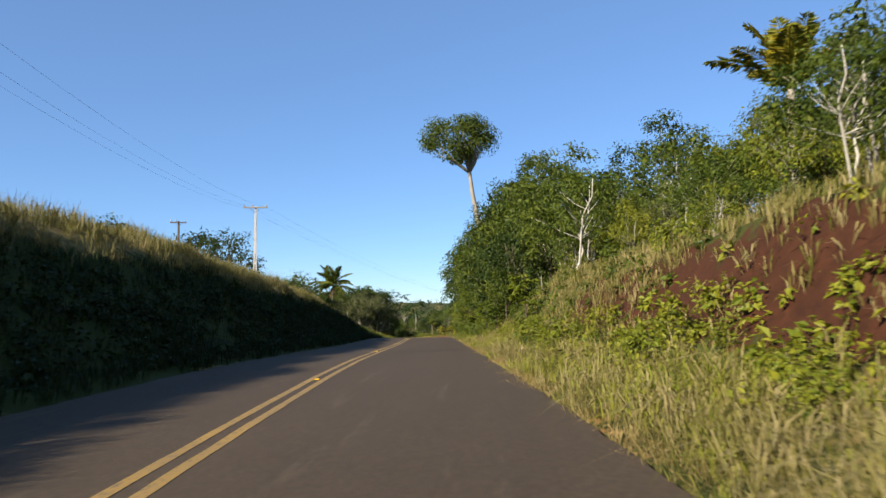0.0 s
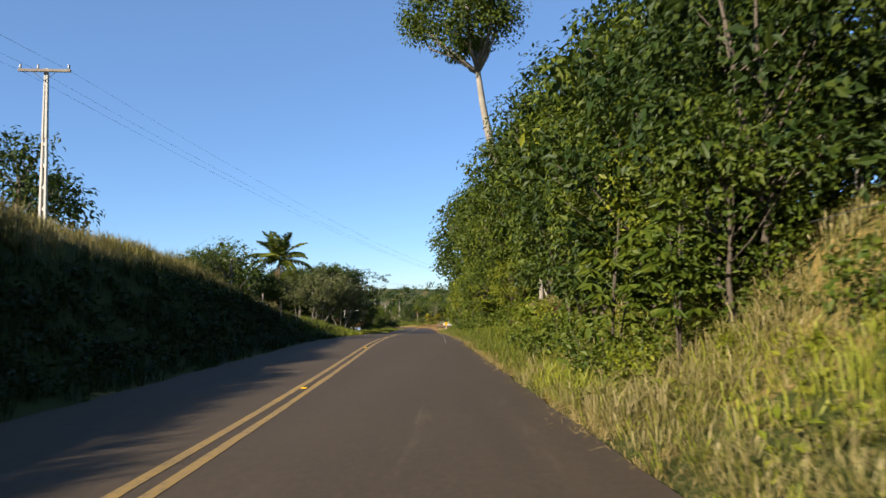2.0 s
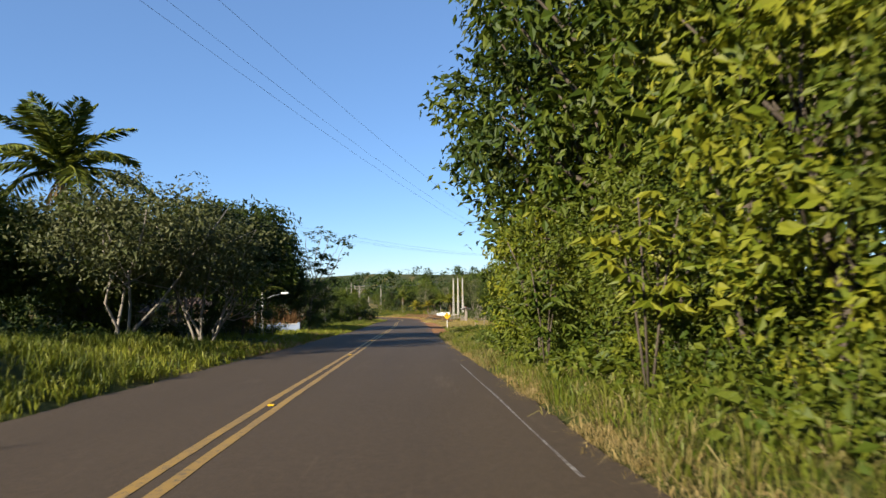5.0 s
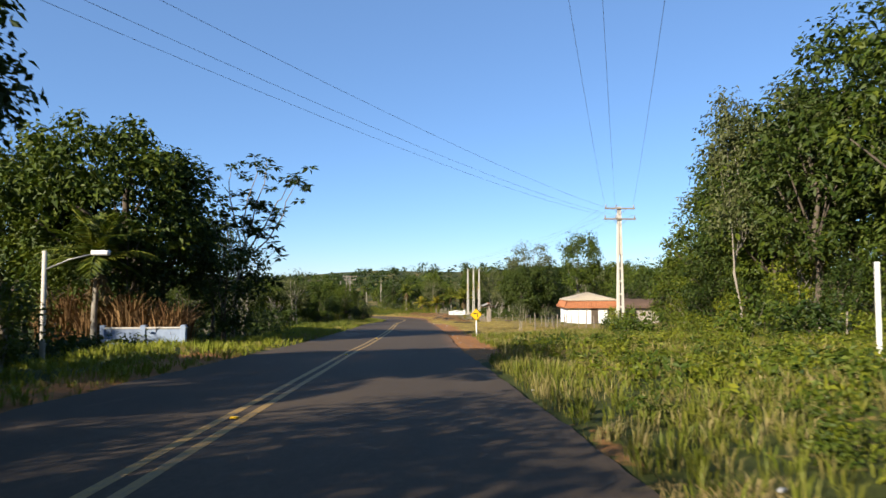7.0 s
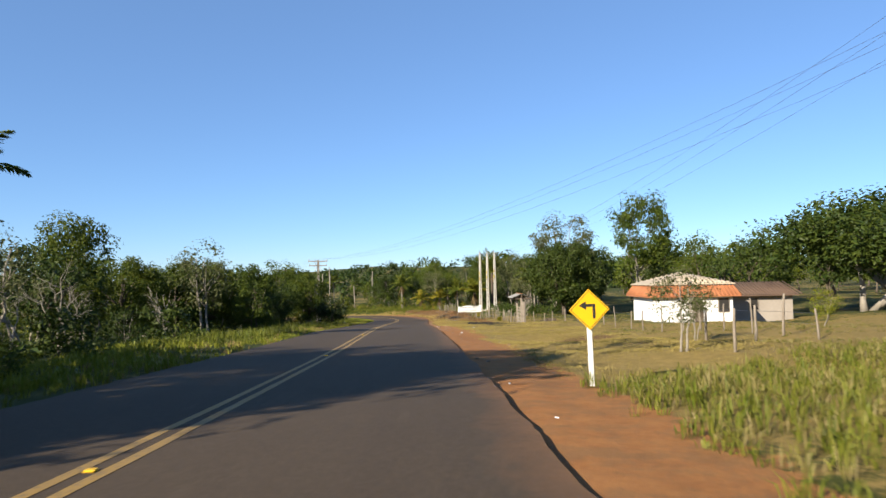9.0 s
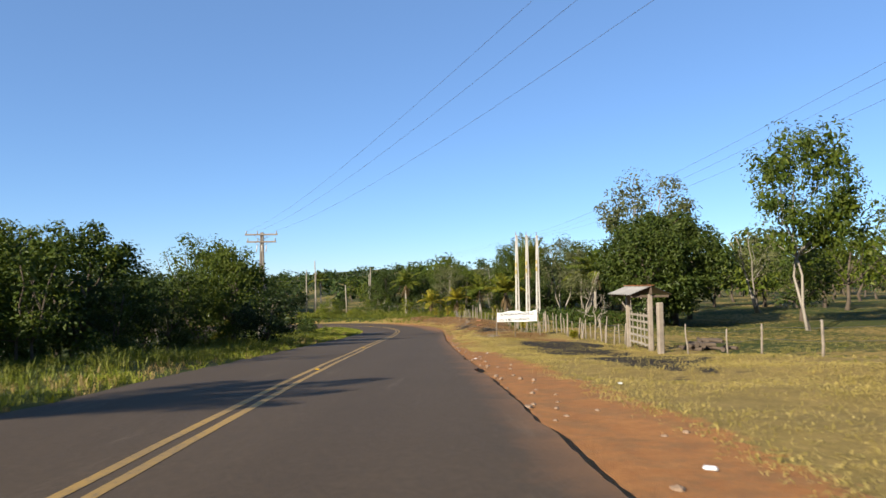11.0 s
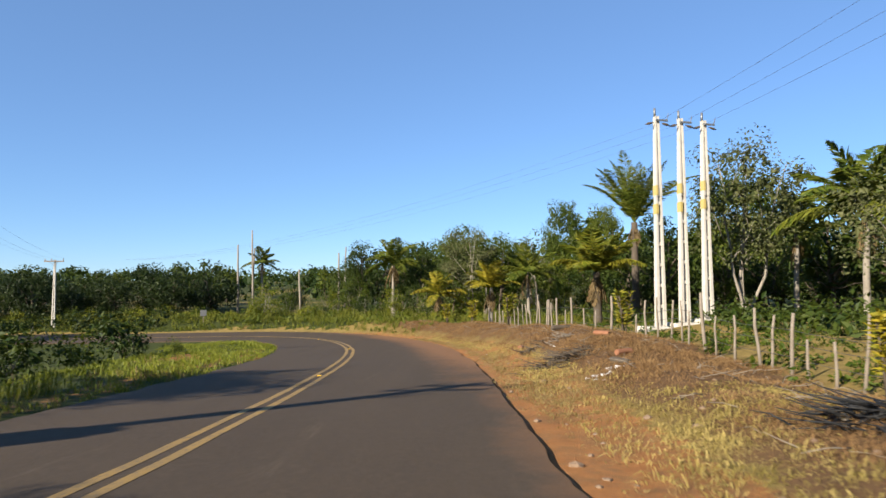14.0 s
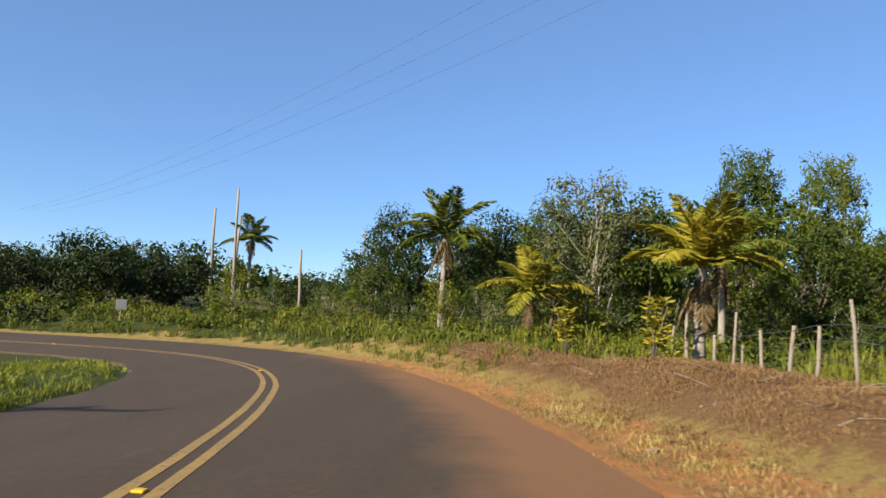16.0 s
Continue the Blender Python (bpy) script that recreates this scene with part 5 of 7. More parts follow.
def undergrowth(name, label, st, off, n, size, leaf, mat, seed, low=0.0):
    """A close mat of low leafy growth on a slope."""
    r = np.random.RandomState(seed)
    s, u = r.uniform(*st, n), r.uniform(*off, n)
    x, y = at_road(s, u)
    rad = size * (0.5 + 0.9 * r.rand(n))
    co, fs = crown_of(r, np.stack([x, y, land(x, y) + rad * 0.45 + low], 1), rad, 30, leaf, 0.5)
    tagged(new(name, mesh_of(name, co, fs, mat)), label, "undergrowth", kind="stuff")


# leaf tone darkened to carry the bank's shade
undergrowth("bank_undergrowth", "leafy undergrowth on the shaded bank, darkened in colour for its shade", (-2, 66), (-6.5, -3.9), 950, 0.36, 0.13, LEAF_DEEP_AND_SHADE, 51)
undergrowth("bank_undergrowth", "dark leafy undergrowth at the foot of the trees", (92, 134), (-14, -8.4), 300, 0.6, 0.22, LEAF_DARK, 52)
undergrowth("bank_undergrowth", "leafy weeds hanging over the red bank", (12, 52), (6.2, 9.2), 260, 0.28, 0.12, LEAF_MID, 53)
undergrowth("bank_undergrowth", "yellow-green weeds clinging to the red bank", (-1, 13), (5.8, 7.2), 60, 0.22, 0.10, LEAF_LIGHT, 64)
undergrowth("bank_undergrowth", "yellow-green weeds at the foot of the red bank", (-2, 70), (4.9, 6.5), 330, 0.26, 0.11, LEAF_LIGHT, 54)
undergrowth("bank_undergrowth", "green growth on top of the cut bank", (40, 56), (7.8, 11), 230, 0.5, 0.18, LEAF_MID, 63)
undergrowth("bank_undergrowth", "green growth behind the corner post", (54, 76), (8.3, 14), 330, 0.6, 0.2, LEAF_MID, 58)
undergrowth("bank_undergrowth", "yellow-green leafy weeds on the verge past the forest", (102, 134), (5.6, 14), 330, 0.3, 0.13, LEAF_LIGHT, 59)
undergrowth("bank_undergrowth", "green leafy weeds on the verge past the forest", (102, 138), (6.5, 15), 280, 0.36, 0.15, LEAF_MID, 60)
undergrowth("bank_undergrowth", "dark hedge growth along the outside of the bend", (276, 330), (5.0, 14), 330, 0.9, 0.3, LEAF_DEEP_AND_SHADE, 61)
undergrowth("bank_undergrowth", "green shrubby weeds beyond the cleared bank", (257, 300), (6.4, 14), 420, 0.55, 0.18, LEAF_MID, 62)
undergrowth("bank_undergrowth", "green weeds under the forest edge", (66, 106), (4.9, 8.0), 560, 0.5, 0.17, LEAF_MID, 55)
undergrowth("bank_undergrowth", "low green weeds along the fence", (222, 262), (9.4, 15), 330, 0.26, 0.12, LEAF_MID, 65)
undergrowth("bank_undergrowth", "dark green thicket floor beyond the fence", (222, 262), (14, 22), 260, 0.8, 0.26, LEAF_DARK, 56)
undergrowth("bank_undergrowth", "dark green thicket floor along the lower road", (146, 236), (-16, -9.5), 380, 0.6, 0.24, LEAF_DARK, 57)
scatter(["shrub0", "shrub1", "shrub2", "shrub4"], 40, (8.4, 14, 250, 296), 0.8, 1.6, 1.2, 36, road=True)


# ---- poles and wires ----
def arm_with_insulators(b, z, half, y=0.0):
    b.box((-half, y - 0.05, z - 0.05), (half, y + 0.05, z + 0.05), bevel=0.008)


def insulators(b, z, xs, y=0.0):
    for x in xs:
        b.tube([(x, y, z + 0.04), (x, y, z + 0.10), (x, y, z + 0.14), (x, y, z + 0.20), (x, y, z + 0.24)], [0.025, 0.05, 0.03, 0.05, 0.02], 6)


def slotted_pole(high, wide, mat=None):
    """A tapered concrete pole: two flanges joined by short rungs below, solid above."""
    b = Build()
    top, solid = 0.42, high * 0.62

    def half(z):
        return wide / 2 * (1 - (1 - top) * (z + 0.3) / (high + 0.3))
    d0, d1 = wide * 0.30, wide * 0.22
    for sx in (-1, 1):
        for z0, z1 in ((-0.3, solid), (solid, high)):
            w0, w1 = half(z0), half(z1)
            f0, f1 = w0 * 0.62, w1 * 0.62
            co = [(sx * w0, -d0, z0), (sx * w0, d0, z0), (sx * (w0 - f0), d0, z0), (sx * (w0 - f0), -d0, z0), (sx * w1, -d1, z1), (sx * w1, d1, z1), (sx * (w1 - f1), d1, z1), (sx * (w1 - f1), -d1, z1)]
            b.add(co, [(0, 1, 2, 3), (4, 7, 6, 5), (0, 4, 5, 1), (1, 5, 6, 2), (2, 6, 7, 3), (3, 7, 4, 0)])
    z = 0.0
    while z < solid - 0.2:
        w = half(z) * 0.5
        b.box((-w, -d1 * 0.8, z), (w, d1 * 0.8, z + 0.13))
        z += 0.82
    b.box((-half(solid) * 0.5, -d1 * 0.8, solid), (half(solid) * 0.5, d1 * 0.8, high))
    return b.mesh("pole", mat or CONCRETE)


def power_pole(x, y, top, label, turn=0.0, arms=((0.12, 0.9),), wide=0.3, round_wood=False, lean=0.0, z=None, mat=None):
    g = floor_at(x, y)
    high = top - g
    t = thing("power_pole", label, "utility pole", Matrix.Translation((x, y, g)) @ Matrix.Rotation(turn, 4, "Z") @ Matrix.Rotation(lean, 4, "Y"))
    if round_wood:
        part("pole", Build().tube([(0, 0, -0.3), (0.01, 0, high * 0.5), (0, 0, high)], [0.13, 0.115, 0.09], 9).mesh("pole", WOOD_DARK, True), t)
    else:
        part("pole", slotted_pole(high, wide, mat), t)
    for below, half in arms:
        b = Build()
        arm_with_insulators(b, high - below, half, -0.16)
        arm = part("crossarm", b.mesh("crossarm", WOOD_GREY if not round_wood else WOOD_DARK), t, "weathered crossarm")
        for xx in (-half * 0.92, -half * 0.25, half * 0.92):
            b = Build()
            insulators(b, high - below, (xx,), -0.16)
            part("insulator", b.mesh("insulator", METAL_GREY, True), arm, "grey pin insulator")
        for sx in (-1, 1):
            part("brace", Build().tube([(sx * half * 0.5, -0.17, high - below), (0, -0.14, high - below - 0.4)], [0.012, 0.012], 4).mesh("brace", METAL_GREY), t)
    return t


def wire_run(label, a, b, sag, radius=0.0045):
    """One hanging cable between two places."""
    a, b = Vector(a), Vector(b)
    pts = [a.lerp(b, v) - Vector((0, 0, 4 * sag * v * (1 - v))) for v in np.linspace(0, 1, 22)]
    thing("power_cable", label, "cable", me=Build().tube(pts, [radius] * 22, 4, False).mesh("power_cable", CABLE, True), group="overhead cables")


LINE = "thin overhead power cable between concrete poles"
P_LEFT, P_RIGHT = (-16.8, 56.0, 9.7), (6.65, 150.4, 3.45)
power_pole(-16.8, 56.0, 10.05, "pale concrete power pole with crossarm on the grassy bank", 0.1, ((0.12, 0.95),))
power_pole(-26, 63.2, 9.9, "slim dark wooden power pole on the plateau", 0.2, ((0.15, 0.7),), round_wood=True)
power_pole(6.65, 150.4, 3.6, "white concrete power pole with two crossarms beside the field", 0.1, ((0.12, 1.0), (0.8, 1.05)), 0.5)
power_pole(-13.0, 16.3, 8.75, "concrete power pole with crossarm on the bank behind", 0.1, ((0.12, 0.95),))
for k, o in enumerate((-0.9, -0.25, 0.9)):
    wire_run(LINE, (P_LEFT[0] + o, P_LEFT[1], P_LEFT[2] + 0.25), (P_RIGHT[0] + o, P_RIGHT[1], P_RIGHT[2] + 0.3), 2.0 + 0.1 * k)
    wire_run(LINE, (-13.0 + o, 16.3, 8.85), (P_LEFT[0] + o, P_LEFT[1], P_LEFT[2] + 0.25), 0.7)
    wire_run(LINE, (-21.0 + o, 92, 4.75), (P_RIGHT[0] + o, P_RIGHT[1], P_RIGHT[2] - 0.4), 1.1)
    wire_run(LINE, (P_RIGHT[0] + o, P_RIGHT[1], P_RIGHT[2] + 0.3), (1.0 + k * 1.05 - 1.05, 239.6, 1.2), 1.6)
    wire_run(LINE, (P_RIGHT[0] + o, P_RIGHT[1], P_RIGHT[2] - 0.4), (-18.9 + o, 213.1, 0.05), 1.4, 0.004)
    wire_run(LINE, (-18.9 + o, 213.1, 0.05), (-28.0 + o, 234.0, -0.5), 0.3, 0.004)
    wire_run(LINE, (-28.0 + o, 234.0, -0.5), (-42.0 + o, 270.0, -2.6), 0.6, 0.004)
    wire_run(LINE, (1.0 + k * 1.05 - 1.05, 239.6, 1.2), (-36.0 + o, 272.0, -2.6), 1.2, 0.003)
power_pole(-21.0, 92, 4.8, "concrete power pole half hidden by trees", 0.2, ((0.12, 0.95),))

# three new white poles by the fence
for k in range(3):
    x, y = -0.05 + 1.08 * k, 239.2 + 0.4 * k
    g = floor_at(x, y)
    tall = 1.42 - g
    t = thing("concrete_pole", "new white slotted concrete pole with a yellow band", "utility pole", Matrix.Translation((x, y, g)) @ Matrix.Rotation(0.25, 4, "Z"), "three white poles")
    part("pole", slotted_pole(tall, 0.42), t)
    for lo in (4.55, 5.3):
        w = 0.21 * (1 - 0.58 * (lo + 0.45) / (tall + 0.3)) + 0.006
        part("yellow_band", Build().box((-w, -0.14, lo), (-w * 0.36, 0.14, lo + 0.4)).mesh("yellow_band", BAND_YELLOW), t, "faded yellow marking band")
    part("cap", Build().tube([(-0.06, 0, tall - 0.02), (-0.06, 0, tall + 0.33)], [0.05, 0.045], 7).mesh("cap", METAL_GREY, True), t, "grey steel pole cap")
    arm = part("crossarm", Build().box((-0.1, -0.2, tall - 0.22), (0.42, -0.14, tall - 0.15)).tube([(0.36, -0.17, tall - 0.18), (0.46, -0.17, tall + 0.12)], [0.018, 0.012], 5).mesh("crossarm", METAL_GREY), t)
    for sx in (-1, 1):
        part("insulator", Build().tube([(sx * 0.18, -0.1, tall - 0.28), (sx * 0.3, -0.1, tall - 0.31), (sx * 0.42, -0.1, tall - 0.34), (sx * 0.54, -0.1, tall - 0.37)], [0.015, 0.05, 0.05, 0.015], 7).mesh("insulator", WOOD_DARK, True), arm, "dark strain insulator")
    part("base_slab", Build().box((-0.75, -0.6, -0.3), (0.75, 0.6, 0.09), bevel=0.04).mesh("base_slab", CONCRETE), t, "rough concrete footing")

# pole with a transformer
g = floor_at(-18.9, 213.2)
t = power_pole(-18.9, 213.2, -0.05, "stained concrete power pole carrying a grey transformer", 0.05, ((0.15, 1.05), (0.62, 0.95)), 0.46, mat=POLE_OLD)
high = -0.05 - g
tank = Build().tube([(0.05, -0.42, high - 3.9), (0.05, -0.42, high - 3.85), (0.05, -0.42, high - 3.15), (0.05, -0.42, high - 3.08)], [0.2, 0.27, 0.27, 0.18], 14)
body = part("transformer", tank.mesh("transformer", TRANSFORMER, True), t, "grey steel transformer tank")
for k in range(10):
    a = k * 0.63
    part("cooling_fin", Build().box((0.26, -0.01, high - 3.75), (0.36, 0.01, high - 3.25)).mesh("cooling_fin", TRANSFORMER), body, m=Matrix.Translation((0.05, -0.42, 0)) @ Matrix.Rotation(a, 4, "Z"))
part("meter_box", Build().box((-0.5, -0.3, high - 3.9), (-0.2, 0.0, high - 3.2), bevel=0.02).mesh("meter_box", TRANSFORMER), t, "grey steel switch box")
for k in (-1, 0, 1):
    part("fuse_holder", Build().tube([(0.3 * k, -0.25, high - 1.3), (0.3 * k + 0.06, -0.32, high - 0.85)], [0.035, 0.03], 6).mesh("fuse_holder", CONCRETE, True), t)
power_pole(-28, 234, -0.55, "slim dark wooden power pole behind the thicket", 0.1, ((0.15, 1.15),), round_wood=True)
power_pole(-42, 270, -2.7, "distant pale concrete power pole", 0.1, ((0.12, 0.8),))

# street lamp by the hamlet
g = floor_at(-16.0, 125.2)
t = thing("street_lamp", "thin grey street lamp with a short arm", "street lamp", Matrix.Translation((-16.0, 125.2, g)))
part("pole", Build().tube([(0, 0, -0.2), (0, 0, -0.35 - g)], [0.08, 0.06], 8).mesh("pole", CONCRETE, True), t)
part("arm", Build().tube([(0, 0, -0.9 - g), (0.7, 0, -0.6 - g), (1.5, 0, -0.42 - g)], [0.025] * 3, 6).mesh("arm", METAL_GREY, True), t)
part("lamp_head", Build().box((1.35, -0.09, -0.48 - g), (1.85, 0.09, -0.34 - g), bevel=0.03).mesh("lamp_head", SIGN_WHITE), t, "white lamp head")


# ---- warning sign ----
def warning_sign():
    x, y = -2.6, 149.0
    g = floor_at(x, y)
    t = thing("warning_sign", "yellow diamond road sign with black bent arrow on white post", "road sign", Matrix.Translation((x, y, g)) @ Matrix.Rotation(0.05, 4, "Z") @ Matrix.Rotation(-0.02, 4, "Y"))
    part("post", Build().box((-0.04, -0.04, -0.4), (0.04, 0.04, 1.35), bevel=0.008).mesh("post", SIGN_WHITE), t, "white square post")
    m = Matrix.Translation((0, -0.06, 1.36)) @ Matrix.Rotation(math.pi / 4, 4, "Y")
    plate = part("plate", Build().box((-0.26, -0.006, -0.26), (0.26, 0.006, 0.26), m, 0.004).mesh("plate", SIGN_YELLOW), t)
    rim = Build()
    for k in range(4):
        rim.box((-0.245, -0.0085, 0.232), (0.245, -0.0065, 0.242), m @ Matrix.Rotation(k * math.pi / 2, 4, "Y"))
    part("border", rim.mesh("border", INK), plate, "thin black border")
    arrow = Build().box((0.055, -0.0705, 1.20), (0.105, -0.068, 1.46)).box((-0.06, -0.0705, 1.41), (0.05, -0.068, 1.46))
    arrow.add([(-0.06, -0.07, 1.36), (-0.06, -0.07, 1.51), (-0.19, -0.07, 1.435)], [(0, 2, 1)])
    part("arrow", arrow.mesh("arrow", INK), plate, "black bent arrow")


warning_sign()
# small white sign past the bend
g = floor_at(-29.5, 270.5)
t = thing("road_sign", "small white rectangular sign on a thin post", "road sign", Matrix.Translation((-29.5, 270.5, g)) @ Matrix.Rotation(0.4, 4, "Z"))
part("post", Build().tube([(0, 0, -0.3), (0, 0, 1.2)], [0.03, 0.03], 6).mesh("post", WOOD_GREY, True), t)
part("plate", Build().box((-0.25, -0.04, 0.75), (0.25, -0.02, 1.25), bevel=0.005).mesh("plate", METAL_GREY), t, "dull grey back of the sign")


# ---- banner ----
def flat_text(words, size, m, mat, parent, label):
    cu = bpy.data.curves.new("lettering", "FONT")
    cu.body, cu.size, cu.extrude = words, size, 0.001
    tmp = bpy.data.objects.new("lettering", cu)
    scene.collection.objects.link(tmp)
    bpy.context.view_layer.update()
    me = bpy.data.meshes.new_from_object(tmp)
    bpy.data.objects.remove(tmp)
    me.materials.clear()
    me.materials.append(mat)
    return part("lettering", me, parent, label, m)


def banner():
    x0, x1, y = -3.85, -1.42, 211.3
    g0, g1 = floor_at(x0, y), floor_at(x1, y)
    t = thing("banner", "white cloth banner with hand-painted black lettering on two sticks", "banner", Matrix.Translation((x0, y, g0)) @ Matrix.Rotation(-0.04, 4, "Z"))
    w = x1 - x0
    part("stick", Build().tube([(-0.06, 0.03, -0.3), (-0.03, 0.03, 0.8), (0.0, 0.03, 1.75)], [0.03, 0.028, 0.022], 6).mesh("stick", WOOD_GREY, True), t)
    part("stick", Build().tube([(w + 0.25, 0.03, g1 - g0 - 0.3), (w + 0.1, 0.03, 0.8), (w - 0.02, 0.03, 1.95)], [0.035, 0.03, 0.022], 6).mesh("stick", WOOD_GREY, True), t)
    part("stick", Build().tube([(w * 0.46, 0.06, -0.3), (w * 0.44, 0.05, 0.9), (w * 0.42, 0.04, 1.62)], [0.022, 0.02, 0.015], 6).mesh("stick", WOOD_GREY, True), t)
    nx, nz = 40, 8
    co, fs = [], []
    for back in (0.0, 0.006):
        for i in range(nx + 1):
            a = i / nx
            topz = 1.56 + 0.10 * a + 0.06 * math.cos((a - 0.42) * 9) - 0.05 * math.sin(a * 3.1)
            botz = 0.92 + 0.05 * a + 0.02 * math.sin(a * 7)
            for k in range(nz + 1):
                v = k / nz
                co.append((a * w, 0.02 * math.sin(a * 9 + v * 2) + 0.012 * math.sin(a * 23 - v * 4) + back, botz + (topz - botz) * v))
    h = (nx + 1) * (nz + 1)
    for i in range(nx):
        for k in range(nz):
            q = i * (nz + 1) + k
            fs.append((q, q + nz + 1, q + nz + 2, q + 1))
            fs.append((h + q + 1, h + q + nz + 2, h + q + nz + 1, h + q))
    cloth = part("cloth", mesh_of("cloth", co, fs, CLOTH, True), t, "rippled white cloth")
    stand = Matrix.Rotation(math.pi / 2, 4, "X")
    flat_text("CACHOEIRA BOM SOSSEGO", 0.215, Matrix.Translation((0.07, -0.045, 1.30)) @ Matrix.Rotation(-0.025, 4, "Y") @ stand @ Matrix.Diagonal((0.80, 1.15, 1, 1)), INK, cloth, "hand-painted black words")
    flat_text("BAR E RESTAURANTE", 0.21, Matrix.Translation((0.09, -0.045, 0.99)) @ Matrix.Rotation(-0.025, 4, "Y") @ stand @ Matrix.Diagonal((0.94, 1.0, 1, 1)), INK, cloth, "hand-painted black words")
    arrow = Build().box((w - 0.30, -0.047, 1.09), (w - 0.16, -0.045, 1.11))
    arrow.add([(w - 0.17, -0.046, 1.06), (w - 0.17, -0.046, 1.14), (w - 0.09, -0.046, 1.10)], [(0, 2, 1)])
    part("arrow", arrow.mesh("arrow", INK), cloth, "black arrow")
    faint = Build()
    for k in range(9):
        faint.box((w * 0.6 + k * 0.09, -0.044, 1.235), (w * 0.6 + k * 0.09 + 0.06, -0.042, 1.265))
    part("small_writing", faint.mesh("small_writing", METAL_GREY), cloth, "faint unreadable small writing")


banner()


# ---- fences ----
def post_mesh(seed, high, r0):
    r = random.Random(seed)
    b = Build()
    pts = [(r.uniform(-0.02, 0.02), r.uniform(-0.02, 0.02), z) for z in (-0.3, high * 0.35, high * 0.7, high)]
    b.tube(pts, [r0 * 1.1, r0, r0 * 0.92, r0 * 0.8], 7)
    return b.mesh("post", WOOD_GREY, True)


POSTS = [post_mesh(k, 1.0 + 0.09 * k, 0.036 + 0.006 * (k % 3)) for k in range(7)]


def fence(label, line, step, strands, seed, sizes=(0, 7), gaps=()):
    """Rough posts along a line, with strands of wire."""
    r = random.Random(seed)
    t = thing("fence", label, "fence")
    p = smooth_line(line, 0.25, 5)
    tops, k = [], 0
    while k < len(p):
        x, y = p[k] + np.array([r.uniform(-0.1, 0.1), r.uniform(-0.05, 0.05)])
        if not any(a < y < b for a, b in gaps):
            z = floor_at(x, y)
            s = r.uniform(0.72, 1.05)
            m = Matrix.Translation((x, y, z)) @ Matrix.Rotation(r.uniform(-0.07, 0.07), 4, "X") @ Matrix.Rotation(r.uniform(-0.07, 0.07), 4, "Y") @ Matrix.Rotation(r.uniform(0, 6), 4, "Z") @ Matrix.Scale(s, 4)
            part("post", POSTS[r.randrange(*sizes)], t, m=m)
            tops.append((x, y, z))
        k += max(1, int(step * 4 * r.uniform(0.75, 1.3)))
    for h in strands:
        if len(tops) > 1:
            part("wire", Build().tube([(x, y, z + h) for x, y, z in tops], [0.006] * len(tops), 3, False).mesh("wire", CABLE, True), t, "rusty wire strand")
    return t


fence("rough wooden post-and-wire fence along the field", [(1.1, 199.4), (0.7, 206.6), (-0.2, 214), (-1.2, 224), (-2.4, 234.4), (-3.9, 238.5), (-4.6, 244), (-5.4, 250), (-6.6, 255)], 0.9, (0.35, 0.65, 0.9), 5)
fence("rough wooden post-and-wire fence behind the dry field", [(1.9, 193.4), (3.2, 187), (4.8, 178), (6.0, 168), (7.0, 158)], 2.1, (0.5, 0.85), 6)
fence("leaning wooden posts of a field fence on the grassy slope", [(-10.9, 65), (-10.6, 71), (-11.5, 76), (-12.4, 80)], 2.6, (0.4,), 7, (0, 2))
fence("old fence posts on top of the red bank", [(3.5, 33), (3.07, 37.2), (2.95, 44)], 4.0, (0.5,), 8, (0, 1))
fence("old fence posts among the weeds", [(6.0, 112), (8.0, 125), (9.9, 138.8)], 3.6, (0.6,), 9)

# stump with a leaning brace on the bank
g = floor_at(2.7, 63.6)
t = thing("fence_corner_post", "thick weathered corner post with a leaning brace", "fence post", Matrix.Translation((2.7, 63.6, g)))
part("post", Build().tube([(0, 0, -0.3), (0.02, 0, 0.6), (0, 0, 1.25), (0, 0, 1.36)], [0.13, 0.11, 0.10, 0.05], 9).mesh("post", BARK_PALE, True), t)
part("brace", Build().tube([(0.62, 0.1, -0.2), (0.05, 0, 1.05)], [0.06, 0.045], 7).mesh("brace", BARK_PALE, True), t)
g = floor_at(4.1, 119.3)
thing("concrete_post", "slim pale concrete post in the weeds", "post", Matrix.Translation((4.1, 119.3, g)), me=Build().box((-0.04, -0.04, -0.3), (0.04, 0.04, 2.1), bevel=0.01).mesh("concrete_post", SIGN_WHITE))


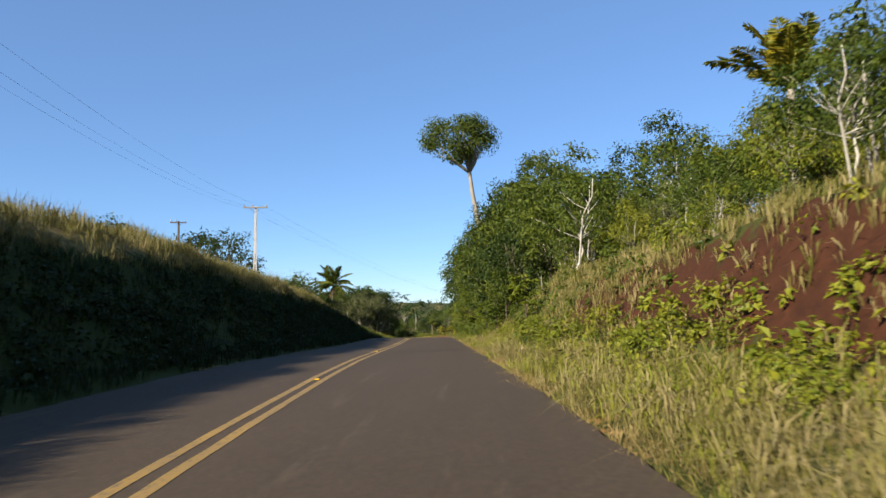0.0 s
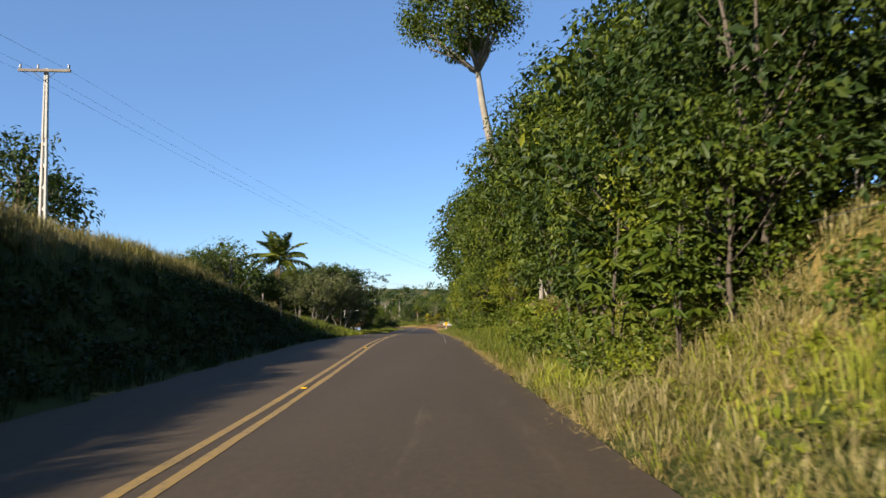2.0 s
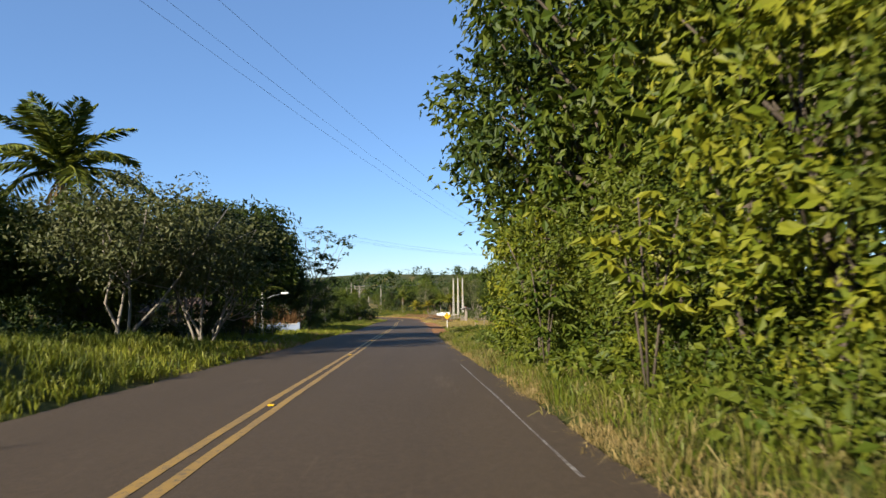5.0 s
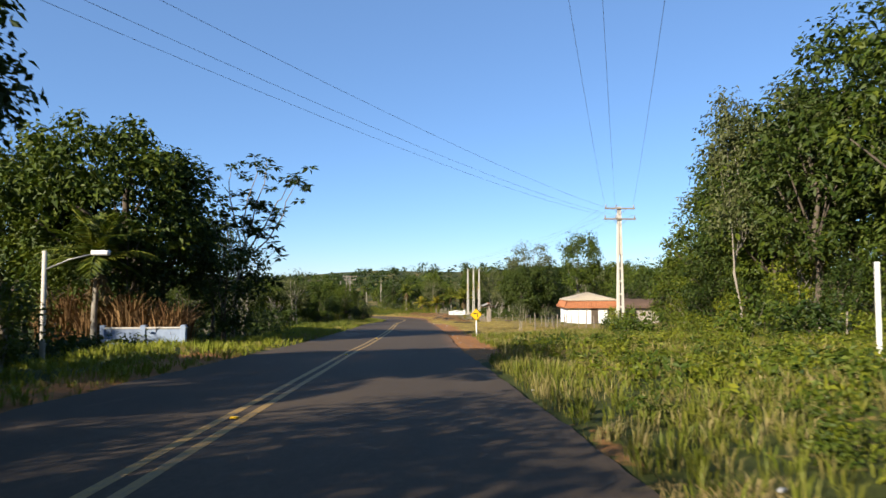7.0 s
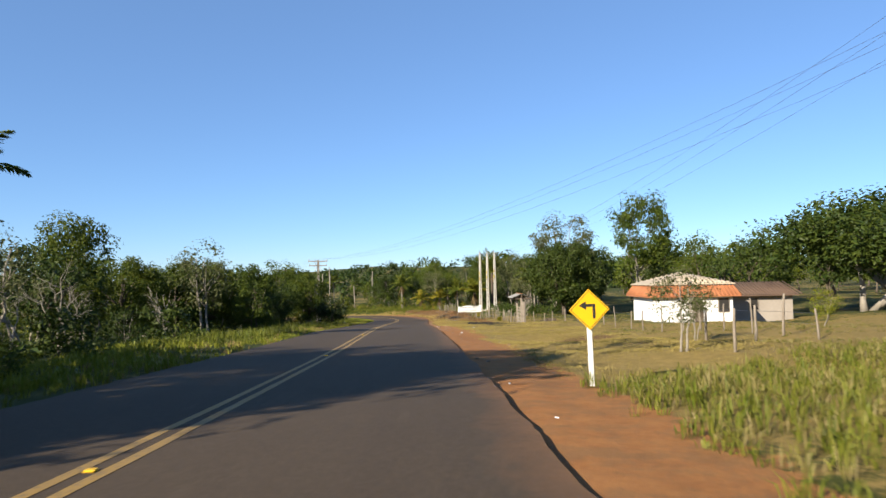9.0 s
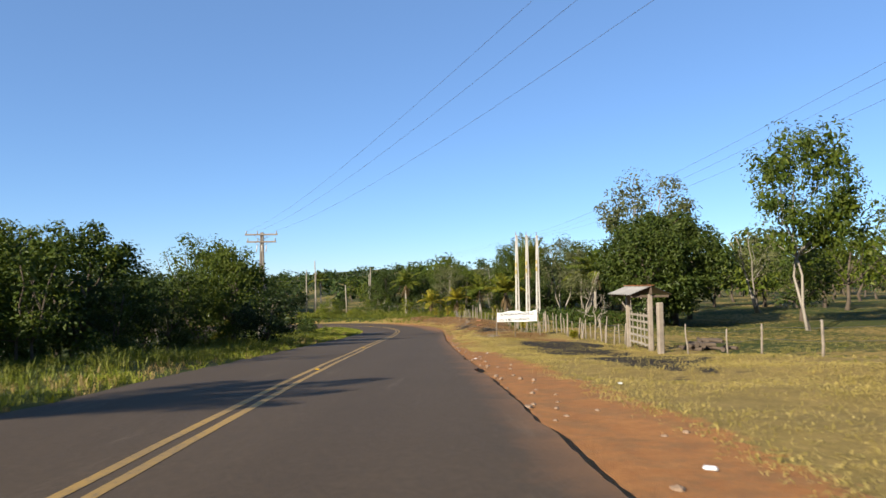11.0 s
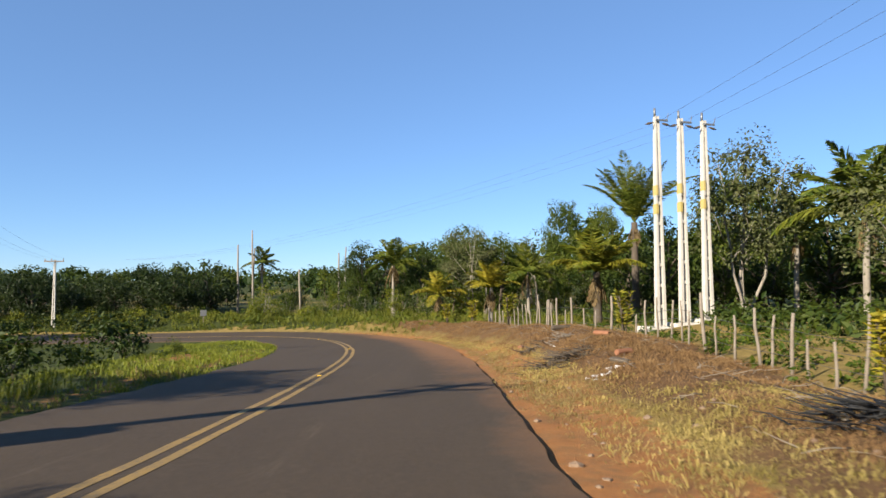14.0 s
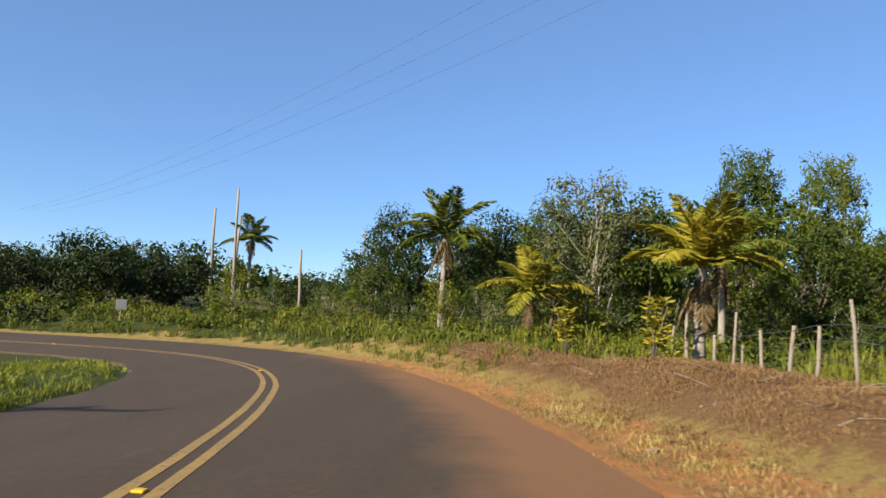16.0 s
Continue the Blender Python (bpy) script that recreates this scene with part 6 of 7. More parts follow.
# ---- roofed gate of the farm track ----
def roofed_gate():
    a, b2 = Vector((1.14, 195.3, 0)), Vector((1.12, 198.7, 0))
    g = floor_at(1.13, 196.5)
    run = (b2 - a)
    turn = math.atan2(run.y, run.x)
    L = run.length
    t = thing("roofed_gate", "wooden farm gate under a small gabled sheet roof", "gate", Matrix.Translation((a.x, a.y, g)) @ Matrix.Rotation(turn, 4, "Z"))
    part("post", Build().box((-0.10, -0.09, -0.4), (0.10, 0.09, 2.27), bevel=0.025).mesh("post", WOOD_GREY), t, "thick squared grey post")
    part("post", Build().box((L - 0.10, -0.09, -0.4), (L + 0.10, 0.09, 2.27), bevel=0.025).mesh("post", WOOD_GREY), t, "thick squared grey post")
    for sx in (0.0, L):
        part("beam", Build().box((sx - 0.05, -0.74, 2.14), (sx + 0.05, 0.74, 2.24), bevel=0.01).mesh("beam", WOOD_DARK), t)
    part("ridge_beam", Build().box((-0.2, -0.04, 2.27), (L + 0.2, 0.04, 2.53)).mesh("ridge_beam", WOOD_DARK), t)
    for sy in (-1, 1):
        co, fs = [], []
        n = 36
        for lift in (0.0, -0.02):
            for i in range(n + 1):
                x = -0.25 + (L + 0.5) * i / n
                w = 0.018 * math.sin(i * 2 * math.pi / 3)
                co += [(x, 0.0, 2.60 + w + lift), (x, sy * 0.82, 2.27 + w + lift)]
        k = 2 * (n + 1)
        for i in range(n):
            q = 2 * i
            fs += [(q, q + 1, q + 3, q + 2), (k + q, k + q + 2, k + q + 3, k + q + 1)]
        part("roof_sheet", mesh_of("roof_sheet", co, fs, SHEET, True), t, "corrugated grey roof sheet")
        part("ridge_cap", Build().box((-0.26, min(0, sy * 0.12), 2.612), (L + 0.26, max(0, sy * 0.12), 2.63)).mesh("ridge_cap", TILE_RED), t, "rust-red ridge cap")
    for k, z in enumerate((0.2, 0.5, 0.8, 1.1, 1.35)):
        part("rail", Build().box((0.14, -0.05, z), (L - 0.11, -0.015, z + 0.09), bevel=0.006).mesh("rail", BARK_PALE), t)
    for k in range(6):
        x = 0.25 + k * (L - 0.5) / 5
        m = Matrix.Translation((x, 0.0, 0.15)) @ Matrix.Rotation((-0.12, 0.1, 0.0, -0.1, 0.12, 0.02)[k], 4, "Y")
        part("pale", Build().box((-0.045, -0.012, 0), (0.045, 0.012, 1.36), m, 0.005).mesh("pale", BARK_PALE), t)


roofed_gate()
g = floor_at(1.23, 194.3)
thing("gate_post", "free-standing thick squared grey wooden post", "gate post", Matrix.Translation((1.23, 194.3, g)) @ Matrix.Rotation(0.2, 4, "Z"),
      me=Build().box((-0.11, -0.10, -0.4), (0.11, 0.10, 1.9), bevel=0.03).mesh("gate_post", WOOD_GREY))


def log_pile():
    r = random.Random(12)
    t = thing("log_pile", "heap of short dark cut logs in the field", "firewood", Matrix.Translation((3.6, 195.8, floor_at(3.6, 195.8))))
    for k in range(26):
        lay = k // 10
        x, y, z = r.uniform(-0.9, 0.9) * (1 - lay * 0.25), r.uniform(-0.4, 0.4), 0.09 + lay * 0.15
        L, rad = r.uniform(0.25, 0.4), r.uniform(0.06, 0.1)
        m = Matrix.Translation((x, y, z)) @ Matrix.Rotation(r.uniform(0, 3.1), 4, "Z")
        b = Build().tube([(-L, 0, 0), (L, 0, r.uniform(-0.03, 0.05))], [rad, rad * 0.9], 8)
        part("log", b.mesh("log", WOOD_DARK, False), t, m=m)


log_pile()


# ---- houses ----
def hip_roof(w, d, z0, z1, over, inset, mat):
    """Four sloping tiled faces with thickness and raised rows of tiles; the ridge runs along x."""
    x0, x1, y0, y1 = -over, w + over, -over, d + over
    rid0, rid1 = inset, w - inset
    co = [(x0, y0, z0), (x1, y0, z0), (x1, y1, z0), (x0, y1, z0), (rid0, d / 2, z1), (rid1, d / 2, z1)]
    lowr = [(x, y, z - 0.08) for x, y, z in co]
    b = Build().add(co + lowr, [(0, 1, 5, 4), (1, 2, 5), (2, 3, 4, 5), (3, 0, 4), (7, 6, 10, 11), (8, 7, 11), (9, 8, 11, 10), (6, 9, 10), (0, 6, 7, 1), (1, 7, 8, 2), (2, 8, 9, 3), (3, 9, 6, 0)])
    return b.mesh("roof", mat)


def tile_rows(parent, w, d, z0, z1, over, inset, mat):
    """Rounded rows of tiles running up the two long slopes."""
    n = int((w + 2 * over) / 0.3)
    for sy in (0, 1):
        b = Build()
        for i in range(n + 1):
            x = -over + 0.1 + i * 0.3
            f = min(1.0, (x + over) / (inset + over), (w + over - x) / (inset + over))
            if f < 0.08:
                continue
            ya, yb = -over, -over + (d / 2 + over) * f
            za, zb = z0, z0 + (z1 - z0) * f
            if sy:
                ya, yb = d - ya, d - yb
            b.tube([(x, ya, za + 0.02), (x, yb, zb + 0.02)], [0.055, 0.055], 5)
        part("roof_cover", b.mesh("roof_cover", mat, True), parent, "rows of rounded roof tiles")


def window(parent, x, z, w, h, y=-0.01, mat=None):
    # no opening: the near-black box paints the unlit room behind
    f = part("window", Build().box((x, y - 0.03, z), (x + w, y + 0.02, z + h)).mesh("window", DARK_HOLE), parent, "dark panel standing for the unlit window opening")
    fr = Build()
    for lo, hi in (((x - 0.05, z - 0.05), (x + w + 0.05, z)), ((x - 0.05, z + h), (x + w + 0.05, z + h + 0.05)), ((x - 0.05, z), (x, z + h)), ((x + w, z), (x + w + 0.05, z + h))):
        fr.box((lo[0], y - 0.05, lo[1]), (hi[0], y + 0.03, hi[1]))
    part("window_frame", fr.mesh("window_frame", WOOD_GREY), f)


def white_house():
    x, y = 9.65, 187.0
    g = floor_at(x + 3, y + 3)
    t = thing("house", "small white house with red skirt roof and bleached hip roof", "house", Matrix.Translation((x, y, g)) @ Matrix.Rotation(-0.03, 4, "Z"))
    w, d = 5.6, 6.0
    part("wall", Build().box((0, 0, -0.4), (w, d, 2.9), bevel=0.01).mesh("wall", PLASTER), t, "whitewashed wall")
    o, n2 = 0.45, 0.05
    outer = [(-o, -o, 2.05), (w + o, -o, 2.05), (w + o, d + o, 2.05), (-o, d + o, 2.05)]
    inner = [(n2, n2, 2.85), (w - n2, n2, 2.85), (w - n2, d - n2, 2.85), (n2, d - n2, 2.85)]
    co = outer + inner + [(x1, y1, z1 - 0.07) for x1, y1, z1 in outer + inner]
    fs = []
    for k in range(4):
        q = (k + 1) % 4
        fs += [(k, q, 4 + q, 4 + k), (8 + q, 8 + k, 12 + k, 12 + q), (k, 8 + k, 8 + q, q)]
    skirt = part("skirt_roof", Build().add(co, fs).mesh("skirt_roof", TILE_RED), t, "orange-red clay tile skirt roof")
    rows = Build()
    for k in range(24):
        v = k / 23
        rows.tube([(-o + v * (w + 2 * o), -o, 2.07), (n2 + v * (w - 2 * n2), n2, 2.87)], [0.055, 0.055], 5)
        rows.tube([(-o, -o + v * (d + 2 * o), 2.07), (n2, n2 + v * (d - 2 * n2), 2.87)], [0.055, 0.055], 5)
    part("roof_cover", rows.mesh("roof_cover", TILE_RED, True), skirt)
    top = part("roof", hip_roof(w, d, 2.93, 3.75, 0.15, 2.7, TILE_PALE), t, "sun-bleached hip roof")
    tile_rows(top, w, d, 2.93, 3.75, 0.15, 2.7, TILE_PALE)
    part("door", Build().box((2.7, -0.04, -0.1), (3.5, 0.02, 1.95)).mesh("door", WOOD_DARK), t, "dark wooden door")
    window(t, 4.6, 0.9, 0.7, 0.9)


def grey_house():
    x, y = 15.9, 190.0
    g = floor_at(x + 2.5, y + 2.5)
    t = thing("house", "low house of bare render with a weathered brown tile roof", "house", Matrix.Translation((x, y, g)) @ Matrix.Rotation(0.02, 4, "Z"))
    w, d = 5.2, 5.0
    part("wall", Build().box((0, 0, -0.4), (w, d, 2.35), bevel=0.01).mesh("wall", MUD_WALL), t)
    b = Build()
    co = [(-0.3, -0.5, 2.2), (w + 0.3, -0.5, 2.2), (w + 0.3, d + 0.5, 2.2), (-0.3, d + 0.5, 2.2), (-0.3, d / 2, 3.15), (w + 0.3, d / 2, 3.15)]
    b.add(co + [(p, q, z - 0.08) for p, q, z in co], [(0, 1, 5, 4), (2, 3, 4, 5), (7, 6, 10, 11), (9, 8, 11, 10), (0, 6, 7, 1), (2, 8, 9, 3), (1, 7, 11, 5), (5, 11, 8, 2), (3, 9, 10, 4), (4, 10, 6, 0)])
    roof = part("roof", b.mesh("roof", TILE_OLD), t, "weathered brown tile roof")
    rows = Build()
    for i in range(20):
        rows.tube([(-0.2 + i * 0.31, -0.5, 2.24), (-0.2 + i * 0.31, d / 2, 3.18)], [0.05, 0.05], 5)
    part("roof_cover", rows.mesh("roof_cover", TILE_OLD, True), roof)
    part("gable", Build().add([(w - 0.01, 0, 2.35), (w - 0.01, d, 2.35), (w - 0.01, d / 2, 3.0), (w - 0.2, 0, 2.35), (w - 0.2, d, 2.35), (w - 0.2, d / 2, 3.0)],
                                  [(0, 1, 2), (5, 4, 3), (0, 3, 4, 1), (1, 4, 5, 2), (2, 5, 3, 0)]).mesh("gable", MUD_WALL), t)
    window(t, 2.0, 1.1, 0.5, 0.8)


white_house()
grey_house()


def hamlet():
    """Low wall and shaded cottage among the trees on the left."""
    g = floor_at(-16.4, 133.6)
    t = thing("garden_wall", "low pale-blue painted garden wall with peeling stains", "wall", Matrix.Translation((-18.2, 133.4, g)) @ Matrix.Rotation(0.08, 4, "Z"))
    part("panel", Build().box((0, -0.07, -0.3), (3.2, 0.07, 0.72), bevel=0.01).mesh("panel", BLUE_WALL), t)
    part("coping", Build().box((-0.05, -0.11, 0.72), (3.25, 0.11, 0.78), bevel=0.01).mesh("coping", CONCRETE), t)
    for k in range(3):
        part("pillar", Build().box((k * 1.56 - 0.1, -0.12, -0.3), (k * 1.56 + 0.1, 0.12, 0.86), bevel=0.01).mesh("pillar", BLUE_WALL), t)
    x, y = -24.5, 121.5
    g = floor_at(x + 2, y + 2)
    t = thing("house", "shaded cottage with a low brown tile roof under the trees", "house", Matrix.Translation((x, y, g)))
    part("wall", Build().box((0, 0, -0.4), (6, 4.5, 2.0), bevel=0.01).mesh("wall", MUD_WALL), t)
    roof = part("roof", hip_roof(6, 4.5, 1.95, 2.9, 0.5, 1.8, TILE_OLD), t, "brown clay tile roof")
    tile_rows(roof, 6, 4.5, 1.95, 2.9, 0.5, 1.8, TILE_OLD)
    window(t, 1.2, 0.8, 0.8, 0.8)
    part("door", Build().box((3.4, -0.04, -0.1), (4.2, 0.02, 1.8)).mesh("door", WOOD_DARK), t)


hamlet()
grass("dry_hedge", "rust-brown dry hedge behind the blue garden wall", "hedge", (134.2, 135.6), (-13.0, -7.4), 60, 2.0, BRUSH_DRY, 23, 0.05, None, 0.5, 14, 0.2)


# ---- bare trunks, snags and dry hedge ----
def bare_trunk(x, y, top, lean, label="bare pale dead palm trunk", r0=0.105):
    g = floor_at(x, y)
    h = top - g
    b = Build().tube([(0, 0, -0.3), (lean * h * 0.3, 0.05, h * 0.35), (lean * h * 0.7, -0.03, h * 0.7), (lean * h, 0, h)], [r0 * 1.25, r0, r0 * 0.9, r0 * 0.7], 8)
    thing("dead_palm", label, "dead tree", Matrix.Translation((x, y, g)), me=b.mesh("dead_palm", BARK_PALE, True))


for x, y, top, lean in ((-28.9, 283.0, 0.9, -0.02), (-30.3, 282.5, -0.6, -0.01), (-29.3, 283.6, -0.9, 0.05), (-20.4, 284.5, -1.4, 0.0), (-23.6, 281, -3.2, -0.04), (-16.6, 277, -3.0, 0.0), (-21.6, 296, 0.0, 0.02), (-11.0, 272, -4.8, 0.0)):
    bare_trunk(x, y, top, lean)


def bare_tree(x, y, high, seed, label):
    r = np.random.RandomState(seed)
    b = Build()

    def grow(a, d, L, rad, depth):
        z = a + d * L
        limb(b, r, a, z, rad, 0.2, 5 if depth > 1 else 4, 4)
        if depth:
            for _ in range(3):
                grow(a + (z - a) * r.uniform(0.6, 1.0), unit(d + r.randn(3) * 0.6 + np.array([0, 0, 0.15])), L * r.uniform(0.5, 0.75), rad * 0.45, depth - 1)
    for k in range(2):
        grow(np.array([0, 0, -0.2]), unit(np.array([r.randn() * 0.35, r.randn() * 0.35, 1.0])), high * 0.42, high * 0.02, 3)
    thing("bare_tree", label, "dead tree", Matrix.Translation((x, y, floor_at(x, y))), me=b.mesh("bare_tree", BARK_PALE, True))


bare_tree(-13.6, 106, 4.2, 1, "pale leafless branching tree by the grassy slope")
bare_tree(-15.5, 108.5, 3.6, 2, "pale leafless branching tree by the grassy slope")
bare_tree(7.7, 29.2, 4.6, 3, "white-barked bare tree on the hillside")
bare_tree(7.6, 38, 6.0, 5, "white-barked bare tree on the hillside")
bare_tree(4.5, 222.8, 3.6, 6, "fallen-looking bare branches behind the fence")
bare_tree(-33, 190, 6.0, 8, "pale leafless branching tree in the thicket")
bare_tree(-27, 179, 6.0, 9, "pale leafless branching tree in the thicket")
bare_tree(-29, 200, 5.5, 10, "pale leafless branching tree in the thicket")


for k, (x, y, h) in enumerate(((-21.5, 164, 5.2), (-24, 171, 5.6), (-21.6, 178, 5.0), (-23.6, 185, 5.2), (-26.5, 167, 6.0))):
    bare_tree(x, y, h, 60 + k, "pale leafless branching tree in the thicket")


# ---- strap-leaved garden plants along the fence ----
def strap_plant(x, y, high, seed):
    r = np.random.RandomState(seed)
    t = thing("dracaena_plant", "yellow-striped strap-leaved plant by the fence", "plant", Matrix.Translation((x, y, floor_at(x, y))))
    b = Build()
    leaves = []
    for k in range(4):
        d = np.array([r.randn() * 0.09, r.randn() * 0.09, 1.0])
        b.tube([(0, 0, -0.1), tuple(d * high * 0.5), tuple(d * high * np.array([1.2, 1.2, 0.92]))], [0.03, 0.025, 0.02], 5)
        n = 60
        v = r.uniform(0.3, 1.0, n)
        a = r.uniform(0, 6.28, n)
        at = d * high * v[:, None]
        way = unit(np.stack([np.cos(a), np.sin(a), 0.55 - 0.5 * r.rand(n)], 1))
        leaves.append(leaf_blades(r, at, way, 0.2 + 0.12 * r.rand(n), np.full(n, 0.06), 0.15))
    part("stem", b.mesh("stem", BARK, True), t)
    co, fs = join(leaves)
    part("leaves", mesh_of("leaves", co, fs, PALM_YELLOW), t, "yellow-green strap leaves")


for k, (x, y, h) in enumerate(((-5.7, 244.5, 1.5), (-7.25, 251.6, 1.35), (-8.7, 255.4, 1.2), (-2.6, 234.5, 1.6), (-1.2, 222.5, 1.4), (0.2, 207.5, 0.5))):
    strap_plant(x, y, h, k)


# ---- litter, stones and brush ----
def bits():
    r = random.Random(3)
    for k in range(22):
        st = r.uniform(4, 250)
        u = r.choice((r.uniform(3.6, 4.8), r.uniform(4.2, 6.5)))
        x, y = (float(v[0]) for v in at_road(st, u))
        z = floor_at(x, y) if u > 3.95 else float(road_z(st)) + 0.004
        s = r.uniform(0.025, 0.06)
        b = Build().box((-s, -s * 0.6, 0), (s, s * 0.6, s * 0.5), Matrix.Rotation(r.uniform(0, 3), 4, "Z") @ Matrix.Rotation(r.uniform(-0.3, 0.3), 4, "X"), s * 0.2)
        thing("litter", "small scrap of white litter on the roadside", "litter", Matrix.Translation((x, y, z)), "roadside litter", b.mesh("litter", LITTER))
    for k in range(150):
        st = r.uniform(124, 246) if k < 70 else r.uniform(176, 222)
        u = r.uniform(4.1, 6.0) if k < 70 else r.uniform(3.95, 4.9)
        x, y = (float(v[0]) for v in at_road(st, u))
        s = r.uniform(0.02, 0.07)
        bm = bmesh.new()
        bmesh.ops.create_icosphere(bm, subdivisions=1, radius=s)
        for v in bm.verts:
            v.co = Vector((v.co.x * r.uniform(0.8, 1.3), v.co.y * r.uniform(0.8, 1.3), v.co.z * r.uniform(0.5, 0.8)))
        me = bpy.data.meshes.new("stone")
        bm.to_mesh(me)
        bm.free()
        me.materials.append(STONE)
        thing("stone", "loose pale stone on the dirt shoulder", "stone", Matrix.Translation((x, y, floor_at(x, y) + s * 0.2)), "stones on the shoulder", me)


bits()


def cut_branches():
    """Dry sticks lying on the cleared bank."""
    r = np.random.RandomState(8)
    b = Build()
    for k in range(420):
        st, u = r.uniform(214, 262), r.uniform(6.0, 9.6)
        x, y = (float(v[0]) for v in at_road(st, u))
        z = floor_at(x, y) + 0.02
        a, L = r.uniform(0, 6.28), r.uniform(0.2, 0.6)
        d = np.array([math.cos(a), math.sin(a), r.uniform(-0.05, 0.35)]) * L
        p = np.array([x, y, z])
        b.tube([p, p + d * 0.5 + r.randn(3) * 0.04, p + d], [0.008, 0.006, 0.003], 4)
    tagged(new("dry_sticks", b.mesh("dry_sticks", WOOD_GREY, True)), "dry cut sticks scattered over the cleared bank", "brush", kind="stuff")


cut_branches()


def rubble():
    """Pale broken rubble and a scrap of plastic dumped on the cleared bank."""
    r = random.Random(21)
    for k in range(24):
        st, u = (r.gauss(224.6, 0.28), r.gauss(6.0, 0.15)) if k < 14 else (r.uniform(214, 233), r.uniform(5.9, 7.6))
        x, y = (float(v[0]) for v in at_road(st, u))
        s = r.uniform(0.03, 0.06)
        bm = bmesh.new()
        bmesh.ops.create_icosphere(bm, subdivisions=1, radius=s)
        for v in bm.verts:
            v.co = Vector((v.co.x * r.uniform(0.8, 1.6), v.co.y * r.uniform(0.8, 1.3), v.co.z * r.uniform(0.4, 0.8)))
        me = bpy.data.meshes.new("rubble")
        bm.to_mesh(me)
        bm.free()
        me.materials.append(LITTER if k < 14 else STONE)
        thing("rubble", "pale broken lump of rubble on the cleared bank", "rubble", Matrix.Translation((x, y, floor_at(x, y) + s * 0.25)) @ Matrix.Rotation(r.uniform(0, 6), 4, "Z"), "rubble on the bank", me)


rubble()


def brush_heap(x, y, wide, n, seed, mat, label):
    """A low heap of broken sticks."""
    r = np.random.RandomState(seed)
    b = Build()
    for k in range(n):
        d = r.randn(2) * wide * 0.42
        px, py = x + d[0], y + d[1]
        h = max(0.0, 0.34 * wide * (1 - np.hypot(*d) / wide)) * r.rand()
        p = np.array([px, py, floor_at(px, py) + 0.02 + h])
        a, L = r.uniform(0, 6.28), r.uniform(0.2, 0.75) * min(1.0, wide + 0.3)
        way = np.array([math.cos(a), math.sin(a), r.uniform(-0.1, 0.3)]) * L
        b.tube([p, p + way * 0.5 + r.randn(3) * 0.03, p + way], [r.uniform(0.006, 0.014), 0.008, 0.004], 4)
    thing("brush_heap", label, "brush", me=b.mesh("brush_heap", mat, True))


brush_heap(-5.6, 227.9, 0.8, 170, 1, BARK, "heap of grey-brown dry twigs on the cleared bank")
brush_heap(-6.0, 231.7, 0.4, 46, 2, BARK, "small heap of dark twigs on the cleared bank")
brush_heap(-5.3, 230.9, 0.5, 40, 3, WOOD_GREY, "small heap of pale twigs on the cleared bank")
brush_heap(-4.0, 217.9, 0.7, 110, 4, INK, "heap of charred black sticks on the cleared bank")
brush_heap(-4.1, 211.2, 0.5, 40, 5, BARK_PALE, "small heap of pale twigs on the dry bank")
CLAY = plain("fired_clay", (0.165, 0.066, 0.033), (0.253, 0.121, 0.066), 0.85, 6, 0.4, 0.01)
for x, y, L, turn, mat, label in ((-4.35, 227.0, 0.24, 0.5, CLAY, "broken red clay block lying on the bank"), (-4.3, 229.7, 0.22, 2.4, CLAY, "broken red clay block lying on the bank"), (-6.1, 233.1, 0.16, 1.1, CLAY, "broken red clay block lying on the bank"),
                                  (-4.9, 232.8, 0.34, 0.3, BARK, "short sawn log lying on the bank"), (-4.8, 225.4, 0.3, 1.9, BARK, "short sawn log lying on the bank")):
    b = Build().tube([(-L, 0, 0), (-L * 0.9, 0, 0), (L * 0.9, 0.02, 0.01), (L, 0.02, 0.01)], [0.06, 0.075, 0.07, 0.055], 8)
    thing("clay_block" if mat is CLAY else "log", label, "debris" if mat is CLAY else "log", Matrix.Translation((x, y, floor_at(x, y) + 0.05)) @ Matrix.Rotation(turn, 4, "Z"), me=b.mesh("debris", mat))


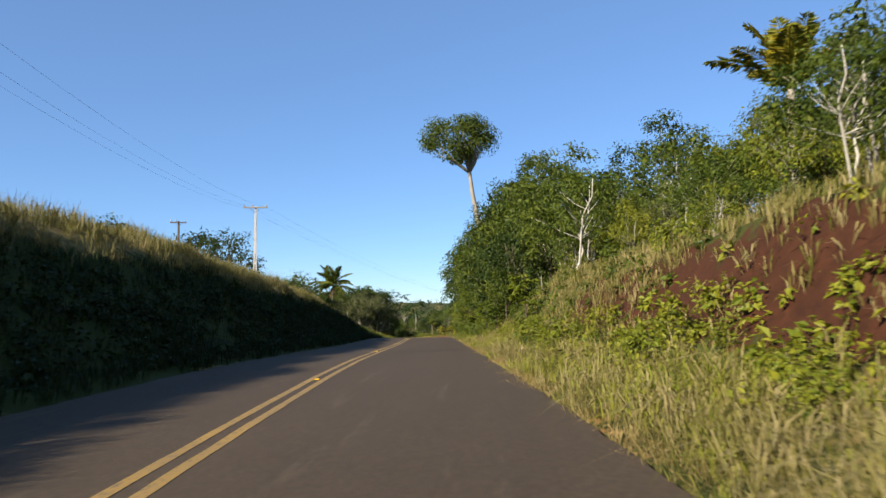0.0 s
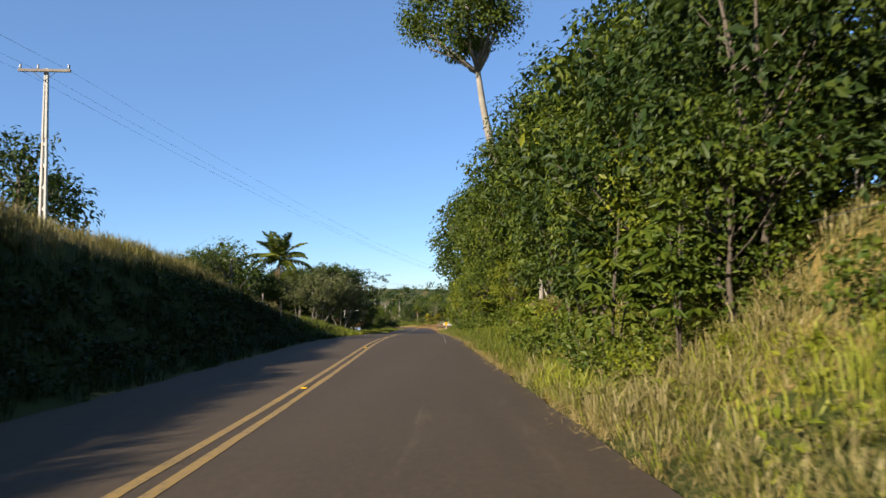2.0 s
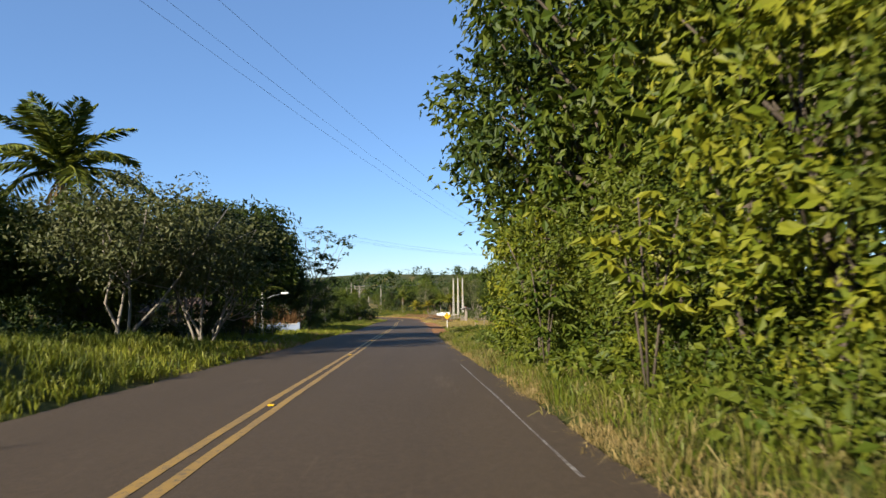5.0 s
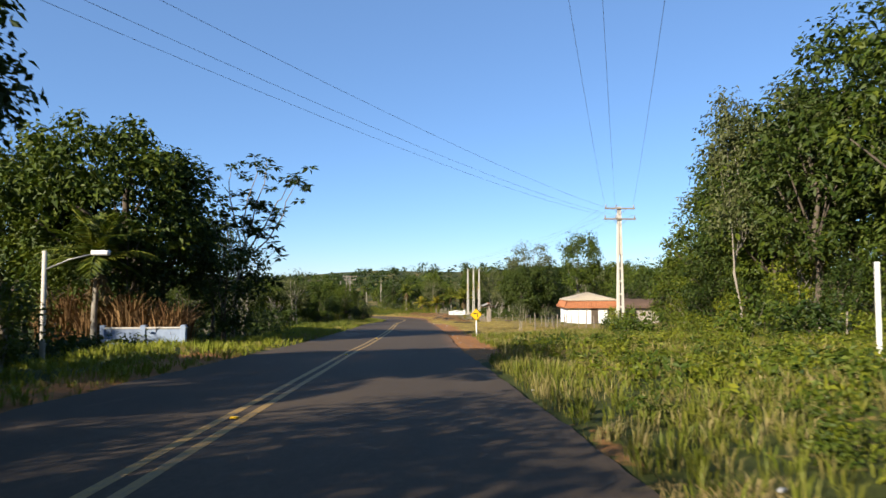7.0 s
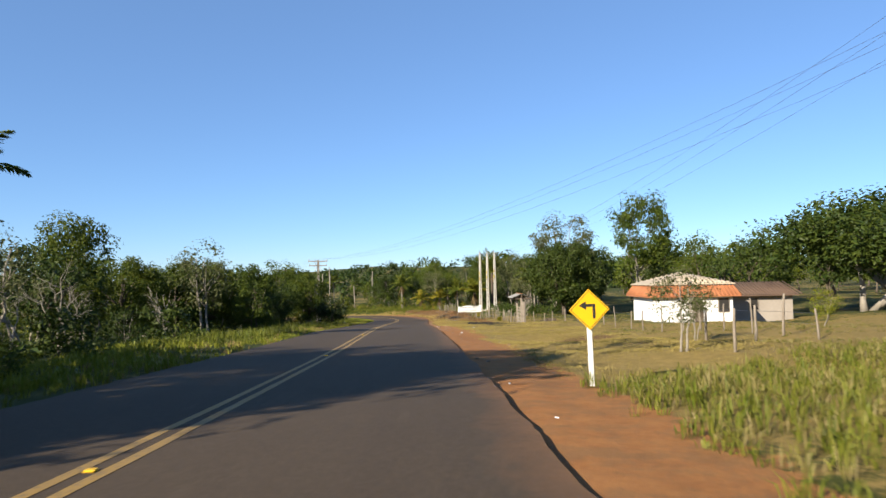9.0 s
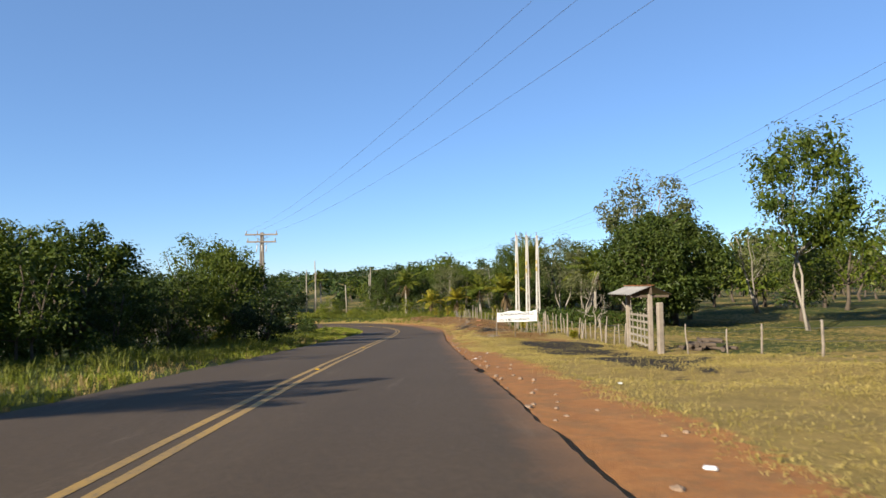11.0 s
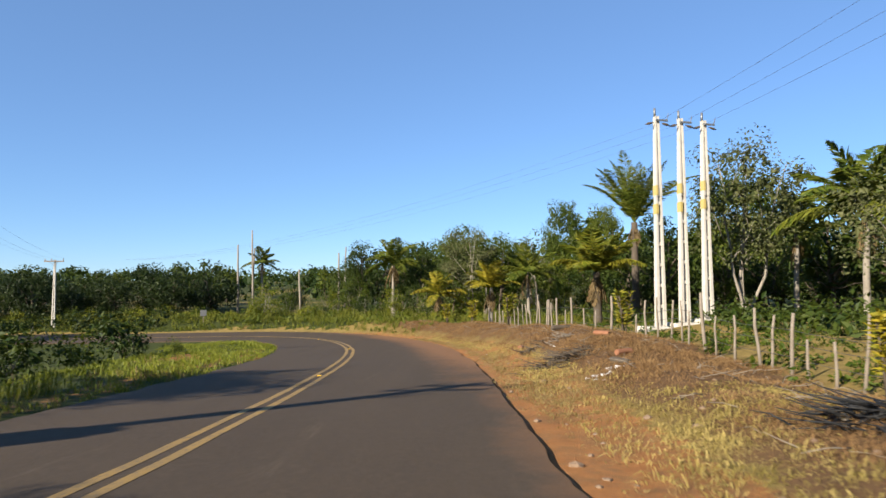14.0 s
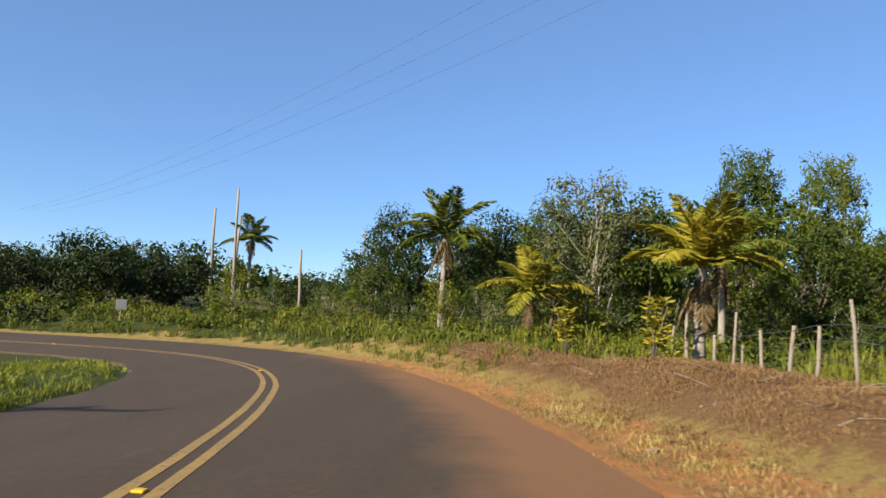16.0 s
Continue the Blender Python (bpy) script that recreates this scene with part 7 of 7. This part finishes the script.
# ---- large-leaved saplings and the pale trunk in the forest wall ----
def palmate_sapling(x, y, high, seed, mat, label):
    """A thin stem with hand-shaped leaves on long stalks."""
    r = np.random.RandomState(seed)
    t = thing("large_leaved_sapling", label, "sapling", Matrix.Translation((x, y, floor_at(x, y))))
    blades = []
    for k in range(3):
        top = np.array([r.randn() * 0.35, r.randn() * 0.35, high * (0.7 + 0.3 * r.rand())])
        part("stem", Build().tube([(0, 0, -0.2), top * np.array([0.4, 0.4, 0.5]), top], [0.022, 0.017, 0.010], 5).mesh("stem", BARK, True), t)
        for q in range(13):
            f = 0.45 + 0.55 * r.rand()
            a = r.uniform(0, 6.28)
            foot = top * np.array([f * 0.9, f * 0.9, f])
            hub = top * f + np.array([math.cos(a) * 0.38, math.sin(a) * 0.38, 0.12 * r.randn()])
            n = 8
            w = np.linspace(0, 6.28, n, endpoint=False) + r.rand()
            way = unit(np.stack([np.cos(w), np.sin(w), np.full(n, -0.55)], 1) + np.array([math.cos(a), math.sin(a), 0]) * 0.35)
            blades.append(leaf_blades(r, np.repeat(hub[None], n, 0), way, 0.26 + 0.08 * r.rand(n), np.full(n, 0.095), 0.1))
            reach = np.linalg.norm(hub - foot)
            blades.append(leaf_blades(r, foot[None], ((hub - foot) / reach)[None], np.array([reach]), np.array([0.018]), 0.0))
    co, fs = join(blades)
    part("leaves", mesh_of("leaves", co, fs, mat), t)


for k, (st, u, h, mat) in enumerate(((29, 6.0, 2.4, LEAF_LIGHT), (39.5, 5.6, 3.0, LEAF_MID), (41.5, 5.2, 2.8, LEAF_MID), (56, 6.2, 1.2, LEAF_LIGHT), (71, 5.6, 3.4, LEAF_LIGHT), (74.5, 5.3, 3.8, LEAF_LIGHT), (77, 5.0, 2.6, LEAF_MID), (84, 5.2, 2.8, LEAF_LIGHT), (90, 5.0, 2.4, LEAF_MID))):
    x, y = (float(v[0]) for v in at_road(st, u))
    palmate_sapling(x, y, h, 40 + k, mat, "sapling with large hand-shaped bright leaves" if mat is LEAF_LIGHT else "sapling with large hand-shaped green leaves")


def pale_giant(x, y, high, r0, lean, seed):
    r = np.random.RandomState(seed)
    b = Build()
    n = 12
    pts = [np.array([lean * high * v * v + 0.12 * math.sin(v * 9), 0.1 * math.sin(v * 6 + 1), -0.3 + v * high]) for v in np.linspace(0, 1, n)]
    b.tube(pts, [r0 * (1.3 - 0.75 * v) * (1 + 0.08 * r.randn()) for v in np.linspace(0, 1, n)], 10)
    for k in range(6):
        i = r.randint(4, n - 1)
        limb(b, r, pts[i], pts[i] + np.array([r.randn() * 1.2, r.randn() * 1.2, 1.2 + r.rand()]), r0 * 0.3, 0.15, 5, 4)
    thing("dead_tree", "thick pale knotted dead tree standing in the forest edge", "dead tree", Matrix.Translation((x, y, floor_at(x, y))), me=b.mesh("dead_tree", BARK_PALE, True))


pale_giant(4.4, 64.6, 9.0, 0.26, -0.06, 3)
pale_giant(3.2, 84.0, 10.5, 0.2, -0.03, 4)
pale_giant(5.8, 52.0, 9.0, 0.18, 0.02, 5)

# small orchard trees and posts in the dry field
for k, x, y, h in (("pale2", 0.6, 153.7, 2.3), ("pale0", 3.5, 161, 2.0), ("light1", 9.5, 164, 1.6)):
    plant(k, x, y, h)
for k, (x, y) in enumerate(((1.5, 152.8), (3.6, 156.5), (4.2, 162), (6.6, 170))):
    thing("field_post", "short weathered wooden post in the dry field", "post", Matrix.Translation((x, y, floor_at(x, y))), "posts in the dry field", POSTS[k])
